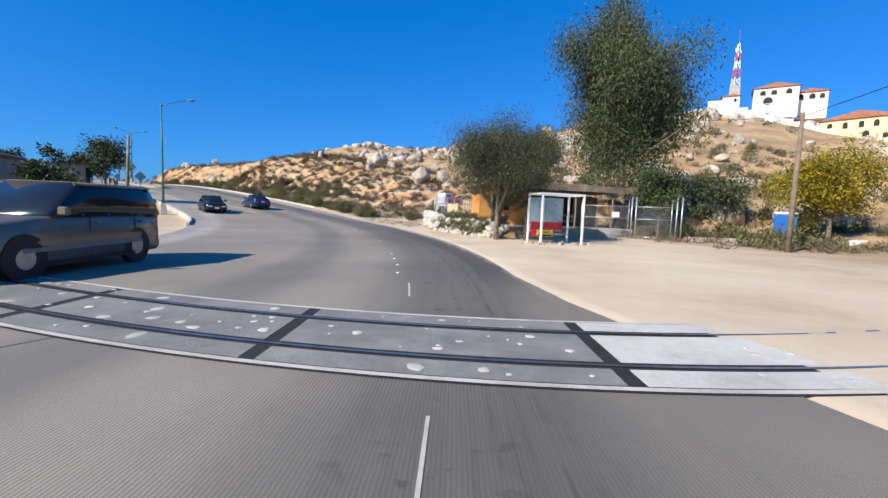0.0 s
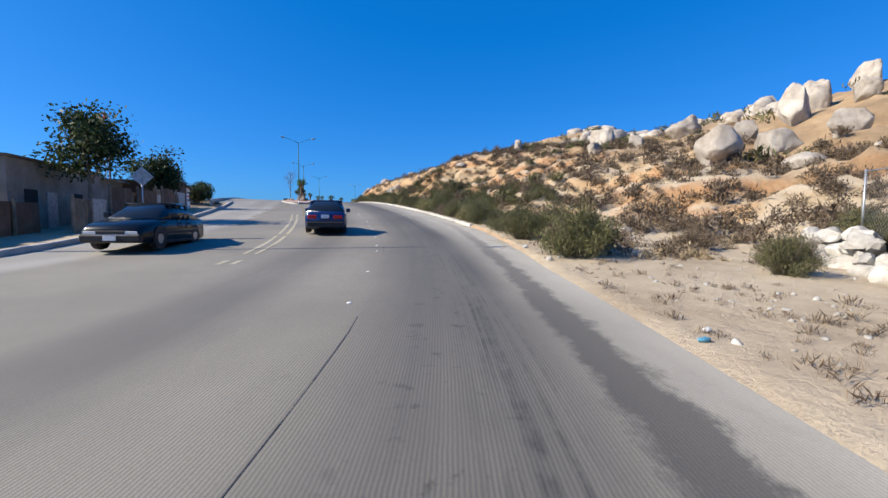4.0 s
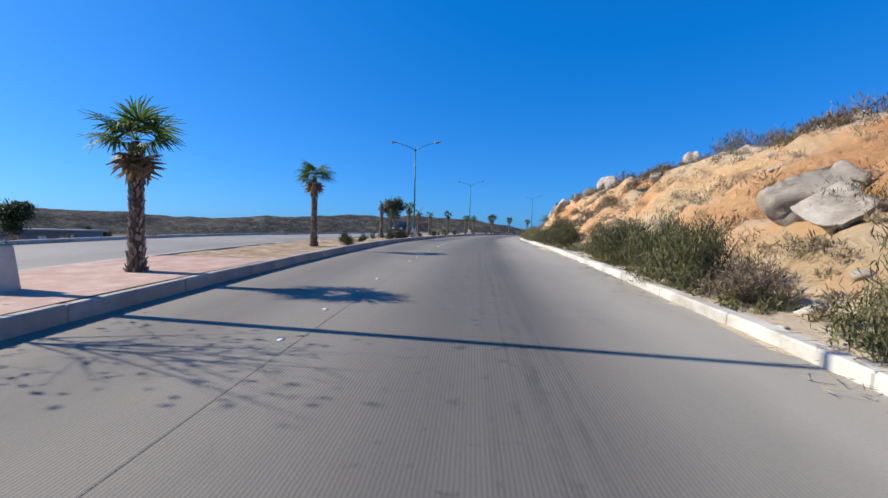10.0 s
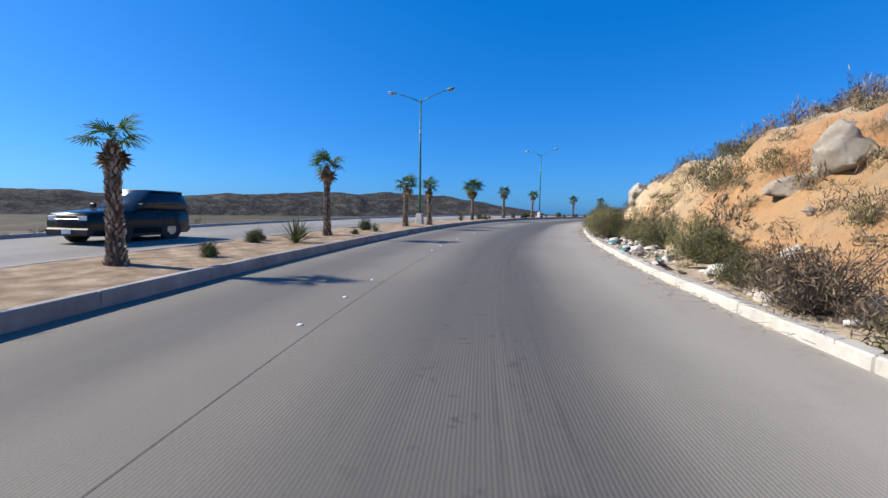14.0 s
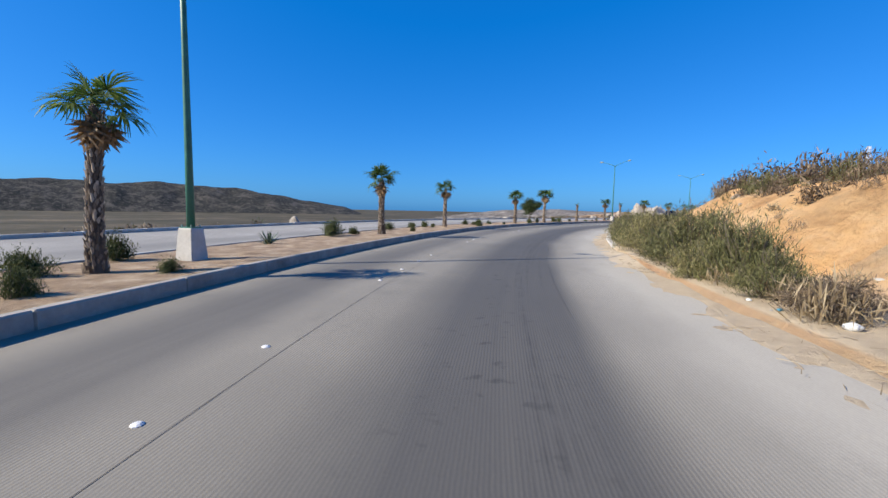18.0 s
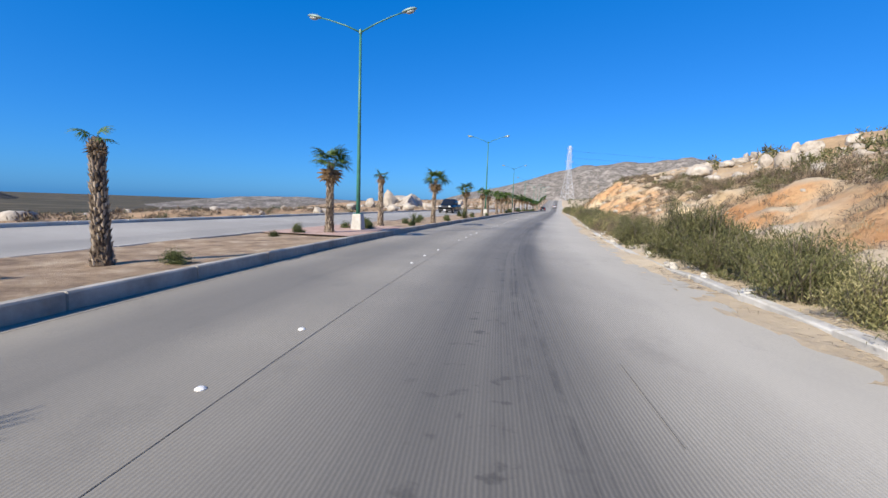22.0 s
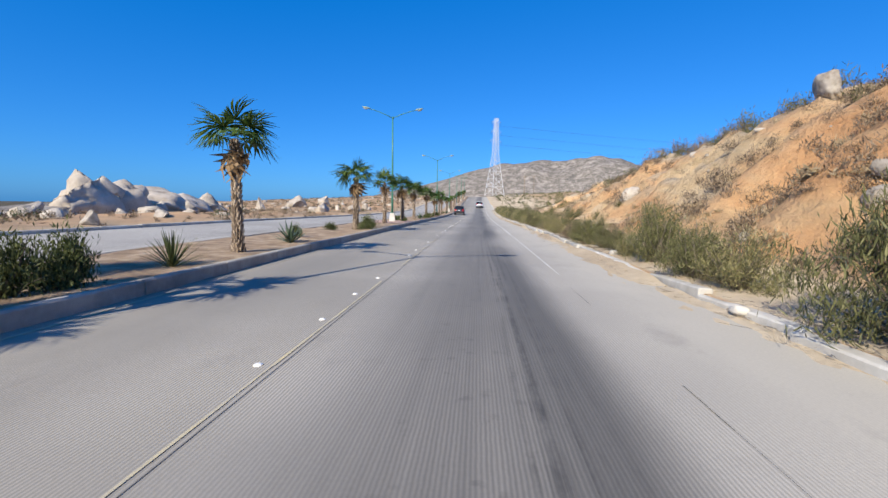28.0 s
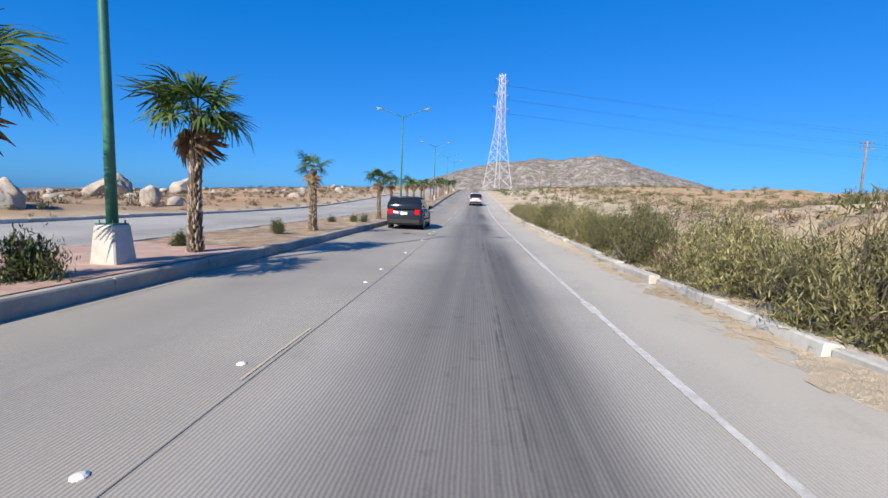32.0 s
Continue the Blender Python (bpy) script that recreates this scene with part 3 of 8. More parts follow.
def sheet(name, s, u, hfun, mat, smooth=True):
    """A sheet on the road's plan with a map in metres; u may be an array of columns per row."""
    s = np.asarray(s, float)
    U = np.asarray(u, float)
    U = np.broadcast_to(U, (len(s), U.shape[-1]))
    SS = np.broadcast_to(s[:, None], U.shape)
    p = at(SS, U, hfun(SS, U))
    n, m = U.shape
    i = np.arange(n - 1)[:, None] * m + np.arange(m - 1)[None]
    f = np.stack([i, i + 1, i + m + 1, i + m], -1).reshape(-1, 4)
    me = bpy.data.meshes.new(name)
    me.vertices.add(n * m)
    me.vertices.foreach_set("co", p.ravel())
    k = len(f)
    me.loops.add(4 * k)
    me.loops.foreach_set("vertex_index", f.ravel().astype(np.int32))
    me.polygons.add(k)
    me.polygons.foreach_set("loop_start", np.arange(0, 4 * k, 4, dtype=np.int32))
    me.polygons.foreach_set("loop_total", np.full(k, 4, dtype=np.int32))
    me.update(calc_edges=True)
    if smooth:
        me.polygons.foreach_set("use_smooth", [True] * k)
    uv = me.uv_layers.new(name="UVMap")
    flat = np.stack([SS.ravel(), U.ravel()], 1)[f.ravel()]
    uv.data.foreach_set("uv", flat.ravel().astype(np.float32))
    return link(name, me, mat)


def under(s, u):
    """The land, kept below the paving."""
    h = land(s, u)
    pav = (u > np.where(s < 113, edge_left(s), -16.2)) & (u < edge_right(s) + 0.12)
    return np.where(pav, np.where(u < -2, -0.5, -0.04), h)


gs = np.r_[np.arange(-150, 0, 5.0), np.arange(0, 545, 0.8), np.arange(545, 640, 3.0), np.arange(640, S1 - 5, 8.0)]


def ground_columns(s):
    """Columns of the ground sheet: they follow the edges of the paving."""
    el = float(edge_left(s)) if s < 113 else -16.2
    er = float(edge_right(s)) + 0.1
    lo, hi = min(150.0, float(reach(s, -1))), min(175.0, float(reach(s, 1)))
    left = np.r_[np.linspace(-lo, -60, 14), np.linspace(-55, -26, 16), np.linspace(-25, el - 0.3, 10), el - 0.02, el + 0.05, -6]
    right = np.r_[er - 1.4, er - 0.06, er + 0.02, np.linspace(er + 0.35, 12, 20), np.linspace(12.5, 24, 26), np.linspace(25, 60, 26), np.linspace(64, hi, 20)]
    return np.r_[left, right]


ground = sheet("ground", gs, np.array([ground_columns(s) for s in gs]), under, M["earth"])
tagged(ground, "sandy ground with cut orange banks beside the road", "ground", kind="structure")


def plain_earth():
    n = Nodes("far_scrubland")
    c = n.coord("pos")
    col = n.ramp(n.noise(c, 0.012, 8, 0.7), [(0.3, (0.03, 0.033, 0.019)), (0.5, (0.07, 0.06, 0.037)), (0.7, (0.15, 0.115, 0.075))])
    col = n.mix(0.6, col, n.ramp(n.noise(c, 0.12, 8, 0.75), [(0.3, 0.3), (0.7, 0.68)]), "OVERLAY")
    return n.done(col, 0.95, 0, 0.2)


M["scrubland"] = plain_earth()
bm = bmesh.new()
bmesh.ops.create_circle(bm, cap_ends=True, radius=4300, segments=96)
tagged(part("ground_far", bm, M["scrubland"], m=pose(0, 250, -13.5)), "scrub-covered plain reaching to the horizon", "ground", kind="structure")

# ---- paving ----
rs = np.r_[np.arange(-150, 0, 3.0), np.arange(0, 560, 1.0), np.arange(560, 900, 4.0)]
LW = np.linspace(0, 1, 9)


def paving_columns(s):
    a = edge_left(s) if s < 112.5 else -5.3
    return a + (edge_right(s) - a) * LW


road = sheet("road", rs, np.array([paving_columns(s) for s in rs]), lambda s, u: 0 * s, M["road"])
tagged(road, "grey broom-finished concrete road with dark tyre bands", "road", kind="structure")


def opp_h(s, u):
    return (0.08 - np.clip((u + 9.3) / 7.0, -1, 0) * 0.14) * np.clip((s - 112) / 25, 0, 1) - 0.004


so = rs[rs >= 108]
road_2 = sheet("road_opposite", so, np.array([np.linspace(-16.2 if s > 113 else edge_left(s), -9.2 if s > 122 else -7.5, 6) for s in so]), opp_h, M["road"])
tagged(road_2, "concrete carriageway for the oncoming traffic, coloured paler for the glare on it", "road", kind="structure")

# ---- median ----
NOSE = 113.5


def median_cols(s):
    w = np.clip((s - NOSE) / 9.0, 0.02, 1) ** 0.5
    return np.linspace(-7.4 - 1.85 * w, -7.4 + 2.0 * w, 8)


sm = np.r_[np.arange(NOSE, 124, 0.5), np.arange(124, 560, 1.0), np.arange(560, 900, 6.0)]
median = sheet("median", sm, np.array([median_cols(s) for s in sm]), lambda s, u: 0.1 + 0.07 * np.clip((s - NOSE - 3) / 9, 0, 1) + 0.04 * fbm(s / 1.5, u / 1.1, 3, 2), M["median_soil"])
tagged(median, "planted dirt strip between the two carriageways", "median", kind="structure")

# ---- kerbs, stone by stone ----
def kerb_mesh(name, w, h, length, mat):
    b = bmesh.new()
    box(b, -w / 2, w / 2, -length / 2 + 0.002, length / 2 - 0.002, -0.3, h, 0.025)
    me = bpy.data.meshes.new(name)
    b.to_mesh(me)
    b.free()
    me.materials.append(mat)
    return me


def kerb_run(name, label, ufun, s0, s1, w, h, step, gaps=()):
    top = tagged(new(name), label, "kerb", kind="structure")
    quiet = name.startswith("kerb_med") or name == "kerb_nose"
    me = kerb_mesh("kerb_stone", w, h, step, M["kerb_grey" if name.startswith("kerb_med") else "kerb"])
    shake = 0.35 if quiet else 1.0
    s = s0
    while s < s1:
        st = step
        if not any(a < s < b for a, b in gaps):
            a, b = at(s, ufun(s), 0), at(s + step, ufun(s + step), 0)
            d = b - a
            m = pose(*((a + b) / 2), 0, 0, math.degrees(math.atan2(-d[0], d[1]))) @ pose(0, 0, 0, math.degrees(math.atan2(d[2], math.hypot(d[0], d[1]))))
            if name == "kerb_right" and s > 318:
                m = m @ pose(RNG.normal() * 0.05, 0, -float(np.interp(s, [318, 340, 430, 470], [0.3, 0.8, 0.8, 0.1])) * RNG.uniform(0.03, 0.19), RNG.normal() * 0.9, RNG.normal() * 4, RNG.normal() * 0.8)
            m = m @ pose(0, 0, RNG.normal() * 0.008 * shake, RNG.normal() * 0.25 * shake, RNG.normal() * 0.9 * shake, 0) @ Matrix.Diagonal((1, float(np.linalg.norm(d)) / step, 1, 1))
            link("kerb_stone", me, None, top, m)
        s += st
    return top


kerb_run("kerb_right", "pale concrete kerb with broken and shifted stones", lambda s: edge_right(s) + 0.12, 76, 620, 0.24, 0.17, 3.0, ((256, 278), (311, 316)))
kerb_run("kerb_median", "concrete kerb of the planted median", lambda s: -7.4 + 2.0 * np.clip((s - NOSE) / 9.0, 0.02, 1) ** 0.5 + 0.06, NOSE + 9, 640, 0.18, 0.24, 3.0)
kerb_run("kerb_median_far", "concrete kerb along the far side of the median", lambda s: -7.4 - 1.85 * np.clip((s - NOSE) / 9.0, 0.02, 1) ** 0.5 - 0.06, NOSE + 9, 640, 0.18, 0.2, 3.0)
for sgn, half in ((1, 2.06), (-1, 1.91)):
    kerb_run("kerb_nose", "rounded concrete kerb at the tip of the median", lambda s: -7.4 + sgn * half * np.clip((s - NOSE) / 9.0, 0.0, 1) ** 0.5, NOSE, NOSE + 9, 0.18, 0.15, 0.5)
kerb_run("kerb_left", "dusty concrete kerb at the edge of the dirt yards", lambda s: edge_left(s) - 0.1, 42, 112, 0.2, 0.18, 3.0)
kerb_run("kerb_opposite", "concrete kerb beyond the oncoming carriageway", lambda s: -16.3, 113, 640, 0.2, 0.36, 3.0)


# dirt washed against the foot of the kerb
sg = np.r_[np.arange(76, 580, 0.5)]
drift = sheet("gutter_dirt", sg, np.array([edge_right(s) - np.linspace(0.75, -0.02, 10) for s in sg]),
              lambda s, u: np.interp(s, [240, 262], [-0.04, -0.012]) + (0.03 + 0.09 * np.clip(fbm(s / 5.0, u * 0 + 3.0, 3, 51) + np.interp(s, [76, 240, 265, 420, 470], [-0.4, -0.35, 0.3, 0.3, 0.0]), 0, 1)) * np.clip(1 - (edge_right(s) - u) / 0.75, 0, 1) ** 1.5 + 0.018 * fbm(s / 0.5, u / 0.25, 3, 53), M["earth"])
tagged(drift, "brown dirt drifted against the foot of the kerb", "dirt", kind="structure")

# ---- joints and markings ----
def ribbon(name, s0, s1, ufun, width, mat, parent, label="", h=0.004, broken=0.0, seed=1, step=1.0):
    s = np.arange(s0, s1, step)
    q = []
    for k in range(len(s) - 1):
        if broken and vnoise(np.array(s[k] / 2.3), np.array(seed * 3.1), seed) < broken:
            continue
        w = width * (1 + 0.25 * RNG.normal() * (broken != 0))
        a, b = ufun(s[k]), ufun(s[k + 1])
        q.append((at(s[k], a - w / 2, h), at(s[k], a + w / 2, h), at(s[k + 1], b + w / 2, h), at(s[k + 1], b - w / 2, h)))
    return link(name, quads(name, q), mat, parent, None, label)


lane_l = lambda s: np.interp(s, [0, 10, 15, 20, 50, 85, 120, 150, 250, 285, 320, 360], [-0.6, -0.7, -0.95, -1.15, -1.25, -2.1, -2.1, -1.9, -2.0, -2.5, -2.0, -1.78])
lane_r = lambda s: np.interp(s, [60, 90, 130, 180, 285, 315, 360, 430], [0.9, 1.25, 1.3, 1.3, 1.03, 1.2, 1.5, 1.8])
ribbon("joint_seam", 8.0, 13.0, lane_l, 0.03, M["kerb"], road, "pale filled joint", 0.004, -0.5, 2)
ribbon("joint_seam", 14.0, 66, lane_l, 0.011, M["seam"], road, "dark sealed joint", 0.004, 0.1, 2)
ribbon("joint_seam", 66, 640, lane_l, 0.007, M["seam"], road, "dark sealed joint")
for a, b in ((60, 130), (262, 330)):
    ribbon("joint_seam", a, b, lane_r, 0.008, M["seam"], road, "dark sealed joint", 0.004, -0.3, 3)
ribbon("joint_seam", 330, 640, lane_r, 0.006, M["seam"], road, "dark sealed joint", 0.004, 0.25, 3)
ribbon("joint_seam", 64, 640, lambda s: -5.0, 0.009, M["seam"], road, "dark sealed joint", 0.004, -0.2, 4)
ribbon("edge_line", 454, 472, lambda s: lane_r(s) + 0.08, 0.05, M["white_line"], road, "worn white edge line", 0.006, -1.0, 5)
ribbon("edge_line", 472, 640, lambda s: lane_r(s) + 0.08, 0.1, M["white_line"], road, "worn white edge line", 0.006, -0.8, 5)
ribbon("edge_line", 84, 122, lambda s: lane_r(s) + 0.02, 0.03, M["white_line"], road, "worn white edge line", 0.006, -0.7, 6)
ribbon("lane_line", 440, 620, lambda s: lane_l(s) - 0.07, 0.03, M["yellow_line"], road, "faded yellow line", 0.006, 0.15, 7)
ribbon("kerb_line", 400, 620, lambda s: -5.0, 0.05, M["yellow_line"], road, "faded yellow line", 0.006, 0.5, 8)
for off in (0.0, 0.35):
    ribbon("centre_line", 58, 92, lambda s: np.interp(s, [58, 66, 86, 92], [-5.2, -5.6, -6.8, -7.1]) - off, 0.12, M["yellow_line"], road, "worn yellow line", 0.006, -0.2, 9)
# transverse joints of the slabs
q = []
for s in np.arange(12, 600, 4.5):
    if RNG.random() < (0.5 if s < 66 else 0.0):
        w = 0.004
        a, b = (lane_l(s), edge_right(s)) if RNG.random() < 0.6 else (-5.2, edge_right(s))
        q.append((at(s - w, a, 0.003), at(s - w, b, 0.003), at(s + w, b, 0.003), at(s + w, a, 0.003)))
link("slab_joint", quads("slab_joint", q), M["seam"], road, None, "narrow transverse joints")
# ceramic studs
bm = bmesh.new()
bmesh.ops.create_uvsphere(bm, u_segments=10, v_segments=5, radius=0.047)
for v in bm.verts:
    v.co.z = max(0.0, v.co.z) * 0.45
stud_me = bpy.data.meshes.new("road_stud")
bm.to_mesh(stud_me)
bm.free()
stud_me.materials.append(M["stud"])
stud_y = stud_me.copy()
for v in stud_y.vertices:
    v.co = (v.co.x * 1.7, v.co.y * 1.3, v.co.z * 1.5)
stud_y.materials.clear()
stud_y.materials.append(M["stud_yellow"])
for g in np.arange(14, 590, 12.0):
    for k in range(4):
        if RNG.random() < 0.85:
            s = g + k * 2.15
            link("road_stud", stud_me, None, road, put(s, lane_l(s) - 0.22 + RNG.normal() * 0.02, 0.0))
for k in range(16):
    for u0, u1 in ((-5.0, -6.6), (-6.4, -7.2), (-9.6, -8.4)):
        s = 86 + k * 1.7
        link("road_stud", stud_y, None, road, put(s, u0 + (u1 - u0) * k / 15 + RNG.normal() * 0.05, 0.0))

# ---- street lamps ----
def street_lamp(arms=2, height=8.5, pedestal=True):
    top = new("street_lamp")
    if pedestal:
        b = bmesh.new()
        box(b, -0.27, 0.27, -0.27, 0.27, -0.2, 0.75, 0.03)
        for v in b.verts:
            if v.co.z > 0.3:
                v.co.x *= 0.72
                v.co.y *= 0.72
        part("pedestal", b, M["kerb"], top, "pale concrete pedestal")
        part("base_plate", boxed(-0.17, 0.17, -0.17, 0.17, 0.75, 0.775), M["lamp_green"], top)
        for x, y in ((-0.13, -0.13), (0.13, -0.13), (-0.13, 0.13), (0.13, 0.13)):
            part("bolt", tubed([(x, y, 0.77), (x, y, 0.83)], 0.016, 6), M["lamp_head"], top)
    part("pole", tubed([(0, 0, 0.7 if pedestal else -0.2), (0, 0, 2.5), (0, 0, 5), (0, 0, height)], [0.095, 0.085, 0.07, 0.05], 12), M["lamp_green"], top, smooth=True)
    part("pole_cap", tubed([(0, 0, height - 0.06), (0, 0, height + 0.12)], [0.075, 0.06], 10), M["lamp_green"], top)
    for sx in ((-1, 1) if arms == 2 else (1,)):
        arm = part("arm", tubed([(0, 0, height), (sx * 0.7, 0, height + 0.32), (sx * 1.5, 0, height + 0.6), (sx * 1.9, 0, height + 0.7)], [0.035, 0.032, 0.028, 0.026], 8), M["lamp_green"], top, smooth=True)
        b = bmesh.new()
        bmesh.ops.create_uvsphere(b, u_segments=12, v_segments=6, radius=0.5)
        for v in b.verts:
            v.co = Vector((v.co.x * 0.72, v.co.y * 0.26, v.co.z * (0.2 if v.co.z > 0 else 0.1)))
        head = part("lamp_head", b, M["lamp_head"], arm, "", pose(sx * 2.15, 0, height + 0.76, 0, -sx * 12, 0), True)
        b = bmesh.new()
        bmesh.ops.create_uvsphere(b, u_segments=10, v_segments=5, radius=0.5)
        for v in b.verts:
            v.co = Vector((v.co.x * 0.42, v.co.y * 0.2, min(0, v.co.z) * 0.2 - 0.025))
        part("lens", b, M["glass_lens"], arm, "", pose(sx * 2.2, 0, height + 0.75, 0, -sx * 12, 0), True)
    return top


lamp = street_lamp()
tagged(lamp, "green double-armed street lamp on a concrete pedestal in the median", "street lamp", "median street lamps")
LAMPS = [(135.4, -7.2), (182.8, -7.0), (225.8, -7.5), (266.8, -7.4), (350.2, -6.7), (393.6, -6.2), (442.2, -6.9), (488.2, -7.1), (529.2, -6.4), (571.2, -6.7), (613.2, -6.7), (655.2, -6.7), (697.2, -6.7)]
lamp.matrix_basis = put(*LAMPS[0], 0.17)
for s, u in LAMPS[1:]:
    copy_thing(lamp, put(s, u, 0.17, RNG.normal() * 3))
single = tagged(street_lamp(1, 8.7), "green single-armed street lamp on a concrete pedestal", "street lamp", "kerbside street lamps")
single.matrix_basis = put(61.5, -13.2, 0.0, 0)


# ---- fan palms ----
def frond_mesh(name, mat, seed, droop=0.5, length=0.85, blades=26):
    """A fan leaf: a stalk along x and a folded fan of pointed blades."""
    r = np.random.default_rng(seed)
    q = []
    stalk = 0.52 * length
    for k in range(4):
        x0, x1 = stalk * k / 4, stalk * (k + 1) / 4
        z0, z1 = -0.06 * (k / 4) ** 2, -0.06 * ((k + 1) / 4) ** 2
        q.append(((x0, -0.014, z0), (x0, 0.014, z0), (x1, 0.012, z1), (x1, -0.012, z1)))
        q.append(((x0, 0, z0 - 0.012), (x0, 0, z0 + 0.012), (x1, 0, z1 + 0.01), (x1, 0, z1 - 0.01)))
    z0 = -0.06
    for k in range(blades):
        a = math.radians(-118 + 236 * k / (blades - 1) + r.normal() * 3)
        ln = length * (0.72 - 0.2 * abs(k / (blades - 1) - 0.5)) * r.uniform(0.85, 1.1)
        d = np.array((math.cos(a), math.sin(a), 0))
        n = np.array((-d[1], d[0], 0))
        o = np.array((stalk, 0, z0))
        fold = 0.02 if k % 2 else -0.02
        p1 = o + d * ln * 0.55 + (0, 0, 0.03 + fold - 0.05 * droop)
        p2 = o + d * ln * 0.8 + (0, 0, -0.10 * droop - 0.02 + r.normal() * 0.02)
        p3 = o + d * ln * 1.05 + (0, 0, -0.34 * droop * r.uniform(0.6, 1.3))
        w = 0.7 / blades
        q.append((o - n * 0.006, o + n * 0.006, p1 + n * w, p1 - n * w))
        q.append((p1 - n * w, p1 + n * w, p2 + n * w * 0.6, p2 - n * w * 0.6))
        q.append((p2 - n * w * 0.6, p2 + n * w * 0.6, p3 + n * 0.004, p3 - n * 0.004))
    me = quads(name, np.array(q))
    me.materials.append(mat)
    return me


FRONDS = [frond_mesh("frond", M["frond"], k, 0.35 + 0.2 * k) for k in range(4)]
DEAD = [frond_mesh("dead_frond", M["frond_dead"], 20 + k, 1.2, 0.75, 11) for k in range(2)]


def palm_trunk(seed):
    """A bark-covered trunk with the stubs of old leaves, one metre high, to be stretched."""
    r = np.random.default_rng(seed)
    b = bmesh.new()
    prof = [(-0.06, 0.27), (0.02, 0.25), (0.08, 0.2), (0.2, 0.175), (0.4, 0.16), (0.6, 0.15), (0.8, 0.145), (0.95, 0.15), (1.0, 0.09)]
    bend = r.normal(0, 0.05, 2)
    tube(b, [(bend[0] * z * z, bend[1] * z * z, z) for z, _ in prof], [x for _, x in prof], 12)
    core = bpy.data.meshes.new("trunk")
    b.to_mesh(core)
    b.free()
    core.materials.append(M["trunk"])
    b = bmesh.new()
    for k in range(300):
        z = 0.01 + 0.97 * (k + r.uniform(0, 0.8)) / 300
        a = k * 2.39996 + r.normal() * 0.12
        rad = float(np.interp(z, [p[0] for p in prof], [p[1] for p in prof])) - 0.012
        c = Vector((bend[0] * z * z + math.cos(a) * rad, bend[1] * z * z + math.sin(a) * rad, z))
        out = Vector((math.cos(a), math.sin(a), 0))
        side = Vector((-out.y, out.x, 0)) * r.uniform(0.032, 0.05)
        tip = c + out * r.uniform(0.03, 0.085) + Vector((0, 0, r.uniform(0.012, 0.04)))
        v = [b.verts.new(c - side), b.verts.new(c + side), b.verts.new(tip + side * 0.45), b.verts.new(tip - side * 0.45), b.verts.new(c - Vector((0, 0, 0.022)) + out * 0.025)]
        for f in ((0, 1, 2, 3), (0, 3, 4), (1, 4, 2), (2, 4, 3)):
            b.faces.new([v[i] for i in f])
    stubs = bpy.data.meshes.new("bark_husk")
    b.to_mesh(stubs)
    b.free()
    stubs.materials.append(M["leaf_base"])
    return core, stubs, bend


TRUNKS = [palm_trunk(k) for k in range(4)]


def palm(s, u, height, size=1.0, n=22, dead=6, seed=0, label=""):
    r = np.random.default_rng(1000 + seed)
    top = new("fan_palm")
    top.matrix_basis = put(s, u, 0.17, r.uniform(0, 360))
    me, stubs, bend = TRUNKS[seed % 4]
    wide = 0.68 + 0.15 * r.random()
    stem = link("trunk", me, None, top, Matrix.Diagonal((wide, wide, height, 1)))
    link("bark_husk", stubs, None, stem, None, "pale cut leaf bases in a spiral")
    c = Vector((bend[0] * wide, bend[1] * wide, height * 0.985))
    n = max(3, int(n * 0.62))
    size *= 0.88
    for k in range(n):
        el = math.degrees(math.asin(np.clip(0.98 - 1.25 * (k + 0.5) / n + r.normal() * 0.06, -0.7, 1)))
        az = k * 137.5 + r.normal() * 8
        sc = size * r.uniform(0.85, 1.12) * (0.85 if el > 60 else 1)
        m = Matrix.Translation(c + Vector((0, 0, 0.1 * size))) @ pose(0, 0, 0, 0, 0, az) @ pose(0, 0, 0, r.normal() * 14, -el, 0) @ Matrix.Diagonal((sc, sc, sc, 1))
        link("frond", FRONDS[int(r.integers(4))], None, top, m)
    for k in range(dead):
        m = Matrix.Translation(c - Vector((0, 0, 0.05))) @ pose(0, 0, 0, 0, 0, r.uniform(0, 360)) @ pose(0, 0, 0, r.normal() * 20, r.uniform(58, 82), 0) @ Matrix.Diagonal((size * 0.95,) * 3 + (1,))
        link("dead_frond", DEAD[int(r.integers(2))], None, top, m, "dry brown hanging frond")
    return tagged(top, label or "fan palm with a rough brown trunk in the median", "palm", "median palms")


BARE = "nearly bare palm trunk with a small ragged crown"
PALMS = [(138.3, -6.95, 2.7, 1, 20, 7), (150.8, -7.0, 2.95, 1, 20, 6), (169.2, -7.6, 2.6, 0.35, 3, 6), (180, -7.3, 2.75, 0.8, 13, 9), (185.6, -7.1, 2.5, 0.7, 8, 9), (197.6, -7.65, 2.55, 0.75, 10, 6), (209.5, -7.5, 2.95, 0.95, 16, 6),
         (221, -7.2, 2.6, 0.95, 18, 4), (225, -6.7, 2.6, 0.9, 18, 4), (240.5, -7.5, 3.1, 1.35, 26, 8), (252.8, -7.8, 3.1, 1.05, 20, 7), (263.8, -7.6, 3.05, 0.95, 18, 8), (280.8, -7.3, 2.7, 1, 20, 8), (294, -7.8, 2.8, 0.95, 18, 8), (311.5, -7.0, 2.7, 1, 22, 5),
         (322, -7.1, 3.2, 1.15, 24, 11), (335.2, -7.2, 2.3, 0.4, 5, 9)]
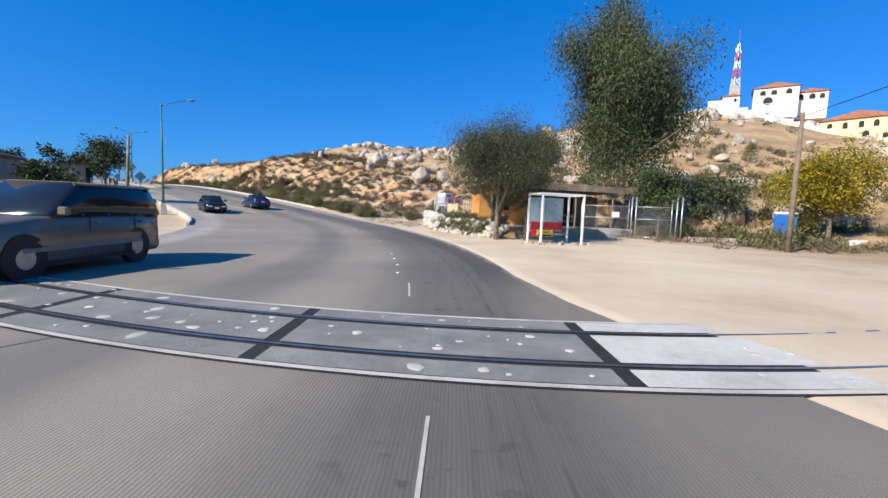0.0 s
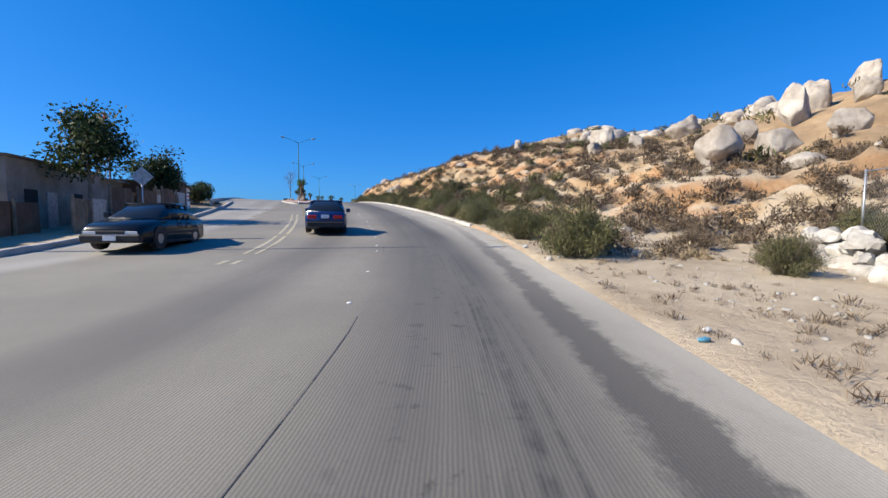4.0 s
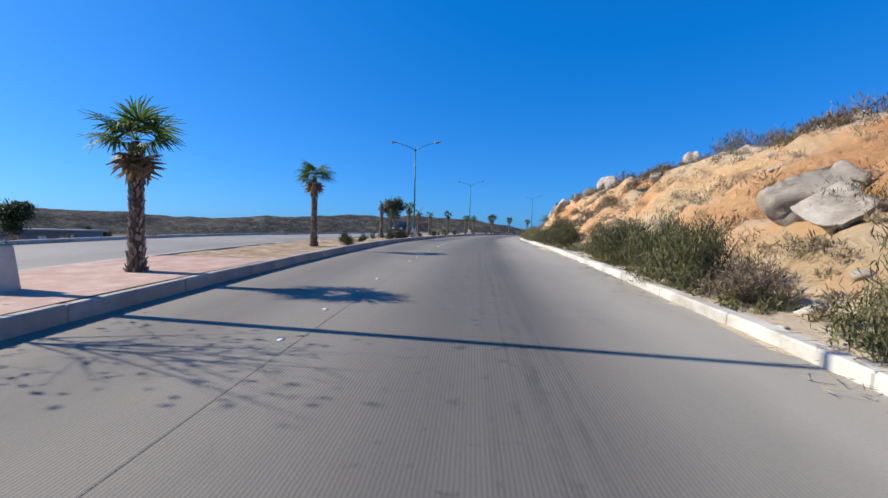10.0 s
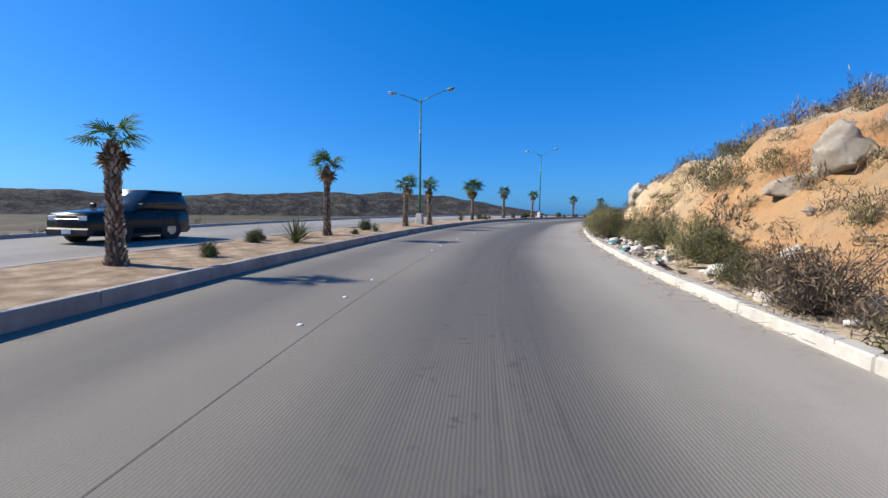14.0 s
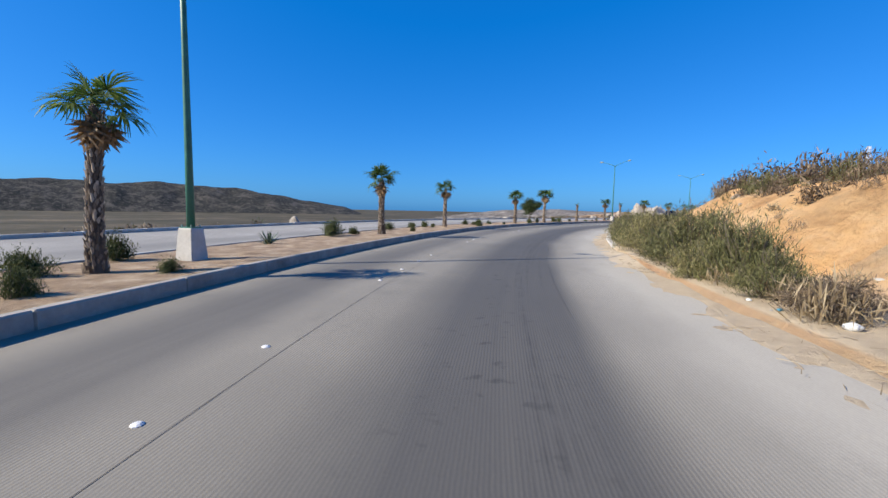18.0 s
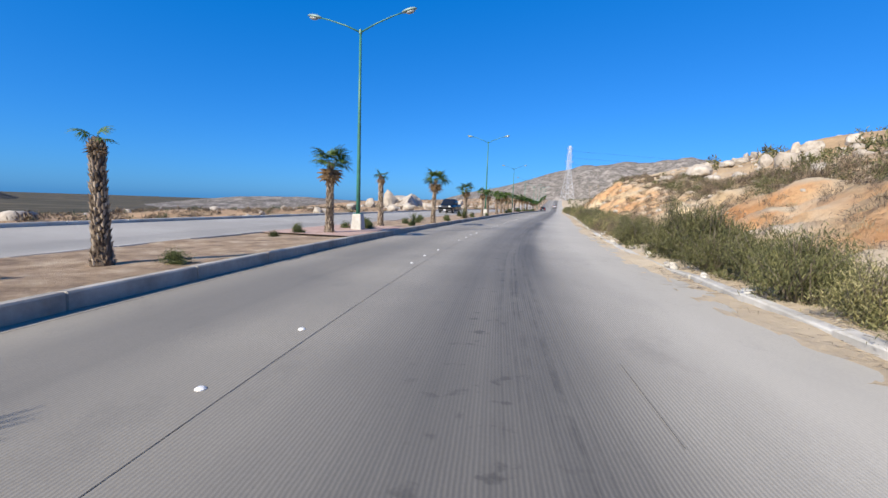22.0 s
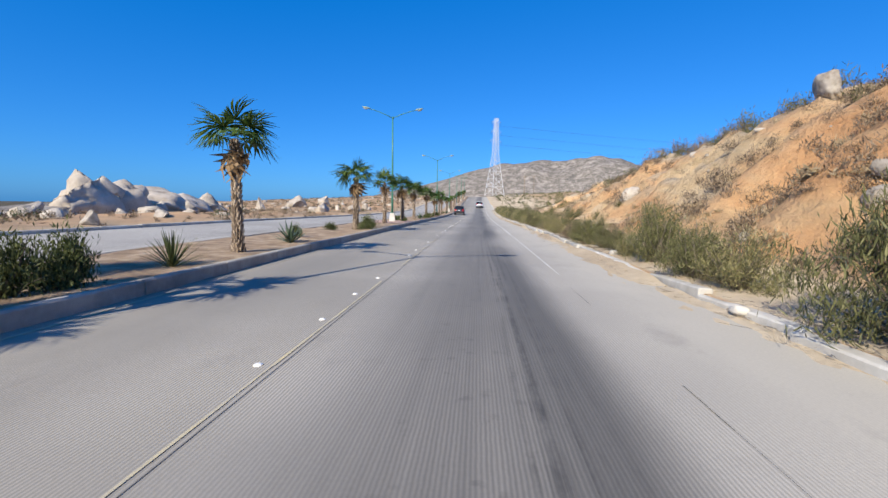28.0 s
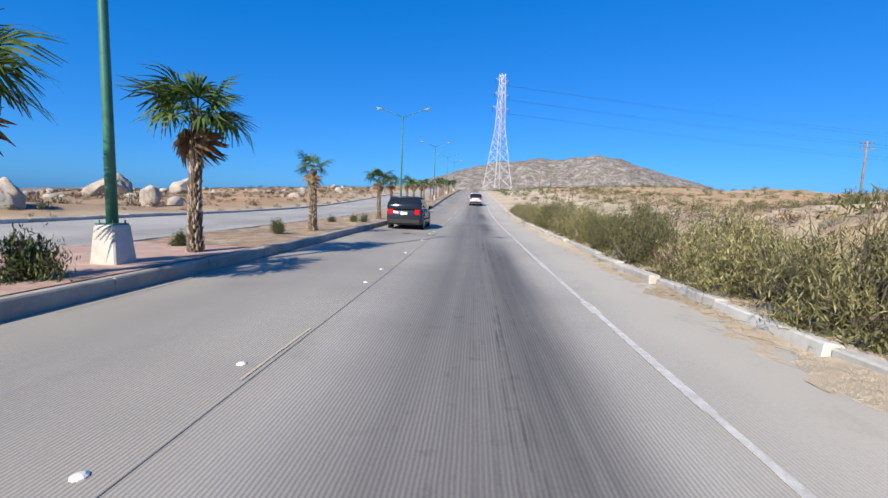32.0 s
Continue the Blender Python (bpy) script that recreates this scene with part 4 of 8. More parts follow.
PALMS += [(347, -7.0, 2.8, 1, 20, 10), (354.6, -7.1, 2.7, 0.5, 9, 12), (363, -5.9, 2.9, 1, 20, 7), (379.8, -6.4, 2.75, 0.9, 15, 10), (390, -6.2, 2.65, 0.8, 14, 9), (397, -6.5, 2.6, 0.9, 17, 6), (404, -6.1, 2.5, 0.9, 17, 5), (417, -6.8, 2.5, 1, 20, 5),
          (430, -7.5, 3.0, 0.95, 14, 6), (440, -7.7, 3.1, 1, 20, 6), (444.8, -6.75, 2.8, 0.95, 16, 6), (455.5, -6.5, 3.0, 1, 20, 7), (471.8, -6.8, 2.85, 1.05, 20, 9), (482.8, -7.0, 3.05, 0.95, 20, 7), (490, -6.6, 3.1, 1.15, 26, 8), (501.7, -6.9, 3.1, 1.05, 26, 8), (515.6, -6.9, 3.1, 1.05, 26, 8), (526, -6.6, 2.7, 1.0, 22, 12), (531.6, -6.3, 3.1, 1.05, 26, 9), (542, -6.6, 2.5, 0.7, 12, 8), (558, -6.6, 2.7, 0.9, 18, 4)]
for k, (s, u, h, size, n, dead) in enumerate(PALMS):
    palm(s + 0.2, u + 0.1, h, size * float(np.interp(s, [330, 350, 430, 440], [0.98, 1.05, 1.15, 1.3])), n, dead // 2 if s > 430 else dead, k, BARE if n < 10 else "")
for k, s in enumerate(np.arange(567, 720, 9.0)):
    palm(s, -6.9 + 0.3 * RNG.normal(), 2.6 + 0.3 * RNG.normal(), 1.0, 16, 3, 50 + k)


# ---- boulders ----
def boulder_mesh(seed, mat, sub=3):
    r = np.random.default_rng(300 + seed)
    b = bmesh.new()
    bmesh.ops.create_icosphere(b, subdivisions=sub, radius=1)
    off = Vector(r.uniform(-50, 50, 3))
    cuts = [(Vector(r.normal(0, 1, 3)).normalized(), r.uniform(0.5, 0.85)) for _ in range(9)]
    st = r.uniform(0.75, 1.25, 3)
    for v in b.verts:
        p = v.co.copy()
        for n, d in cuts:
            e = p.dot(n) - d
            if e > 0:
                p -= n * e * 0.95
        p *= 1 + 0.16 * noise.noise(p * 1.3 + off) + 0.06 * noise.noise(p * 4 + off) - 0.1 * max(0.0, 0.12 - abs(noise.noise(p * 1.9 - off))) / 0.12
        v.co = Vector((p.x * st[0], p.y * st[1], p.z * st[2]))
    for f in b.faces:
        f.smooth = True
    me = bpy.data.meshes.new("boulder")
    b.to_mesh(me)
    b.free()
    me.materials.append(mat)
    return me


BOULDERS = [boulder_mesh(k, M["boulder"], 4) for k in range(9)]
DARK_BOULDERS = [boulder_mesh(20 + k, M["boulder_dark"]) for k in range(4)]


def crag_mesh(seed, mat, sub=4):
    """A faceted rock split by upright cracks."""
    r = np.random.default_rng(700 + seed)
    b = bmesh.new()
    bmesh.ops.create_icosphere(b, subdivisions=sub, radius=1)
    off = Vector(r.uniform(-50, 50, 3))
    cuts = [(Vector(r.normal(0, 1, 3)).normalized(), r.uniform(0.42, 0.8)) for _ in range(15)]
    for v in b.verts:
        p = v.co.copy()
        for n, d in cuts:
            e = p.dot(n) - d
            if e > 0:
                p -= n * e
        q = Vector((p.x * 2.2, p.y * 2.2, p.z * 0.5)) + off
        p *= 1 + 0.1 * noise.noise(p * 1.5 + off) + 0.05 * noise.noise(p * 5 + off) - 0.17 * max(0.0, 0.1 - abs(noise.noise(q))) / 0.1
        v.co = p * 1.35
    for f in b.faces:
        f.smooth = sub > 2
    me = bpy.data.meshes.new("crag")
    b.to_mesh(me)
    b.free()
    me.materials.append(mat)
    return me


CRAGS = [crag_mesh(k, M["boulder"]) for k in range(6)]


def crag(s, u, size, tall=1.0, label="cracked granite outcrop in the dirt field", group="field boulders"):
    t = link("boulder", CRAGS[int(RNG.integers(6))], None, None, put(s, u, float(land(s, u)) + size * tall * 0.35, RNG.uniform(0, 360)) @ pose(0, 0, 0, RNG.normal() * 8, RNG.normal() * 8) @ Matrix.Diagonal((size, size * RNG.uniform(0.8, 1.25), size * tall, 1)))
    return tagged(t, label, "boulder", group)


def boulder(s, u, size, tall=1.0, dark=False, h=None, label="", group="hillside boulders"):
    k = int(RNG.integers(100))
    me = DARK_BOULDERS[k % 4] if dark else BOULDERS[k % 9]
    size *= 0.78
    base = float(land(s, u)) if h is None else h
    m = put(s, u, base + size * tall * 0.42, RNG.uniform(0, 360)) @ Matrix.Diagonal((size, size * RNG.uniform(0.8, 1.1), size * tall, 1))
    return tagged(link("boulder", me, None, None, m), label or ("brown weathered boulder" if dark else "pale rounded granite boulder on the hillside"), "boulder", group)

# ---- shrubs ----
def clump(seed, n, size, leaf, top=0.9, spread=0.55, upright=0.3, twigs=26, slim=0.3):
    """Leaves and twigs of a shrub about one metre wide: (leaf quads, twig quads)."""
    r = np.random.default_rng(seed)
    L = 16
    az, rad = np.arange(L) * 2.4, spread * np.sqrt(np.arange(L) / L + 0.02)
    lobes = np.stack([np.cos(az) * rad, np.sin(az) * rad, top * (0.95 - 0.75 * (rad / spread) ** 2)], 1) + r.normal(0, 0.07, (L, 3))
    lobes[:, 2] = np.maximum(lobes[:, 2], 0.14)
    k = r.integers(0, L, n)
    p = lobes[k] * (r.random((n, 1)) ** 0.35) + r.normal(0, 1, (n, 3)) * (0.085, 0.085, 0.095) * size
    p[:, 2] = np.abs(p[:, 2])
    d = r.normal(0, 1, (n, 3))
    d[:, 2] += upright * 2
    d /= np.linalg.norm(d, axis=1)[:, None]
    a = np.cross(d, r.normal(0, 1, (n, 3)))
    a /= np.linalg.norm(a, axis=1)[:, None]
    ln = leaf * r.uniform(0.6, 1.4, (n, 1))
    w = ln * slim
    leaves = np.stack([p, p + d * ln * 0.55 + a * w, p + d * ln * 1.2, p + d * ln * 0.55 - a * w], 1)
    tw = []
    for k in range(twigs):
        e = lobes[k % L] * 1.12 + r.normal(0, 0.06, 3)
        o = np.array((r.normal(0, 0.06), r.normal(0, 0.06), -0.05))
        mid = (o + e) / 2 + r.normal(0, 0.04, 3)
        for x, y, w0, w1 in ((o, mid, 0.012, 0.008), (mid, e, 0.008, 0.003)):
            for ax in ((1, 0, 0), (0, 1, 0)):
                g = np.array(ax)
                tw.append((x - g * w0, x + g * w0, y + g * w1, y - g * w1))
    return leaves, np.array(tw)


def shrub_meshes(seed, n, leaf, mat, **kw):
    lv, tw = clump(seed, n, 1.0, leaf, **kw)
    a = quads("foliage", lv)
    a.materials.append(mat)
    b = quads("stem", tw)
    b.materials.append(M["twig"])
    return a, b


KINDS = {
    "bush": [shrub_meshes(k, 9000, 0.062, M["bush"], top=0.9, upright=1.0, slim=0.065, twigs=70) for k in range(4)],
    "light": [shrub_meshes(10 + k, 8000, 0.055, M["bush_light"], top=0.9, upright=0.9, slim=0.075, twigs=60) for k in range(3)],
    "dry": [shrub_meshes(20 + k, 5200, 0.065, M["bush_dry"], top=0.7, twigs=80, upright=0.6, slim=0.07) for k in range(3)],
    "small": [shrub_meshes(30 + k, 3200, 0.06, M["shrub_green"], top=0.5, spread=0.36, upright=0.8, slim=0.14) for k in range(3)],
}
SAY = {"bush": ("grey-green roadside bush on the dusty bank", "roadside bushes"), "light": ("pale flowering bush beside the kerb", "roadside bushes"),
       "dry": ("dry brown bush on the bank", "dry bushes"), "small": ("small bright green shrub in the median", "median shrubs")}


def shrub(kind, s, u, size, tall=1.0, h=None, name="bush"):
    a, b = KINDS[kind][int(RNG.integers(len(KINDS[kind])))]
    top = new(name)
    base = float(land(s, u)) - 0.03 if h is None else h
    top.matrix_basis = put(s, u, base, RNG.uniform(0, 360)) @ Matrix.Diagonal((size, size, size * tall, 1))
    link("stem", b, None, top)
    link("foliage", a, None, top)
    return tagged(top, *[SAY[kind][0]], "bush", SAY[kind][1])


def rosette(name, kind, s, u, size, seed, h=0.17):
    """Agave or yucca: a rosette of stiff pointed leaves."""
    r = np.random.default_rng(seed)
    top = new(name)
    top.matrix_basis = put(s, u, h, r.uniform(0, 360), size)
    n = 30 if kind == "agave" else 46
    q = []
    for k in range(n):
        az, el = k * 2.4 + r.normal() * 0.1, math.radians(np.clip(82 - 66 * (k / n) + r.normal() * 6, 5, 88))
        d = np.array((math.cos(az) * math.cos(el), math.sin(az) * math.cos(el), math.sin(el)))
        sd = np.array((-math.sin(az), math.cos(az), 0))
        up = np.cross(d, sd) * -1
        w = 0.055 if kind == "agave" else 0.022
        ln = r.uniform(0.75, 1.05)
        pts = [np.zeros(3) + d * 0.02, d * ln * 0.35, d * ln * 0.7 - np.array((0, 0, 0.02)), d * ln - np.array((0, 0, 0.06))]
        ws = [w * 0.8, w, w * 0.7, 0.003]
        for i in range(3):
            for sgn in (-1, 1):
                q.append((pts[i], pts[i] + sd * ws[i] * sgn + up * ws[i] * 0.35, pts[i + 1] + sd * ws[i + 1] * sgn + up * ws[i + 1] * 0.35, pts[i + 1]))
    me = quads("leaf", np.array(q))
    link("foliage", me, M["agave"] if kind == "agave" else M["shrub_green"], top)
    return top


# the bushes along the right-hand kerb
def density(s):
    return float(np.interp(s, [60, 70, 84, 112, 122, 140, 150, 175, 215, 262, 275, 395, 420, 435, 455, 560, 640], [0.1, 0.6, 0.9, 0.9, 0.5, 1, 0.6, 0.7, 0.95, 0.95, 1.0, 0.95, 0.75, 0.85, 0.9, 1, 0.9]))


def kerb_bushes():
    s = 62.0
    while s < 585:
        d = density(s)
        if RNG.random() < d:
            er = float(edge_right(s))
            light = 0.2 if s < 185 else 0.45 if s < 330 else 0.34
            kind = "light" if RNG.random() < light else ("dry" if RNG.random() < (0.2 if s < 330 else 0.36) else "bush")
            size = RNG.uniform(0.95, 1.8) * (1.0 if 150 < s < 200 else 1.12 if s > 495 or 300 < s < 390 else 0.75 if 458 < s < 493 else 1.1)
            back = 1.0 if 199 < s < 214 else 0.15
            shrub(kind, s, er + back + size * 0.38 + RNG.random() * 0.4, size, RNG.uniform(0.62, 0.98))
        s += RNG.uniform(1.5, 2.5)


kerb_bushes()


def scatter(name, label, n, s0, s1, u0, u1, scale, mat, seed, leaf=0.09, tall=0.8, per=70, mask=None, category="scrub", slim=0.14, upright=0.5):
    """Many small plants joined into one thing nobody could count."""
    r = np.random.default_rng(seed)
    out = []
    base = [clump(500 + seed + k, per, 1.0, leaf, top=tall * 0.7, twigs=0, slim=slim, upright=upright)[0] for k in range(4)]
    s, u = r.uniform(s0, s1, n), r.uniform(u0, u1, n)
    keep = np.ones(n, bool) if mask is None else mask(s, u, r)
    s, u = s[keep], u[keep]
    p = far(s, u)
    for k in range(len(s)):
        a = r.uniform(0, math.tau)
        sc = scale * r.uniform(0.5, 1.5)
        q = base[k % 4].reshape(-1, 3) * (sc, sc, sc * r.uniform(0.7, 1.2))
        c, sn = math.cos(a), math.sin(a)
        out.append(np.stack([q[:, 0] * c - q[:, 1] * sn, q[:, 0] * sn + q[:, 1] * c, q[:, 2]], 1) + p[k] - (0, 0, 0.05))
    me = quads(name, np.concatenate(out).reshape(-1, 4, 3))
    me.materials.append(mat)
    return tagged(new(name, me), label, category, kind="stuff")


on_bank = lambda s, u, r: (u > np.interp(s, RIGHT[:, 0], RIGHT[:, 1]) + 0.3) & ((s < 256) | (s > 326) | (r.random(len(s)) < 0.2)) & (fbm(s / 9, u / 5, 3, 31) + r.normal(0, 0.3, len(s)) > -0.25)
crest_line = lambda s, u, r: np.abs(u - np.interp(s, RIGHT[:, 0], RIGHT[:, 2]) - 1.2) < 2.4
second_row = lambda s, u, r: (u > edge_right(s) + 1.7) & (u < edge_right(s) + 4.2) & (r.random(len(s)) < np.interp(s, [60, 80, 112, 122, 150, 170, 250, 258, 318, 328, 390, 420, 435, 455, 490], [0.3, 0.9, 0.9, 0.4, 0.35, 0.35, 0.6, 0.25, 0.25, 0.9, 0.9, 0.45, 0.3, 0.3, 1.0]))
scatter("back_bushes", "grey-green bushes crowding the foot of the bank", 700, 62, 590, 5, 9, 0.98, M["bush"], 60, 0.08, 0.9, 1300, second_row, slim=0.07, upright=0.9)
scatter("bank_scrub", "dry brown scrub scattered over the cut bank", 4200, 118, 560, 6, 17, 0.62, M["bush_dry"], 61, 0.17, 0.9, 120, on_bank, slim=0.08)
scatter("bank_bushes", "olive bushes growing on the cut bank", 330, 128, 560, 6.5, 18, 0.85, M["bush"], 79, 0.13, 0.9, 520, lambda s, u, r: (u > np.interp(s, RIGHT[:, 0], RIGHT[:, 1]) + 0.3) & (fbm(s / 14, u / 6, 2, 9) > 0.1), slim=0.05, upright=0.9)
scatter("bank_tufts", "tufts of straw on the cut bank", 2600, 60, 560, 6, 18, 0.42, M["grass_dry"], 75, 0.3, 0.6, 110, on_bank, slim=0.045, upright=0.9)
scatter("slope_scrub", "brown and olive scrub covering the rocky slope", 1500, 58, 128, 7, 26, 0.85, M["bush_dry"], 71, 0.16, 0.8, 200, lambda s, u, r: u > np.interp(s, RIGHT[:, 0], RIGHT[:, 1]) + 0.3)
scatter("slope_bushes", "olive bushes on the rocky slope", 190, 50, 128, 7, 26, 1.0, M["bush"], 72, 0.15, 0.8, 450, lambda s, u, r: (u > np.interp(s, RIGHT[:, 0], RIGHT[:, 1]) + 0.3) & (fbm(s / 11, u / 6, 2, 5) > -0.1))
scatter("slope_thicket", "dense brown-green thicket at the foot of the rocky slope", 150, 80, 130, 5.4, 12, 1.25, M["bush"], 78, 0.14, 0.9, 800, slim=0.05, upright=0.9)
scatter("crest_bushes", "dark olive bushes along the crest of the bank", 3300, 90, 560, 8, 30, 0.95, M["bush"], 84, 0.17, 0.9, 210, crest_line, slim=0.06, upright=0.8)
scatter("crest_scrub", "brown scrub along the crest of the bank", 6500, 90, 560, 8, 30, 0.85, M["bush_dry"], 62, 0.19, 0.9, 180, crest_line, slim=0.06, upright=0.8)
scatter("cut_scrub", "grey-brown scrub hanging on the rocky cut", 520, 166, 222, 6, 17, 0.85, M["bush_dry"], 85, 0.13, 0.9, 200, lambda s, u, r: (u > np.interp(s, RIGHT[:, 0], RIGHT[:, 1]) + 0.2) & (fbm(s / 7, u / 4, 2, 17) > -0.15))
scatter("late_scrub", "grey-brown scrub on the orange cut", 900, 360, 500, 6, 17, 0.7, M["bush_dry"], 86, 0.13, 0.9, 150, lambda s, u, r: (u > np.interp(s, RIGHT[:, 0], RIGHT[:, 1]) + 0.2) & (fbm(s / 8, u / 4, 2, 19) > 0.05))
scatter("hill_scrub", "dark green chaparral between the boulders of the hill", 1700, -20, 560, 22, 130, 1.5, M["bush"], 63, 0.22, 0.7, 70, lambda s, u, r: ((s > 55) | (u > 34)) & (u < reach(s, 1)))
scatter("field_scrub", "low brown scrub on the field beyond the road", 3600, 120, 760, -110, -24, 0.75, M["bush_dry"], 64, 0.26, 0.7, 40)
scatter("near_scrub", "brown scrub beside the oncoming carriageway", 1500, 125, 640, -44, -17.5, 0.6, M["bush_dry"], 76, 0.2, 0.7, 70)
scatter("field_bushes", "dark olive bushes on the field beyond the road", 900, 125, 720, -130, -19, 0.9, M["dark_leaf"], 74, 0.14, 0.8, 110)
scatter("median_weeds", "dry weeds in the dirt of the median", 2200, 118, 560, -9.1, -5.6, 0.28, M["grass_dry"], 65, 0.16, 0.5, 60, lambda s, u, r: np.abs(u) > 0)
scatter("kerb_weeds", "low green and brown weeds behind the kerb", 2600, 74, 590, 4.0, 5.6, 0.42, M["bush"], 77, 0.16, 0.8, 130, lambda s, u, r: (np.abs(s - 207) > 8) & (u > edge_right(s) + 0.3) & (u < edge_right(s) + 1.4) & (fbm(s / 9, u / 6, 2, 12) > -0.25))
scatter("bank_grass", "dry yellow grass at the foot of the bank", 2600, 58, 580, 4.4, 8.5, 0.36, M["grass_dry"], 66, 0.28, 0.7, 90, lambda s, u, r: (u > edge_right(s) + 0.4) & (fbm(s / 12, u / 6, 2, 8) > -0.2))
scatter("flat_scrub", "grey-green scrub on the flat ground beyond the kerb", 1700, 500, 800, 7, 70, 1.0, M["bush"], 67, 0.13, 0.8, 150)


def debris(name, label, n, s0, s1, mat, seed, length, u0=-0.55, u1=0.5):
    """Dead twigs and leaves lying along the kerb."""
    r = np.random.default_rng(seed)
    s = r.uniform(s0, s1, n)
    s = s[vnoise(s / 4.0, s * 0 + 2.0, seed) > -0.15]
    u = edge_right(s) + r.triangular(u0, 0.0, u1, len(s))
    p = at(s, u, np.where(u < edge_right(s), 0.012, np.where(u < edge_right(s) + 0.2, 0.19, land(s, u) + 0.03)) + r.uniform(0, 0.05, len(s)))
    a = r.uniform(0, math.tau, len(s))
    d = np.stack([np.cos(a), np.sin(a), r.normal(0, 0.12, len(s))], 1) * (length * r.uniform(0.4, 1.5, len(s)))[:, None]
    w = np.stack([-np.sin(a), np.cos(a), 0.7 + 0 * a], 1) * (0.004 * r.uniform(0.6, 1.6, len(s)))[:, None]
    me = quads(name, np.stack([p - w, p + w, p + d + w * 0.4, p + d - w * 0.4], 1))
    me.materials.append(mat)
    return tagged(new(name, me), label, "debris", kind="stuff")


debris("kerb_twigs", "dead twigs and straw lying along the kerb", 9000, 76, 590, M["twig"], 81, 0.24, -0.35, 0.5)
debris("kerb_straw", "bleached straw lying along the kerb", 9000, 40, 590, M["grass_dry"], 82, 0.2, -0.8, 0.9)


def stones(name, label, n, s0, s1, u0, u1, r0, r1, mat, seed, keep=None):
    """Loose stones too many to count, joined."""
    r = np.random.default_rng(seed)
    base = []
    for k in range(5):
        me = boulder_mesh(40 + k, mat, 2)
        v = np.array([tuple(x.co) for x in me.vertices])
        f = np.array([tuple(p.vertices) for p in me.polygons])
        base.append((v, f))
        bpy.data.meshes.remove(me)
    s, u = r.uniform(s0, s1, n), r.uniform(u0, u1, n)
    if keep is not None:
        ok = keep(s, u, r)
        s, u = s[ok], u[ok]
    p = far(s, u)
    V, F, off = [], [], 0
    for k in range(len(s)):
        v, f = base[k % 5]
        a = r.uniform(0, math.tau)
        q = v * (r0 + (r1 - r0) * r.random() ** 2.2) * (1, r.uniform(0.7, 1.2), r.uniform(0.6, 1.1))
        c, sn = math.cos(a), math.sin(a)
        V.append(np.stack([q[:, 0] * c - q[:, 1] * sn, q[:, 0] * sn + q[:, 1] * c, q[:, 2]], 1) + p[k])
        F.append(f + off)
        off += len(v)
    me = raw(name, np.concatenate(V), np.concatenate(F), True)
    me.materials.append(mat)
    return tagged(new(name, me), label, "stone", kind="stuff")


bank_only = lambda s, u, r: u > np.interp(s, RIGHT[:, 0], RIGHT[:, 1])
heaps = lambda s, u, r: (u > np.interp(s, RIGHT[:, 0], RIGHT[:, 2]) - np.where(s < 58, 14, 3)) & (fbm(s / 10, u / 10, 2, 37) > np.where(s < 58, -0.05, 0.12))
stones("bank_stones", "loose pale stones on the cut banks", 900, 45, 560, 5.5, 26, 0.05, 0.42, M["boulder"], 91, bank_only)
stones("hill_boulders", "granite boulders heaped over the hill", 950, 30, 140, 26, 95, 0.4, 2.1, M["boulder"], 92, heaps)
scatter("yard_scrub", "brown weeds and scrub on the stony slope above the gate", 700, 24, 66, 17, 62, 0.8, M["bush_dry"], 80, 0.16, 0.8, 130)
scatter("yard_bushes", "olive bushes on the stony slope above the gate", 330, 26, 66, 20, 62, 1.3, M["bush"], 83, 0.12, 0.9, 420)
stones("skyline_boulders", "heaped granite boulders on the crest of the hill", 70, 60, 102, 24, 52, 0.4, 1.7, M["boulder"], 97, heaps)
stones("crest_boulders", "granite boulders on the slope beyond the bank", 170, 330, 445, 19, 62, 0.3, 1.1, M["boulder"], 93)
stones("field_boulders", "pale boulders scattered over the field", 260, 335, 690, -110, -20, 0.25, 1.2, M["boulder"], 94)
stones("median_stones", "small stones in the dirt of the median", 1500, 116, 560, -9.1, -5.6, 0.02, 0.1, M["boulder"], 95)
scatter("straw_weeds", "pale straw and brown weeds at the foot of the clay bank", 420, 256, 320, 3.4, 8, 0.55, M["grass_dry"], 87, 0.32, 0.8, 110, lambda s, u, r: (u > edge_right(s) + 0.5) & (u < edge_right(s) + 2.6), slim=0.045, upright=0.9)
scatter("bend_scrub", "brown scrub along the top of the clay bank", 420, 258, 325, 8, 26, 1.0, M["bush_dry"], 88, 0.14, 1.1, 240, lambda s, u, r: np.abs(u - np.interp(s, RIGHT[:, 0], RIGHT[:, 2]) - 1.5) < 2.6)
scatter("verge_litter", "dead brown weeds and twigs on the dirt verge", 1300, 44, 96, 3.0, 13, 0.24, M["bush_dry"], 89, 0.3, 0.5, 50, lambda s, u, r: (u > edge_right(s) + 0.5) & (fbm(s / 6, u / 4, 2, 23) + r.normal(0, 0.2, len(s)) > -0.05), slim=0.06)
scatter("verge_scrub", "brown and straw scrub on the dirt verge", 240, 57, 100, 5.5, 13, 0.6, M["bush_dry"], 90, 0.16, 0.9, 170, lambda s, u, r: fbm(s / 6, u / 4, 2, 27) > -0.1)
stones("verge_pebbles", "small loose stones on the dirt verge", 900, 42, 98, 3.0, 12, 0.015, 0.07, M["stone"], 101, lambda s, u, r: u > edge_right(s) + 0.2)
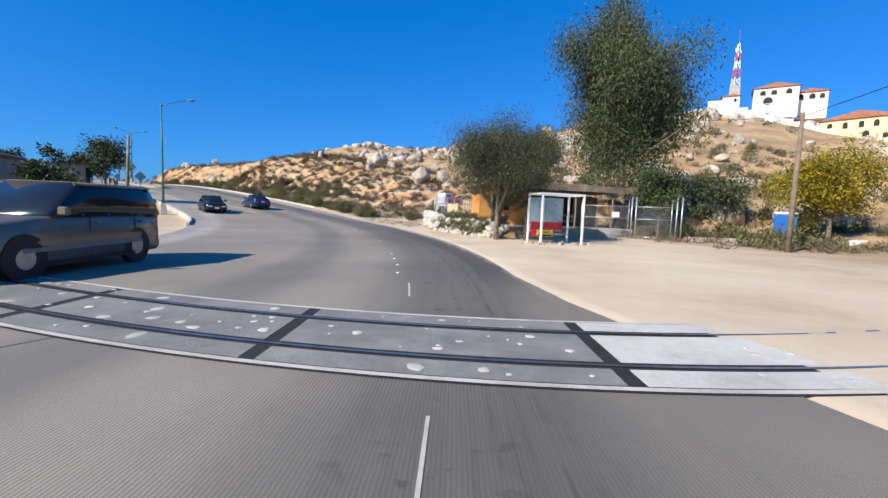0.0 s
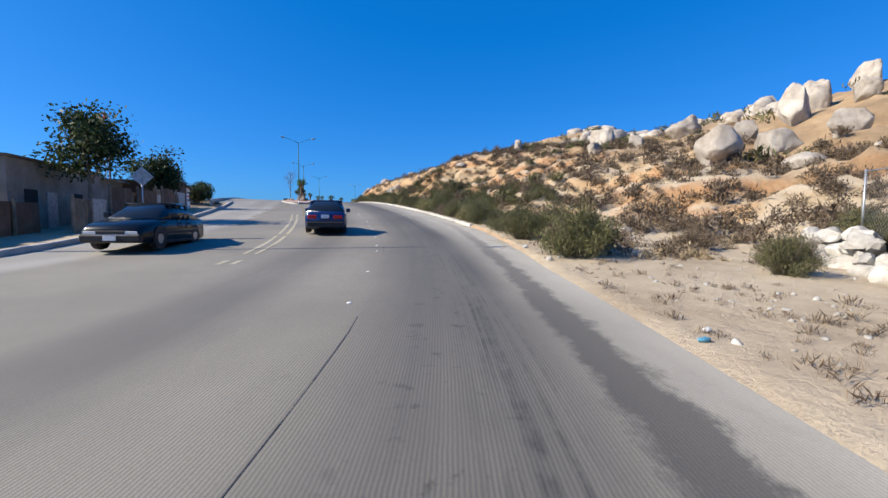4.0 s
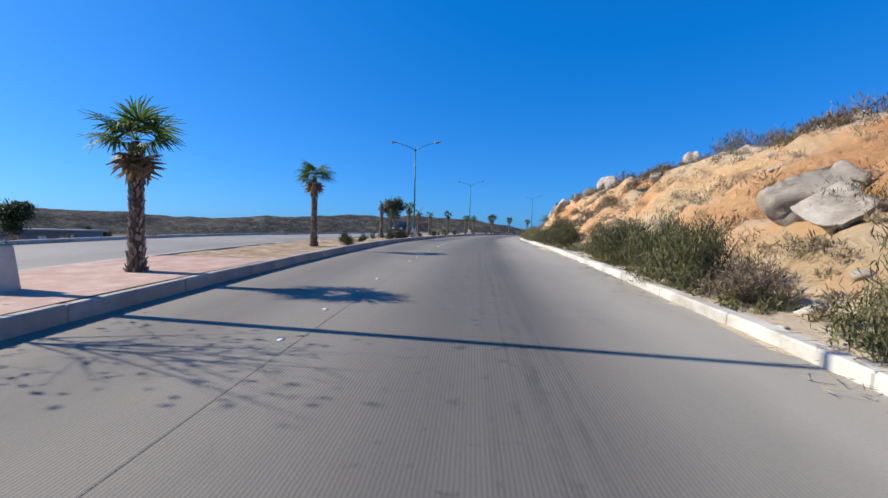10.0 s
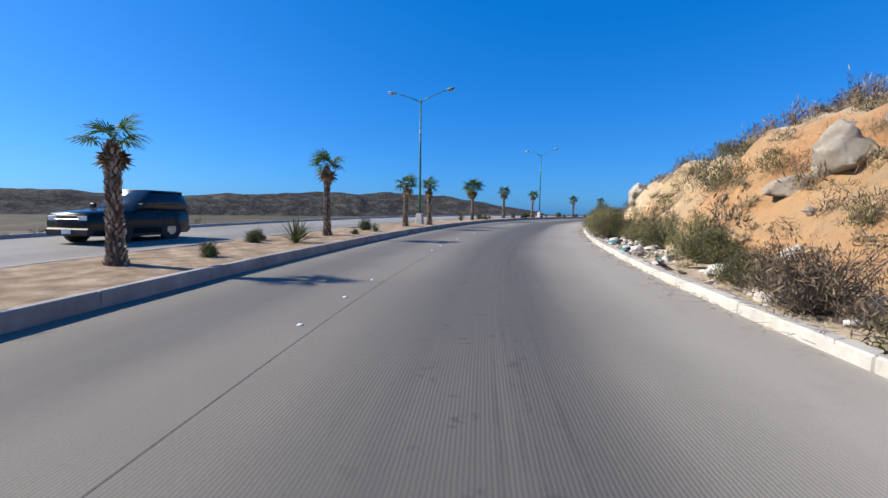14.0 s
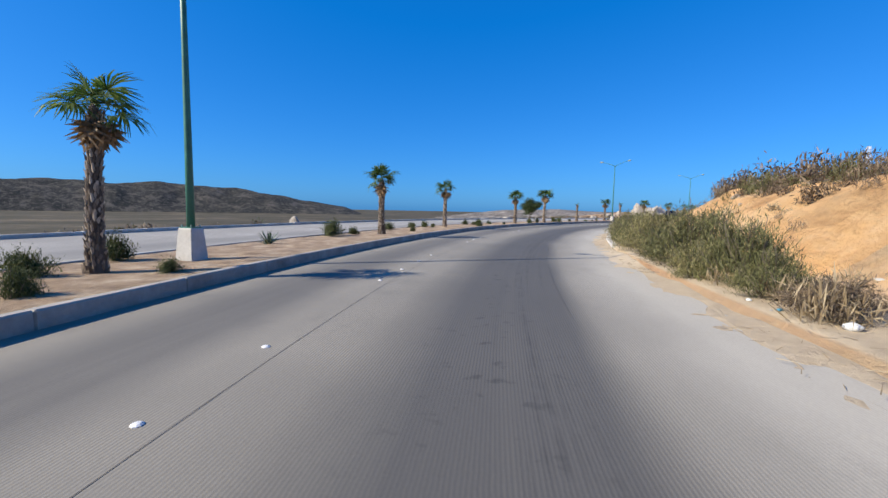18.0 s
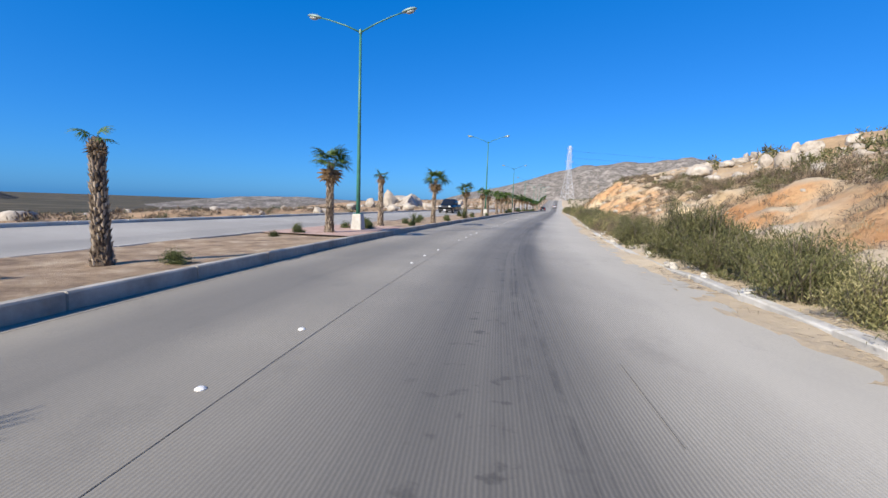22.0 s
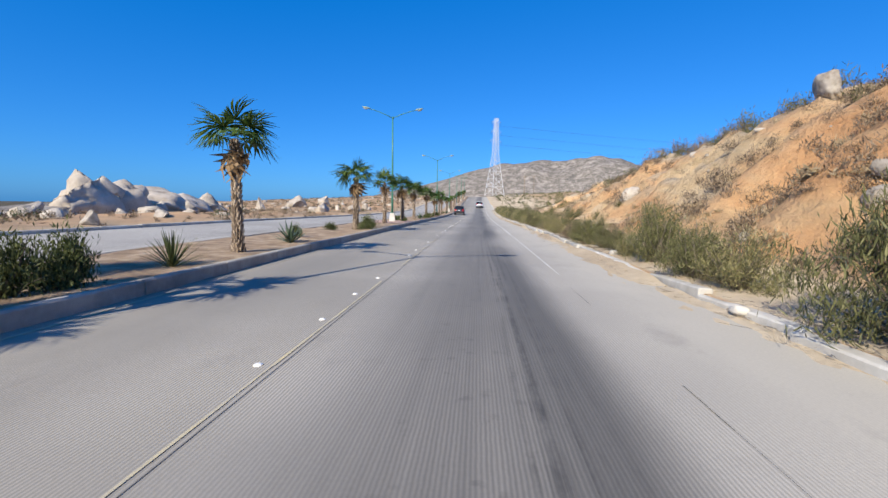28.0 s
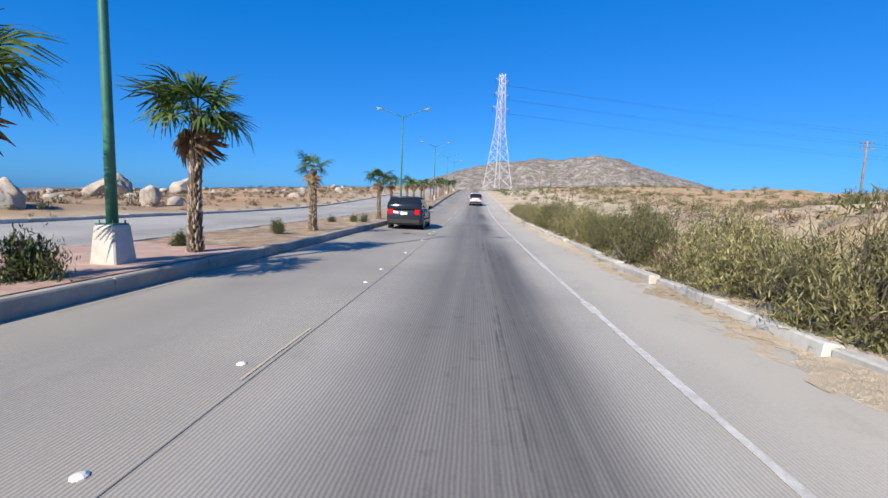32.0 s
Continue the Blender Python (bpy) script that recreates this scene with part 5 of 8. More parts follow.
stones("bank_rubble", "broken rock and rubble heaped behind the kerb", 260, 196, 224, 3.6, 8, 0.06, 0.3, M["stone"], 99, lambda s, u, r: (u > edge_right(s) + 0.35) & (u < edge_right(s) + 2.2))
stones("kerb_rubble", "broken pale stones and concrete lumps along the buried kerb", 600, 318, 470, 3.2, 6.5, 0.03, 0.15, M["stone"], 98, lambda s, u, r: np.abs(u - edge_right(s) - 0.25) < 0.28)
stones("verge_stones", "loose stones and broken concrete on the verge", 420, 40, 575, 3.2, 6.5, 0.03, 0.2, M["stone"], 96, lambda s, u, r: u > edge_right(s) + 0.25)

# ---- distant hills ----
def ridge(name, label, eye, prof, dist, deep, mat, seed, step=0.35, base=-14.0, rough=0.3):
    """A range of hills round a place: bearings in degrees left of +y, and the heights in degrees at which the crest stands."""
    az0, az1 = prof[0][0], prof[-1][0]
    az = np.arange(az0, az1, step if az1 > az0 else -step)
    xs = [p[0] for p in prof]
    order = np.argsort(xs)
    el = np.interp(az, np.array(xs)[order], np.array([p[1] for p in prof])[order])
    crest = eye[2] + np.tan(np.radians(el)) * dist
    rows = np.linspace(-1, 1, 27)
    P = []
    for i, a in enumerate(az):
        d = np.array((-math.sin(math.radians(a)), math.cos(math.radians(a))))
        t = rows
        r = dist + t * deep
        x, y = eye[0] + d[0] * r, eye[1] + d[1] * r
        prof_z = (1 - np.abs(t) ** 1.35)
        z = base + (crest[i] - base) * prof_z * (1 + rough * fbm(x / 130, y / 130, 5, seed) * (0.4 + np.abs(t)))
        P.append(np.stack([x, y, z], 1))
    P = np.array(P)
    n, m = P.shape[:2]
    i = np.arange(n - 1)[:, None] * m + np.arange(m - 1)[None]
    f = np.stack([i, i + 1, i + m + 1, i + m], -1).reshape(-1, 4)
    if az1 > az0:
        f = f[:, ::-1]
    me = raw(name, P.reshape(-1, 3), f, True)
    me.materials.append(mat)
    return tagged(new(name, me), label, "hill", kind="structure")


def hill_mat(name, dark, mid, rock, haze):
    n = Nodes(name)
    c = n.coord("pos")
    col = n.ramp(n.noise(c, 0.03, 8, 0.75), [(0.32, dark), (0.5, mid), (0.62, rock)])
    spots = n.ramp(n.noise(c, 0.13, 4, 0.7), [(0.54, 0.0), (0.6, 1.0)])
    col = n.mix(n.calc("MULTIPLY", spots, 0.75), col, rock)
    # haze of the air, put into the hill's colour as blue-grey
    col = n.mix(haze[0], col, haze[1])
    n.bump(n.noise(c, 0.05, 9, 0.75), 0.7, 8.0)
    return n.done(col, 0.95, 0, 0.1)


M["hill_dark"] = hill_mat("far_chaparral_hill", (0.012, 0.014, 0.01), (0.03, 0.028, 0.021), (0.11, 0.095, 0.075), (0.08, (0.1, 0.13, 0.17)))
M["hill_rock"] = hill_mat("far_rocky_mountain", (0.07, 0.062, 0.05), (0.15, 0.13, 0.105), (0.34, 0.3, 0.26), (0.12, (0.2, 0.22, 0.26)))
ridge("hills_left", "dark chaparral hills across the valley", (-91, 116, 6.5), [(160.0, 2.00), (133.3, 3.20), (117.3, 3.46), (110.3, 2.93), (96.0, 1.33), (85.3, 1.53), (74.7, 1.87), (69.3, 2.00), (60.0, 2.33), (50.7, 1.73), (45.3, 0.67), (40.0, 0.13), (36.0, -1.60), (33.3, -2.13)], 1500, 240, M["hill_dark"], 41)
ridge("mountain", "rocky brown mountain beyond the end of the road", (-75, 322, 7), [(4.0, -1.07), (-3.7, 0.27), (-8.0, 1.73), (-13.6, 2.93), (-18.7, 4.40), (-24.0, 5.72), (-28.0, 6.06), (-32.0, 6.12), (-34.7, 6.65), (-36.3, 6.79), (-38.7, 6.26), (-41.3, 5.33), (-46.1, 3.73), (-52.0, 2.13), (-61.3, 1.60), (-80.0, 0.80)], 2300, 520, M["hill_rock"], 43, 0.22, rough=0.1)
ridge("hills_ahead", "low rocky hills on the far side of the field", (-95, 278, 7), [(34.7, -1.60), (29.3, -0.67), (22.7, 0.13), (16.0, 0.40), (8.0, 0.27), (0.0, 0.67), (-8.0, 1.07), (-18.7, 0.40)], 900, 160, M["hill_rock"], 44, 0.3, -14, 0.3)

# ---- trees ----
def tree_mesh(seed, height, spread, trunk_h, mat, leaves, leaf, limbs=9, droop=0.0, narrow=1.0, base_r=0.2, lobes=26, fork=0):
    """(trunk bmesh, leaf mesh) of a tree: limbs that fork into twigs, with leaves in uneven clumps round their ends."""
    r = np.random.default_rng(seed)
    b = bmesh.new()
    lean = r.normal(0, 0.04 * height, 2)
    tp = [(lean[0] * z * z, lean[1] * z * z, z * height * 0.85) for z in (-0.02, 0.1, 0.25, 0.45, 0.7, 1.0)]
    tube(b, tp, [base_r * 1.3, base_r, base_r * 0.85, base_r * 0.62, base_r * 0.35, base_r * 0.08], 9)
    ends = []
    for k in range(fork):
        az = k * math.tau / fork + 0.6
        o = Vector((lean[0] * 0.02, lean[1] * 0.02, trunk_h * (0.4 + 0.12 * k)))
        e = Vector((math.cos(az) * spread * 0.5, math.sin(az) * spread * 0.5, height * 0.66))
        mid = (o + e) / 2 + Vector((math.cos(az) * 0.1, math.sin(az) * 0.1, -0.15))
        tube(b, [o, mid, e], [base_r * 0.75, base_r * 0.55, base_r * 0.2], 8)
    for k in range(limbs):
        z0 = r.uniform(trunk_h, height * 0.78)
        f = z0 / (height * 0.85)
        o = Vector((lean[0] * f * f, lean[1] * f * f, z0))
        az = k * 2.4 + r.normal() * 0.3
        reach = spread * r.uniform(0.55, 1.0) * (1.0 if z0 < height * 0.6 else 0.7)
        e = o + Vector((math.cos(az) * reach, math.sin(az) * reach, (height - z0) * r.uniform(0.25, 0.75) - droop * reach * 0.3))
        mid = (o + e) / 2 + Vector((0, 0, 0.12 * reach)) + Vector(r.normal(0, 0.08 * reach, 3))
        rr = base_r * 0.42 * (1 - 0.5 * f)
        tube(b, [o, mid, e], [rr, rr * 0.6, rr * 0.15], 6)
        ends += [np.array(mid), np.array(e)]
        for j in range(3):
            e2 = Vector(mid) + Vector(r.normal(0, 0.34 * reach, 3)) + Vector((0, 0, 0.15 * reach))
            tube(b, [mid, (Vector(mid) + e2) / 2, e2], [rr * 0.4, rr * 0.25, rr * 0.06], 5)
            ends.append(np.array(e2))
    ends.append(np.array((lean[0], lean[1], height * 0.92)))
    ends = np.array(ends)
    c = ends[r.integers(0, len(ends), lobes)] + r.normal(0, 0.1 * spread, (lobes, 3))
    size = r.uniform(0.14, 0.3, lobes) * spread
    k = r.integers(0, lobes, leaves)
    p = c[k] + np.clip(r.normal(0, 1, (leaves, 3)), -1.7, 1.7) * size[k][:, None] * (1, 1, 0.75)
    if droop:
        p[:, 2] -= np.abs(r.normal(0, 1, leaves)) * droop * size[k]
    p[:, 2] = np.maximum(p[:, 2], trunk_h * 0.8 + 0.3 * r.random(leaves))
    d = r.normal(0, 1, (leaves, 3))
    d[:, 2] -= droop * 1.5
    d /= np.linalg.norm(d, axis=1)[:, None]
    a = np.cross(d, r.normal(0, 1, (leaves, 3)))
    a /= np.linalg.norm(a, axis=1)[:, None]
    ln = leaf * r.uniform(0.6, 1.4, (leaves, 1))
    w = ln * 0.28 * narrow
    q = np.stack([p, p + d * ln * 0.5 + a * w, p + d * ln, p + d * ln * 0.5 - a * w], 1)
    me = quads("crown", q)
    me.materials.append(mat)
    return b, me


def tree(name, label, m, seed, height, spread, trunk_h, mat, leaves, leaf, **kw):
    b, me = tree_mesh(seed, height, spread, trunk_h, mat, leaves, leaf, **kw)
    top = new(name)
    top.matrix_basis = m
    part("trunk", b, M["bark"], top, "", None, True)
    link("crown", me, None, top)
    return tagged(top, label, "tree")


def on(s, u, turn=0.0):
    return put_land(s, u, turn)


tree("gum_tree", "tall gum tree with hanging grey-green leaves behind the gate", on(38.9, 21.0), 21, 20.5, 4.8, 1.5, M["gum_leaf"], 115000, 0.26, narrow=0.55, limbs=28, droop=0.9, base_r=0.42, lobes=95)
tree("pepper_tree", "spreading olive-green tree leaning over the plywood house", put(30.9, 5.55, 0.1), 5, 6.2, 3.2, 2.35, M["pepper_leaf"], 95000, 0.115, narrow=0.42, limbs=18, droop=0.35, base_r=0.14, lobes=95, fork=3)
tree("pepper_tree", "slim grey-green tree beside the roadside shelter", put(30.4, 7.2, 0.1), 8, 6.6, 1.9, 3.2, M["pepper_leaf"], 32000, 0.115, narrow=0.42, limbs=10, droop=0.6, base_r=0.085, lobes=26)
tree("flowering_tree", "round tree covered in yellow flowers behind the low wall", on(30.8, 33), 9, 6.0, 3.2, 0.5, M["yellow_leaf"], 24000, 0.17, limbs=16, base_r=0.16, lobes=60)
tree("garden_tree", "dense green shrub tree beside the gate", on(34.5, 20.6), 11, 5.6, 1.9, 0.4, M["gum_leaf"], 14000, 0.18, limbs=10, base_r=0.08, lobes=26)
tree("garden_tree", "small green tree beside the low wall", on(33.2, 23.2), 12, 3.6, 1.1, 0.9, M["gum_leaf"], 2600, 0.17, limbs=7, base_r=0.05, lobes=16)
tree("garden_tree", "grey-green bushy tree behind the low wall", on(37, 31), 13, 4.6, 2.2, 0.4, M["pepper_leaf"], 6000, 0.2, limbs=10, base_r=0.1, lobes=30)
tree("yard_tree", "open feathery tree above the block wall", put(79, -16.9, -0.2), 14, 5.8, 2.3, 1.8, M["dark_leaf"], 5000, 0.22, limbs=12, base_r=0.13, lobes=30)
tree("yard_tree", "dark green tree behind the wooden fences", put(61, -20.5, -0.2), 15, 3.4, 1.6, 0.8, M["dark_leaf"], 3500, 0.24, limbs=10, base_r=0.12, lobes=30)
tree("yard_tree", "dark green tree at the end of the yards", put(97.6, -18.2, -0.3), 16, 4.2, 2.0, 0.5, M["dark_leaf"], 5000, 0.22, limbs=9, base_r=0.1, lobes=26)
tree("yard_tree", "dark leafy tree beside the small shed", put(128, -23, -0.3), 17, 4.2, 2.0, 0.4, M["dark_leaf"], 6500, 0.24, limbs=10, base_r=0.1, lobes=34)
tree("yard_tree", "dark leafy tree beyond the oncoming carriageway", put(143, -27, -0.3), 18, 2.9, 1.7, 0.4, M["dark_leaf"], 6500, 0.24, limbs=10, base_r=0.1, lobes=34)

# ---- railway crossing ----
M["panel"] = stony("crossing_panel", (0.13, 0.128, 0.125), (0.19, 0.187, 0.18), (0.27, 0.265, 0.25), 2.5, 0.5, 0.85)
M["panel_light"] = stony("pale_crossing_panel", (0.36, 0.35, 0.32), (0.46, 0.45, 0.42), (0.55, 0.54, 0.5), 2.5, 0.4, 0.9)
M["rubber"] = plain("flangeway_rubber", (0.022, 0.021, 0.02), 0.8, 0, 0.2, 4, "pos")
M["rail_steel"] = plain("worn_rail_steel", (0.34, 0.33, 0.31), 0.32, 0.85, 0.2, 8)
crossing = tagged(new("railway_crossing"), "level crossing of dark concrete panels between steel rails", "railway crossing")


def track_s(u, off):
    """s of a line that runs beside the track's middle, which bends across the road."""
    d = abs(u - 1.2)
    return 6.45 + (0.036 * d * d if d < 8 else 0.576 * d - 2.304) + off * 1.08


def track_strip(name, o0, o1, u0, u1, h, mat, label=""):
    q = []
    uu = np.linspace(u0, u1, max(2, int((u1 - u0) / 0.5) + 1))
    for a, b in zip(uu, uu[1:]):
        q.append((at(track_s(a, o0), a, h), at(track_s(b, o0), b, h), at(track_s(b, o1), b, h), at(track_s(a, o1), a, h)))
    return link(name, quads(name, q), mat, crossing, None, label)


cuts = (-13.5, -9.6, -5.6, -2.0, 1.7, 5.4)
for k in range(5):
    a, b = cuts[k] + 0.09, cuts[k + 1] - 0.09
    mt = M["panel_light"] if k == 4 else M["panel"]
    for o0, o1 in ((0.86, 1.38), (-0.62, 0.62), (-1.38, -0.86)):
        track_strip("panel", o0, o1, a, b, 0.012, mt, "pale concrete panel" if k == 4 else "dark concrete panel")
    track_strip("joint_strip", -1.4, 1.4, b, b + 0.18, 0.008, M["rubber"], "black joint strip")
for o in (-0.75, 0.75):
    track_strip("flangeway", o - 0.13, o + 0.13, -14, 12, 0.009, M["rubber"], "black rubber flangeway")
    track_strip("rail", o - 0.035, o + 0.035, -14, 22, 0.02, M["rail_steel"], "worn steel rail")
for o in (-1.45, 1.45):
    track_strip("edge_strip", o - 0.05, o + 0.05, -13.5, 5.4, 0.011, M["kerb"], "pale concrete edging")
    track_strip("edge_gap", o - 0.1, o - 0.05, -13.5, 5.4, 0.009, M["rubber"])
pits = [boulder_mesh(70 + k, M["kerb"], 1) for k in range(3)]
for k in range(90):
    u, o = RNG.uniform(-12, 4.8), RNG.uniform(-0.55, 0.55) if RNG.random() < 0.6 else RNG.choice([-1.1, 1.1]) + RNG.normal() * 0.08
    r = RNG.choice([0.03, 0.05, 0.09])
    link("spalled_patch", pits[k % 3], None, crossing, put(track_s(u, o), u, 0.012, RNG.uniform(0, 360)) @ Matrix.Diagonal((r, r * RNG.uniform(0.7, 1.5), 0.012, 1)))
ribbon("joint_seam", -12, 4.4, lambda s: -0.15, 0.03, M["kerb"], road, "pale filled joint", 0.005)
ribbon("joint_seam", -20, 6.4, lambda s: -4.6 + 0.35 * (s - 5), 0.02, M["seam"], road, "dark crack", 0.004)

# ---- plywood house and its porch ----
M["ply"] = stony("orange_plywood", (0.36, 0.15, 0.04), (0.5, 0.235, 0.07), (0.6, 0.33, 0.12), 2.2, 0.3, 0.8, "obj")
M["ply_pale"] = stony("pale_plywood", (0.5, 0.36, 0.18), (0.62, 0.48, 0.27), (0.7, 0.56, 0.35), 2.2, 0.2, 0.8, "obj")
M["wood_old"] = stony("weathered_timber", (0.13, 0.1, 0.075), (0.24, 0.19, 0.14), (0.36, 0.3, 0.23), 5, 0.5, 0.9, "obj", 0.3)
M["roof_felt"] = stony("dusty_roof", (0.1, 0.07, 0.05), (0.16, 0.115, 0.08), (0.24, 0.18, 0.13), 2, 0.4, 0.95, "obj")
M["dark_in"] = plain("dark_interior", (0.03, 0.027, 0.025), 0.9)
M["iron"] = plain("black_iron", (0.03, 0.03, 0.032), 0.5, 0.4)
M["galv"] = plain("galvanised_steel", (0.45, 0.47, 0.48), 0.4, 0.7, 0.15, 5)
M["white_paint"] = stony("white_wall_paint", (0.66, 0.65, 0.62), (0.77, 0.76, 0.74), (0.82, 0.82, 0.8), 2, 0.2, 0.8, "obj")
M["blue_plastic"] = plain("blue_plastic", (0.02, 0.12, 0.42), 0.4)
M["white_plastic"] = plain("white_plastic", (0.75, 0.75, 0.73), 0.4)


def hpose(s, u, h=0.0, turn=0.0):
    return put(s, u, h, turn)


house = tagged(new("plywood_house"), "low house of orange plywood with a dark timber porch", "house")
house.matrix_basis = hpose(40.2, 8.0, 0.55, -6)
part("floor", boxed(-0.1, 11.6, -3.3, 1.75, -0.75, 0.0, 0.03), M["stone"], house, "rough stone plinth")
part("wall", boxed(0, 4.2, 0, 0.12, 0, 2.75), M["ply"], house, "orange plywood front wall")
part("wall", boxed(0, 0.12, 0.12, 1.5, 0, 2.75), M["ply"], house, "orange plywood side wall")
# shade under the porch roof, put in as a near-black wall
part("wall", boxed(4.2, 11.2, 1.4, 1.52, 0, 2.6), M["dark_in"], house, "back wall of the porch, coloured near-black for the shade there")
part("wall", boxed(8.8, 11.2, 0.75, 0.87, 0, 2.5), M["wood_old"], house, "board wall")
part("wall", boxed(4.2, 4.32, 0.12, 1.4, 0, 2.6), M["ply"], house)
b = bmesh.new()
box(b, -0.7, 11.8, -3.15, 1.8, 2.75, 2.9)
for v in b.verts:
    v.co.z -= 0.06 * v.co.y + 0.0 if v.co.y < 0 else 0
part("roof", b, M["roof_felt"], house, "flat dusty roof")
part("fascia", boxed(-0.75, 11.85, -3.21, -3.15, 2.72, 3.18), M["wood_old"], house)
win = part("window", boxed(1.0, 2.5, -0.05, 0.0, 1.15, 2.25), M["dark_in"], house, "dark barred window")
for k in range(8):
    x = 1.05 + k * 0.2
    part("window_bar", tubed([(x, -0.08, 1.12), (x, -0.08, 2.28)], 0.012, 6), M["iron"], win)
for z in (1.15, 1.7, 2.25):
    part("window_bar", boxed(0.98, 2.52, -0.095, -0.07, z - 0.015, z + 0.015), M["iron"], win)
for x in (-0.3, 3.2, 6.5, 9.8):
    part("porch_post", tubed([(x, -2.95, -0.7), (x + 0.05, -2.95, 1.2), (x, -2.95, 2.95)], [0.07, 0.06, 0.06], 7), M["wood_old"], house)
part("porch_beam", boxed(-0.6, 11.6, -3.02, -2.88, 2.8, 2.95), M["wood_old"], house)
for z in (0.45, 0.85):
    part("railing", boxed(3.3, 6.5, -2.98, -2.92, z, z + 0.07), M["wood_old"], house)
part("brace", tubed([(0.3, -0.1, 0.1), (3.9, -0.1, 1.5)], 0.035, 6), M["wood_old"], house)
annex = tagged(new("shed"), "small orange board shed with a flat roof behind the porch", "shed")
annex.matrix_basis = hpose(44.4, 25.5, 0.5, -6)
part("wall", boxed(0, 3.2, 0, 3, -0.6, 2.5, 0.02), M["ply"], annex)
part("roof", boxed(-0.3, 3.5, -0.4, 3.3, 2.5, 2.62), M["roof_felt"], annex)

# chairs, barrel and clutter on the porch
def garden_chair(m):
    top = new("garden_chair")
    top.matrix_basis = m
    part("seat", boxed(-0.25, 0.25, -0.25, 0.25, 0.42, 0.45, 0.01), M["white_plastic"], top)
    for k in range(5):
        x = -0.2 + 0.1 * k
        part("back_slat", tubed([(x, 0.24, 0.45), (x * 1.1, 0.3, 0.7), (x * 0.95, 0.33, 0.95)], 0.025, 5), M["white_plastic"], top)
    part("back_rail", tubed([(-0.26, 0.32, 0.9), (0, 0.35, 0.99), (0.26, 0.32, 0.9)], 0.03, 6), M["white_plastic"], top)
    for x in (-0.25, 0.25):
        part("armrest", boxed(x - 0.03, x + 0.03, -0.25, 0.28, 0.64, 0.67, 0.01), M["white_plastic"], top)
        for y in (-0.24, 0.24):
            part("leg", tubed([(x, y, 0), (x * 0.95, y * 0.95, 0.64 if y < 0 else 0.45)], 0.025, 6), M["white_plastic"], top)
    return tagged(top, "white plastic garden chair under the porch", "chair", "porch chairs")


ch = garden_chair(hpose(36.5, 11.2, 0.56, 150))
copy_thing(ch, hpose(37.5, 13.0, 0.56, 200))
barrel = new("plastic_barrel")
barrel.matrix_basis = hpose(35.9, 12.4, 0.56)
part("drum", tubed([(0, 0, 0), (0, 0, 0.05), (0, 0, 0.3), (0, 0, 0.6), (0, 0, 0.86), (0, 0, 0.9)], [0.26, 0.28, 0.3, 0.3, 0.28, 0.26], 16), M["blue_plastic"], barrel, "", None, True)
part("lid", tubed([(0, 0, 0.9), (0, 0, 0.93)], 0.27, 16), M["blue_plastic"], barrel)
tagged(barrel, "blue plastic barrel standing on the porch", "barrel")
panel = part("plywood_sheet", boxed(-0.9, 0.9, -0.02, 0.02, 0, 1.25), M["ply_pale"], None, "", hpose(42.6, 6.75, 0.75, 88))
tagged(panel, "pale plywood sheet leaning on the fence", "board")

# ---- roadside shelter with its advertisement ----
shelter = tagged(new("roadside_shelter"), "white metal roadside shelter with advertising boards", "shelter")
shelter.matrix_basis = hpose(27.3, 6.8, 0.02, 6) @ Matrix.Diagonal((0.78, 1, 1.12, 1))
for x in (0.0, 3.3):
    for y in (0.0, 1.3):
        part("post", boxed(x - 0.05, x + 0.05, y - 0.05, y + 0.05, -0.2, 2.3), M["white_paint"], shelter, "chipped white post")
for y in (0.0, 1.3):
    part("top_rail", boxed(-0.05, 3.35, y - 0.05, y + 0.05, 2.3, 2.4), M["white_paint"], shelter)
for x in (0.0, 3.3):
    part("side_rail", boxed(x - 0.04, x + 0.04, 0.05, 1.25, 2.31, 2.39), M["white_paint"], shelter)
M["board_blue"] = stony("faded_blue_board", (0.2, 0.3, 0.31), (0.28, 0.38, 0.39), (0.36, 0.45, 0.46), 2, 0.1, 0.6, "obj")
part("back_board", boxed(0.08, 2.75, 1.22, 1.25, 0.55, 2.2), M["board_blue"], shelter, "faded blue back board")
part("divider", boxed(1.35, 1.4, 1.19, 1.22, 0.6, 2.2), M["galv"], shelter)
part("bench", boxed(0.5, 2.9, 0.8, 1.2, 0.4, 0.45, 0.01), M["wood_old"], shelter)
M["red_sign"] = plain("red_banner", (0.5, 0.02, 0.035), 0.6)
M["yellow_sign"] = plain("yellow_banner", (0.75, 0.6, 0.05), 0.6)
M["ink"] = plain("black_print", (0.015, 0.015, 0.015), 0.6, 0, 0.0)
banner = part("banner", boxed(0.08, 2.7, 1.15, 1.17, 0.62, 1.02), M["red_sign"], shelter, "dark red advertising banner")
strip = part("banner_strip", boxed(0.6, 1.9, 1.12, 1.14, 0.28, 0.62), M["yellow_sign"], shelter, "yellow advertising banner")
part("picture", boxed(0.12, 0.58, 1.12, 1.14, 0.3, 0.6), M["red_sign"], shelter, "small red picture")


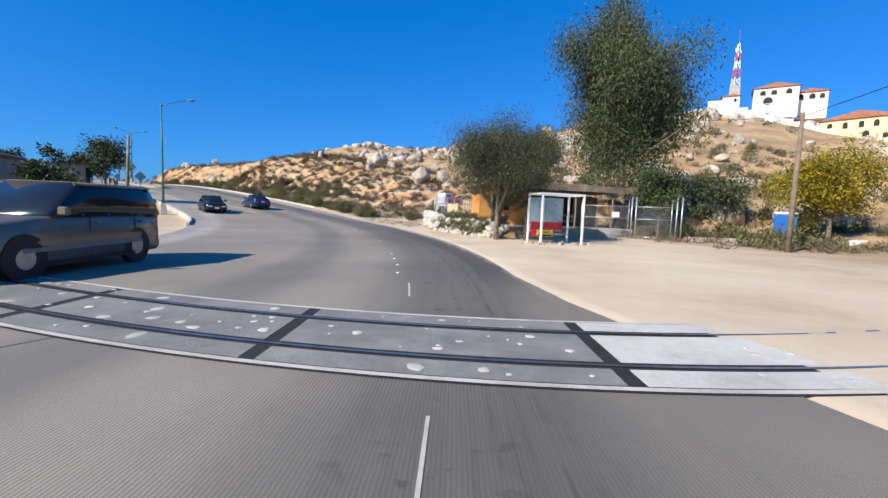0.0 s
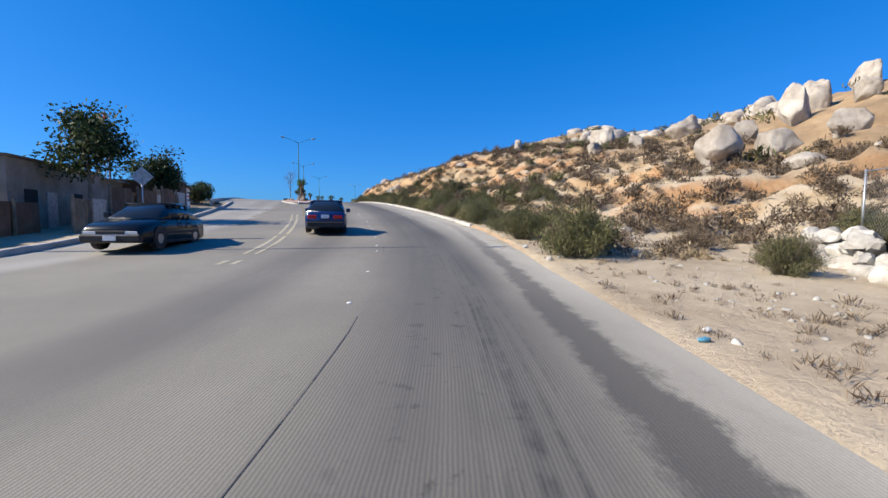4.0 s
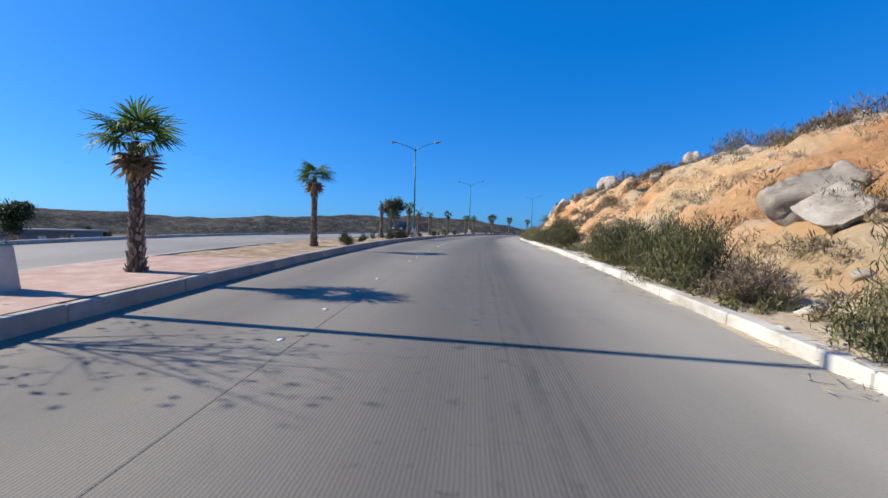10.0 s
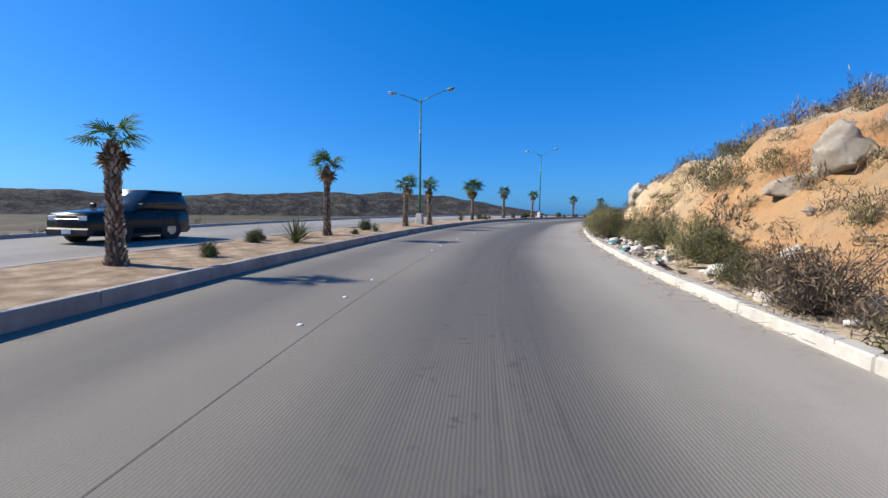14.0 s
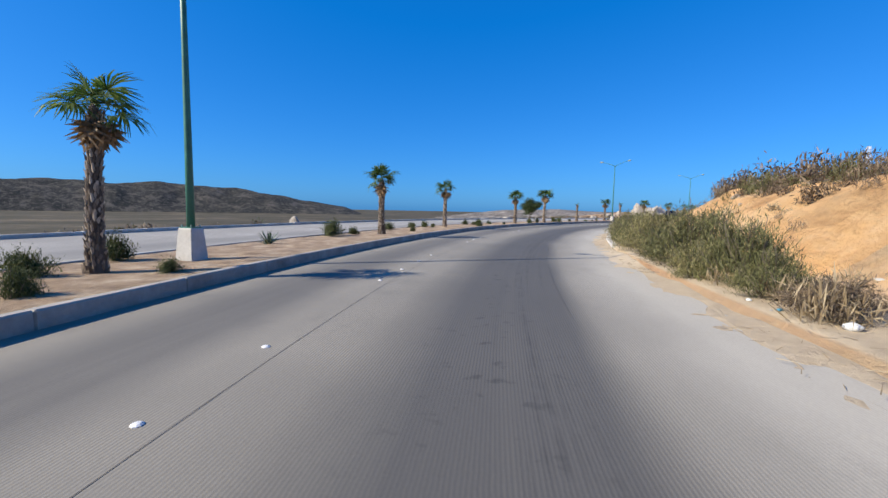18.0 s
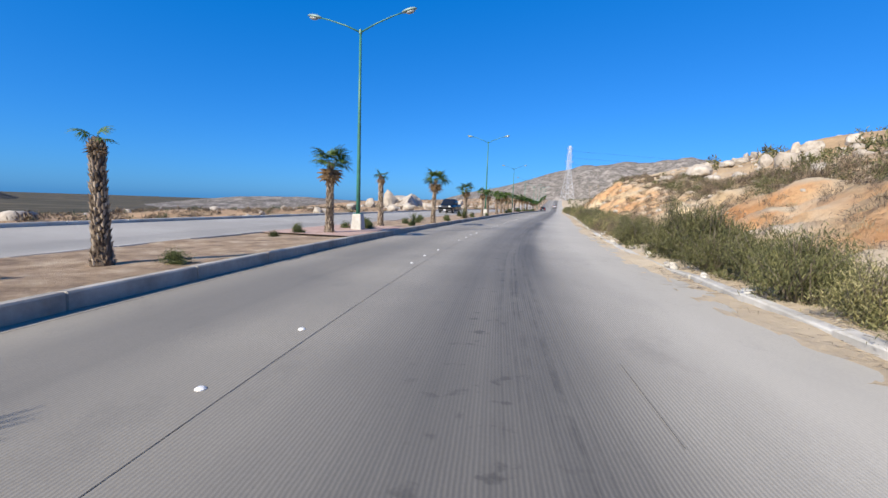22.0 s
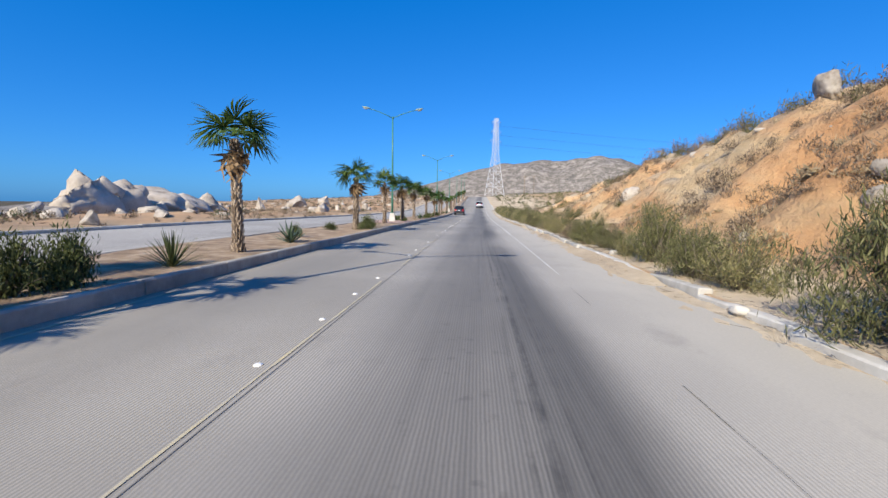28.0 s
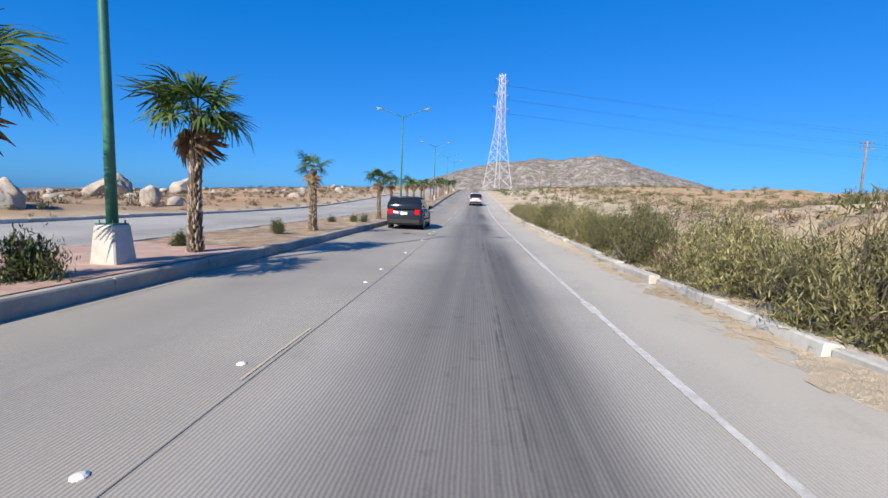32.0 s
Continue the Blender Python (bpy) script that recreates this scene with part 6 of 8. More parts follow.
def words(text, size, m, mat, parent=None, wide=1.0, name="lettering"):
    cu = bpy.data.curves.new(name, "FONT")
    cu.body, cu.size, cu.extrude, cu.align_x = text, size, 0.002, "CENTER"
    tmp = bpy.data.objects.new(name, cu)
    scene.collection.objects.link(tmp)
    bpy.context.view_layer.update()
    me = bpy.data.meshes.new_from_object(tmp.evaluated_get(bpy.context.evaluated_depsgraph_get()))
    bpy.data.objects.remove(tmp)
    me.materials.clear()
    return link(name, me, mat, parent, m @ Matrix.Diagonal((wide, 1, 1, 1)))


words("POLARIZADO", 0.4, pose(1.4, 1.145, 0.68, 90), M["ink"], banner, 0.98)
words("DE VIDRIOS", 0.2, pose(1.25, 1.115, 0.45, 90), M["ink"], strip, 0.95)
part("text_bar", boxed(0.7, 1.8, 1.112, 1.12, 0.31, 0.4), M["ink"], strip)
for k in range(14):
    s, u = 27.2 + RNG.uniform(-0.5, 1.6), 5.6 + RNG.uniform(0, 4.2)
    boulder(s, u, RNG.uniform(0.12, 0.28), 0.7, h=0.0, label="loose pale stone at the roadside", group="loose stones")

# ---- gates and fences ----
M["chain_link"] = plain("chain_link_wire", (0.4, 0.41, 0.41), 0.5, 0.6)


def link_wire(w, h, step=0.16, r=0.005):
    """Crossing wires of a chain-link panel in the xz plane."""
    q = []
    n = int((w + h) / step)
    for k in range(n):
        c = k * step
        for sgn in (1, -1):
            x0, x1 = max(0.0, c - h), min(w, c)
            if x1 <= x0:
                continue
            z0, z1 = c - x0, c - x1
            a, b = ((x0, z0), (x1, z1)) if sgn == 1 else ((w - x0, z0), (w - x1, z1))
            q.append(((a[0] - r, 0, a[1]), (a[0] + r, 0, a[1]), (b[0] + r, 0, b[1]), (b[0] - r, 0, b[1])))
    return quads("wire_mesh", np.array(q))


def gate_leaf(name, s, u, w, turn, label):
    top = tagged(new(name), label, "gate", "yard gates")
    top.matrix_basis = hpose(s, u, 0.02, turn) @ Matrix.Diagonal((1, 1, 1.25, 1))
    for x in (0, w):
        part("frame_post", tubed([(x, 0, -0.1), (x, 0, 2.2)], 0.03, 8), M["galv"], top, "", None, True)
    for z in (0.12, 1.15, 1.85):
        part("frame_rail", tubed([(0, 0, z), (w, 0, z)], 0.025, 8), M["galv"], top, "", None, True)
    link("wire_mesh", link_wire(w, 1.75), M["chain_link"], top, pose(0, 0, 0.12))
    return top


gate_leaf("yard_gate", 36.4, 15.1, 3.15, -36, "galvanised chain-link gate leaf with a small white notice")
part("notice", boxed(2.0, 2.5, -0.05, -0.03, 1.2, 1.5), M["white_paint"], scene.objects["yard_gate"], "small white notice")
gate_leaf("yard_gate", 33.75, 17.7, 2.3, -35, "galvanised chain-link gate leaf")
for s, u in ((36.5, 15.0), (33.95, 17.45), (33.75, 17.65), (32.0, 19.6), (31.8, 19.85)):
    t = part("gate_post", tubed([(0, 0, -0.2), (0, 0, 3.0)], 0.05, 8), M["galv"], None, "", hpose(s, u, 0.02), True)
    tagged(t, "galvanised steel gate post", "post", "gate posts")

fence = tagged(new("chain_link_fence"), "galvanised chain-link fence above the stone wall", "fence")
FL = [(40.2, 5.9), (42.2, 6.1), (44.6, 6.8), (47, 7.6), (49.4, 8.4), (52, 9.3), (55, 10.6), (58, 12.0)]
for k, (s, u) in enumerate(FL):
    z = 0.7 + 0.012 * (s - 40)
    part("post", tubed([tuple(at(s, u, z - 0.5)), tuple(at(s, u, z + 1.75))], 0.03, 7), M["galv"], fence, "", None, True)
    if k:
        s0, u0 = FL[k - 1]
        z0 = 0.7 + 0.012 * (s0 - 40)
        part("top_rail", tubed([tuple(at(s0, u0, z0 + 1.7)), tuple(at(s, u, z + 1.7))], 0.02, 6), M["galv"], fence, "", None, True)
        a, c = at(s0, u0, z0), at(s, u, z)
        dd = c - a
        link("wire_mesh", link_wire(float(np.hypot(dd[0], dd[1])), 1.7), M["chain_link"], fence, pose(*a, 0, 0, math.degrees(math.atan2(dd[1], dd[0]))))

# stone retaining wall, stone by stone
wall = tagged(new("stone_wall"), "low retaining wall of rough pale stones", "wall", kind="structure")
STONES = [crag_mesh(60 + k, M["stone"], 2) for k in range(6)]
wl = lambda s: np.interp(s, [31, 33, 36, 40, 43, 46, 52, 58, 62], [6.0, 5.4, 4.8, 4.5, 5.2, 6.2, 8.6, 11.0, 12.4])
for s in np.arange(31.5, 60, 0.52):
    for row in range(4):
        sz = RNG.uniform(0.21, 0.31) * (1.4 if RNG.random() < 0.3 else 1)
        link("stone", STONES[int(RNG.integers(6))], None, wall, put(s + RNG.normal() * 0.2, wl(s) + 0.14 * row + RNG.normal() * 0.12, 0.1 + 0.24 * row + RNG.normal() * 0.05, RNG.uniform(0, 360)) @ Matrix.Diagonal((sz, sz, sz * 0.8, 1)))
for s in np.arange(33, 59, 1.1):
    shrub("bush", s, wl(s) + 1.25 + RNG.random() * 0.5, RNG.uniform(0.8, 1.4), 0.7, 0.7)
    if s < 40:
        shrub("bush", s, wl(s) + 0.1, RNG.uniform(0.8, 1.3), 0.8, 0.25)

for s, u, r, kind in ((59.6, 4.3, 2.1, "bush"), (61.2, 5.2, 1.6, "bush"), (61, 8.7, 1.3, "dry"), (55.6, 8.0, 1.2, "bush"), (58, 10, 1.2, "dry"), (63.5, 5.0, 1.4, "dry"), (66, 5.2, 1.5, "bush")):
    shrub(kind, s, u, r, 0.85)

pickets = tagged(new("picket_fence"), "grey weathered picket fence behind the chain-link", "fence")
for k in range(30):
    f = k / 29
    s, u = 51.5 - 5.5 * f, 10.6 + 2.6 * f
    part("picket", boxed(-0.05, 0.05, -0.012, 0.012, -0.6, 1.15 + RNG.uniform(-0.1, 0.15)), M["wood_old"], pickets, "", put(s, u, 1.1, 30 + RNG.normal() * 3) @ pose(0, 0, 0, 0, RNG.normal() * 3, 0))
for z in (1.4, 1.95):
    part("rail", tubed([tuple(at(51.7, 10.55, z)), tuple(at(45.8, 13.25, z))], 0.03, 5), M["wood_old"], pickets)
M["pink_leaf"] = leafy("bougainvillea_bract", (0.16, 0.02, 0.07), (0.32, 0.05, 0.15), (0.45, 0.12, 0.26), 0.3)
tree("bougainvillea", "wine-red flowering climber on the picket fence", put(49.4, 9.6, 0.9), 61, 1.7, 0.7, 0.2, M["pink_leaf"], 2600, 0.07, limbs=8, base_r=0.03, lobes=14)
tarp = part("tarpaulin", boxed(-0.5, 0.5, -0.03, 0.03, 0, 0.8, 0.02), plain("blue_tarp", (0.13, 0.16, 0.42), 0.6, 0, 0.2, 4), None, "", put(49.9, 8.95, 0.95, 30))
tagged(tarp, "faded blue tarpaulin hanging on the fence", "tarpaulin")

M["bank_earth"] = stony("orange_bank_earth", (0.3, 0.17, 0.08), (0.46, 0.3, 0.16), (0.58, 0.43, 0.27), 3.0, 0.9, 0.95, "pos", 0, 0.1)
cut = sheet("earth_bank", np.arange(31.0, 37.01, 0.12), np.linspace(6.0, 15.0, 60), lambda s, u: -0.06 + (0.62 + 0.1 * fbm(s, u * 0.8, 3, 71)) * np.clip((s - 32.2 - 0.35 * fbm(u * 0.9, s * 0.3, 3, 73) - 0.12 * (u - 6)) / 0.7, 0, 1) + 0.12 * fbm(s * 2.1, u * 2.1, 3, 75), M["bank_earth"])
tagged(cut, "cut bank of orange earth below the porch", "bank", kind="structure")

# low wall, pole, cabin, yuccas beyond the gate
lw = tagged(new("low_wall"), "low pale concrete wall at the edge of the dirt lot", "wall", kind="structure")
part("wall_segment", boxed(0, 6.5, -0.12, 0.12, -0.3, 0.35, 0.02), M["kerb"], lw, "", hpose(31.6, 20.1, 0, -8))
part("wall_segment", boxed(0, 6.5, -0.12, 0.12, -0.3, 0.4, 0.02), M["kerb"], lw, "", hpose(30.6, 26.7, 0, -6))
part("wall_segment", boxed(0, 7, -0.12, 0.12, -0.3, 0.5, 0.02), M["white_paint"], lw, "", hpose(29.7, 33.3, 0, -6))


def utility_pole(m, height, cross=True, label="weathered wooden utility pole", lean=0.0):
    top = tagged(new("utility_pole"), label, "pole", "utility poles")
    top.matrix_basis = m
    part("pole", tubed([(0, 0, -0.3), (lean * 0.5, 0, height * 0.5), (lean, 0, height)], [0.15, 0.13, 0.1], 10), M["wood_old"], top, "", None, True)
    if cross:
        for z in (height - 0.35, height - 1.0):
            arm = part("crossarm", boxed(-1.0, 1.0, -0.06, 0.06, z - 0.06, z + 0.06), M["wood_old"], top)
            for x in (-0.9, -0.35, 0.35, 0.9):
                part("insulator", tubed([(x, 0, z + 0.06), (x, 0, z + 0.12), (x, 0, z + 0.2)], [0.03, 0.05, 0.03], 7), M["rubber"], arm)
    return top


utility_pole(hpose(24.8, 20.2, 0), 7.4, False)
utility_pole(hpose(45.8, 25.2, 0.6), 9.5, False, "bare timber pole behind the plywood house")
utility_pole(hpose(66.5, -15.7, -0.2, 20), 6.4, False, "weathered wooden pole beside the block wall", 0.3)
utility_pole(hpose(142.7, -32.9, -0.6, 20), 9.8)
bm = bmesh.new()
for a, c in ((at(24.8, 20.2, 7.2), at(80, 100, 30)), (at(24.8, 20.2, 7.2), at(-40, 12, 12))):
    pts = [tuple(a + (c - a) * t - np.array((0, 0, 1.4 * math.sin(math.pi * t)))) for t in np.linspace(0, 1, 13)]
    tube(bm, pts, 0.02, 5)
tagged(part("power_cable", bm, M["rubber"]), "black power cable strung from the utility pole", "cable")
cabin = tagged(new("portable_toilet"), "blue portable toilet cabin with a faded print", "toilet cabin")
cabin.matrix_basis = hpose(32, 30.3, 0.1, 10)
part("body", boxed(-0.55, 0.55, -0.55, 0.55, 0, 2.1, 0.04), M["blue_plastic"], cabin)
part("roof", boxed(-0.6, 0.6, -0.6, 0.6, 2.1, 2.3, 0.08), M["white_plastic"], cabin)
part("door", boxed(-0.4, 0.4, -0.585, -0.553, 0.1, 1.95, 0.01), plain("cabin_print", (0.12, 0.45, 0.55), 0.5, 0, 0.35, 3), cabin, "faded turquoise door")
for k in range(5):
    top = rosette("yucca", "yucca", 33 + 0.6 * RNG.random(), 20.6 + 0.7 * k, RNG.uniform(0.9, 1.4), 80 + k, 0.1)
    tagged(top, "spiky green yucca beside the gate", "yucca", "yard yuccas")
tank = tagged(new("water_tank"), "white caged water tank on a stone pedestal behind the fence", "water tank")
tank.matrix_basis = hpose(51.2, 9.9, 1.0, 25)
part("pedestal", boxed(-0.7, 0.7, -0.6, 0.6, -0.5, 0.9, 0.05), M["stone"], tank)
part("tank", boxed(-0.58, 0.58, -0.48, 0.48, 0.95, 1.95, 0.08), plain("translucent_plastic", (0.5, 0.58, 0.66), 0.35), tank, "milky white plastic tank")
for k in range(7):
    x = -0.6 + 0.2 * k
    for y in (-0.5, 0.5):
        part("cage_bar", tubed([(x, y, 0.9), (x, y, 2.0)], 0.012, 5), M["galv"], tank)
for k in range(6):
    z = 0.95 + 0.2 * k
    for y in (-0.5, 0.5):
        part("cage_bar", tubed([(-0.6, y, z), (0.6, y, z)], 0.012, 5), M["galv"], tank)

# ---- yards on the left ----
M["block"] = stony("grey_block_wall", (0.16, 0.145, 0.125), (0.25, 0.23, 0.2), (0.33, 0.31, 0.27), 2.0, 0.4, 0.95, "obj")
M["rust"] = stony("rusty_sheet", (0.085, 0.05, 0.035), (0.15, 0.09, 0.06), (0.22, 0.14, 0.1), 2.5, 0.4, 0.85, "obj", 0.3)
M["tin"] = plain("dull_tin", (0.38, 0.4, 0.42), 0.5, 0.4, 0.2)
blockhouse = tagged(new("block_building"), "flat-roofed building of grey blocks behind the fences", "building")
blockhouse.matrix_basis = hpose(74, -18.4, -0.25, 6)
part("wall", boxed(-8.5, 0, 0, 9, 0, 3.5), M["block"], blockhouse)
part("roof", boxed(-8.6, 0.15, -0.15, 9.1, 3.5, 3.62), M["roof_felt"], blockhouse)
part("door", boxed(0.0, 0.05, 3.0, 3.9, 0, 2.05), M["tin"], blockhouse, "pale metal door")
for y in (1.2, 5.6):
    part("window", boxed(0.0, 0.04, y, y + 1.0, 1.2, 2.1), M["dark_in"], blockhouse)
annex2 = tagged(new("block_building"), "low pale building with a sloping tin roof among the yards", "building")
annex2.matrix_basis = hpose(84.6, -20.2, -0.25, 4)
part("wall", boxed(-6, 0, 0, 9, 0, 3.0), M["block"], annex2)
b = boxed(-6.4, 0.4, -0.4, 9.4, 3.0, 3.12)
for v in b.verts:
    v.co.z += (0 - v.co.x) * 0.2
part("roof", b, M["tin"], annex2, "sloping tin roof")
barn = tagged(new("barn"), "dark gabled shed with a tin roof behind the fences", "shed")
barn.matrix_basis = hpose(58, -24.5, -0.2, 10)
part("wall", boxed(-8, 0, 0, 8, 0, 2.6), M["rust"], barn)
b = bmesh.new()
vs = [b.verts.new(p) for p in ((-8.5, -0.5, 2.5), (0.5, -0.5, 2.5), (-4, -0.5, 4.1), (-8.5, 8.5, 2.5), (0.5, 8.5, 2.5), (-4, 8.5, 4.1))]
for f in ((0, 1, 2), (3, 5, 4), (1, 4, 5, 2), (0, 2, 5, 3), (0, 3, 4, 1)):
    b.faces.new([vs[i] for i in f])
part("roof", b, M["rust"], barn, "dark gabled roof")
fence2 = tagged(new("board_fence"), "patchwork fence of rusty sheets and boards along the yards", "fence")
s = 50.0
k = 0
while s < 96:
    w = RNG.uniform(1.4, 2.6)
    back = -17.6 if s < 74 else -15.9
    mt = M["tin"] if k % 4 == 1 else (M["wood_old"] if k % 3 == 0 else M["rust"])
    hh = RNG.uniform(1.4, 2.0) if s < 76 else RNG.uniform(1.5, 2.2)
    part("sheet", boxed(-0.03, 0.03, 0.02, w, -0.1, hh, 0.01), mt, fence2, "", put(s, back - 0.2 * RNG.random(), -0.2, RNG.normal() * 2))
    part("post", boxed(-0.05, 0.05, -0.05, 0.05, -0.2, hh + 0.15), M["wood_old"], fence2, "", put(s, back - 0.05, -0.2))
    s += w
    k += 1
sign = tagged(new("road_sign"), "road sign seen from its grey back on a thin post", "road sign")
sign.matrix_basis = hpose(78, -14.1, -0.2, 8)
part("post", tubed([(0, 0, -0.1), (0, 0, 2.6)], 0.035, 7), M["galv"], sign, "", None, True)
part("plate", boxed(-0.38, 0.38, 0.03, 0.05, -0.38, 0.38, 0.01), M["tin"], sign, "", pose(0, 0, 2.7, 0, 45, 0))
shed2 = tagged(new("small_shed"), "small flat-roofed shed with a white painted sign wall", "shed")
shed2.matrix_basis = hpose(108.3, -17.8, -0.5, 8)
part("wall", boxed(-4.5, 0, -6, 0, 0, 2.1), M["rust"], shed2, "dark brown wall")
part("wall", boxed(-4.5, 0, 0.0, 3.6, 0, 2.1), M["white_paint"], shed2, "white painted wall")
part("roof", boxed(-4.8, 0.3, -6.2, 3.9, 2.1, 2.22), M["roof_felt"], shed2)
part("window", boxed(0.0, 0.04, 2.6, 3.4, 0.9, 1.8), M["dark_in"], shed2)
for z, w, mt in ((1.65, 1.7, M["ink"]), (1.3, 1.9, M["red_sign"]), (0.9, 1.6, M["ink"])):
    part("text_bar", boxed(0.002, 0.012, 1.3 - w / 2, 1.3 + w / 2, z - 0.09, z + 0.09), mt, shed2)
hut = tagged(new("earth_hut"), "low dark hut of earth and planks beyond the oncoming carriageway", "hut")
hut.matrix_basis = put(120, -19.4, -0.5, 4)
part("wall", boxed(-4, 0, 0, 8.6, 0, 1.9, 0.04), M["rust"], hut)
part("wall", boxed(0.0, 0.12, 0.4, 3.2, 0, 1.5, 0.03), M["wood_old"], hut, "patched board wall")
for k in range(9):
    part("roof_plank", boxed(-4.2, 0.5, 0.97 * k, 0.97 * k + 0.9, 1.9 + 0.05 * (k % 3), 1.98 + 0.05 * (k % 3)), M["wood_old"], hut, "", pose(0, 0, 0, 0, RNG.normal() * 1.2, 0))
for y in (2.2, 5.0, 8.2):
    part("post", tubed([(0.3, y, 0), (0.35, y, 2.1)], 0.06, 6), M["wood_old"], hut)
copy_thing(tank, put(116, -20.6, 0.85, 8))
tree("yard_tree", "dark creeper-covered bush against the hut", put(124.5, -18.7, -0.4), 19, 2.4, 1.3, 0.1, M["dark_leaf"], 5000, 0.16, limbs=10, base_r=0.06, lobes=30)
tree("yard_tree", "dark creeper-covered bush against the hut", put(119.5, -18.6, -0.4), 20, 2.1, 1.2, 0.1, M["dark_leaf"], 4500, 0.16, limbs=10, base_r=0.06, lobes=30)
mast = tagged(new("radio_mast"), "tall thin lattice radio mast behind the yards", "mast")
mast.matrix_basis = hpose(115.5, -26.1, -0.5) @ Matrix.Diagonal((0.8, 0.8, 0.72, 1))
for x, y in ((0.25, 0), (-0.15, 0.22), (-0.15, -0.22)):
    part("leg", tubed([(x, y, 0), (x * 0.6, y * 0.6, 12.5)], 0.03, 5), M["galv"], mast)
for k in range(16):
    z = 0.4 + k * 0.76
    part("brace", tubed([(0.25, 0, z), (-0.15, 0.22, z + 0.35), (-0.15, -0.22, z + 0.7)], 0.015, 4), M["galv"], mast)
part("antenna", tubed([(0, 0, 12.3), (0, 0, 13.2)], [0.2, 0.12], 8), M["red_sign"], mast, "red beacon")

# ---- castle houses and tower on the hill ----
M["cream"] = stony("cream_plaster", (0.62, 0.5, 0.26), (0.72, 0.6, 0.34), (0.78, 0.67, 0.42), 1, 0.1, 0.85, "obj")
M["tile_roof"] = stony("clay_roof", (0.2, 0.08, 0.05), (0.3, 0.13, 0.08), (0.38, 0.19, 0.12), 4, 0.3, 0.9, "obj")


def villa(name, label, m, w, d, h, mat, wins):
    top = tagged(new(name), label, "house", "hilltop houses")
    top.matrix_basis = m
    part("wall", boxed(-w / 2, w / 2, 0, d, -6, h, 0.05), mat, top)
    b = bmesh.new()
    vs = [b.verts.new(p) for p in ((-w / 2 - 0.5, -0.5, h), (w / 2 + 0.5, -0.5, h), (w / 2 + 0.5, d + 0.5, h), (-w / 2 - 0.5, d + 0.5, h), (0, -0.5, h + w * 0.13), (0, d + 0.5, h + w * 0.13))]
    for f in ((0, 1, 4), (2, 3, 5), (1, 2, 5, 4), (3, 0, 4, 5), (3, 2, 1, 0)):
        b.faces.new([vs[i] for i in f])
    part("roof", b, M["tile_roof"], top, "low clay-tiled roof")
    for x, z, ww, hh in wins:
        wn_ = part("window", boxed(x - ww / 2, x + ww / 2, -0.06, 0.02, z, z + hh, 0.02), M["dark_in"], top, "dark arched window")
        part("window_arch", tubed([(x, -0.07, z + hh), (x, 0.02, z + hh)], ww / 2, 12), M["dark_in"], wn_)
        part("window_sill", boxed(x - ww * 0.65, x + ww * 0.65, -0.16, 0.0, z - 0.12, z), M["white_paint"], wn_)
    return top


def bearing(t_s, az, el, dist):
    """A place seen from the start at a bearing (degrees left of +y), a height in degrees and a distance."""
    a = math.radians(az)
    return Vector((-math.sin(a) * dist, math.cos(a) * dist, 1.5 + math.tan(math.radians(el)) * dist))


small = Matrix.Diagonal((0.68, 0.68, 0.68, 1))
p = bearing(0, -40.0, 8.0, 102)
villa("villa", "cream plastered villa with arched windows on the hill", pose(*p, 0, 0, -48) @ small, 15, 9, 5.6, M["cream"], [(-5.5, 3.2, 1.0, 1.2), (-2.5, 3.2, 1.0, 1.2), (0.5, 3.2, 1.0, 1.2), (3.2, 3.2, 1.0, 1.2), (5.8, 3.2, 1.0, 1.2), (1.5, 0.2, 1.3, 1.6), (5.0, 0.3, 1.0, 0.8)])
p = bearing(0, -33.4, 12.5, 122)
villa("villa", "white villa with clay roofs and a terrace on the hilltop", pose(*p, 0, 0, -30) @ small, 12, 9, 4.2, M["white_paint"], [(-3.5, 1.8, 1.6, 0.9), (-0.5, 1.8, 1.6, 0.9), (-2, -0.8, 2.6, 0.8), (3.4, 1.8, 1.6, 0.9)])
p = bearing(0, -36.2, 12.2, 126)
villa("villa", "low white wing with arches beside the hilltop villa", pose(*p, 0, 0, -30) @ small, 9, 7, 2.6, M["white_paint"], [(-2.5, 0.3, 1.6, 1.0), (0.5, 0.3, 1.6, 1.0), (3, 0.3, 1.3, 1.0)])
p = bearing(0, -29.5, 12.6, 122)
villa("villa", "small white turret house beside the radio tower", pose(*p, 0, 0, -24) @ small, 5, 5, 2.4, M["white_paint"], [(1.2, 0.4, 0.9, 0.8)])
steps = tagged(new("white_wall"), "white stepped garden wall climbing the hill", "wall")
for k in range(13):
    f = k / 12
    a = bearing(0, -28.0 - f * 9.6, 12.6 - 3.7 * f, 104 - 3 * f)
    part("wall_step", boxed(-1.2, 1.2, -0.2, 0.2, -1.6, 0.7, 0.02), M["white_paint"], steps, "", pose(*a, 0, 0, -25 - 10 * f))
tower = tagged(new("radio_tower"), "red and white lattice radio tower on the hilltop", "tower")
tower.matrix_basis = pose(*bearing(0, -29.75, 14.3, 135)) @ Matrix.Diagonal((0.72, 0.72, 0.62, 1))
M["red_steel"] = plain("red_steel_paint", (0.5, 0.06, 0.05), 0.5)
M["white_steel"] = plain("white_steel_paint", (0.72, 0.73, 0.75), 0.5)
part("footing", boxed(-1.2, 1.2, -1.2, 1.2, -13, 0.1, 0.05), M["kerb"], tower, "concrete footing")
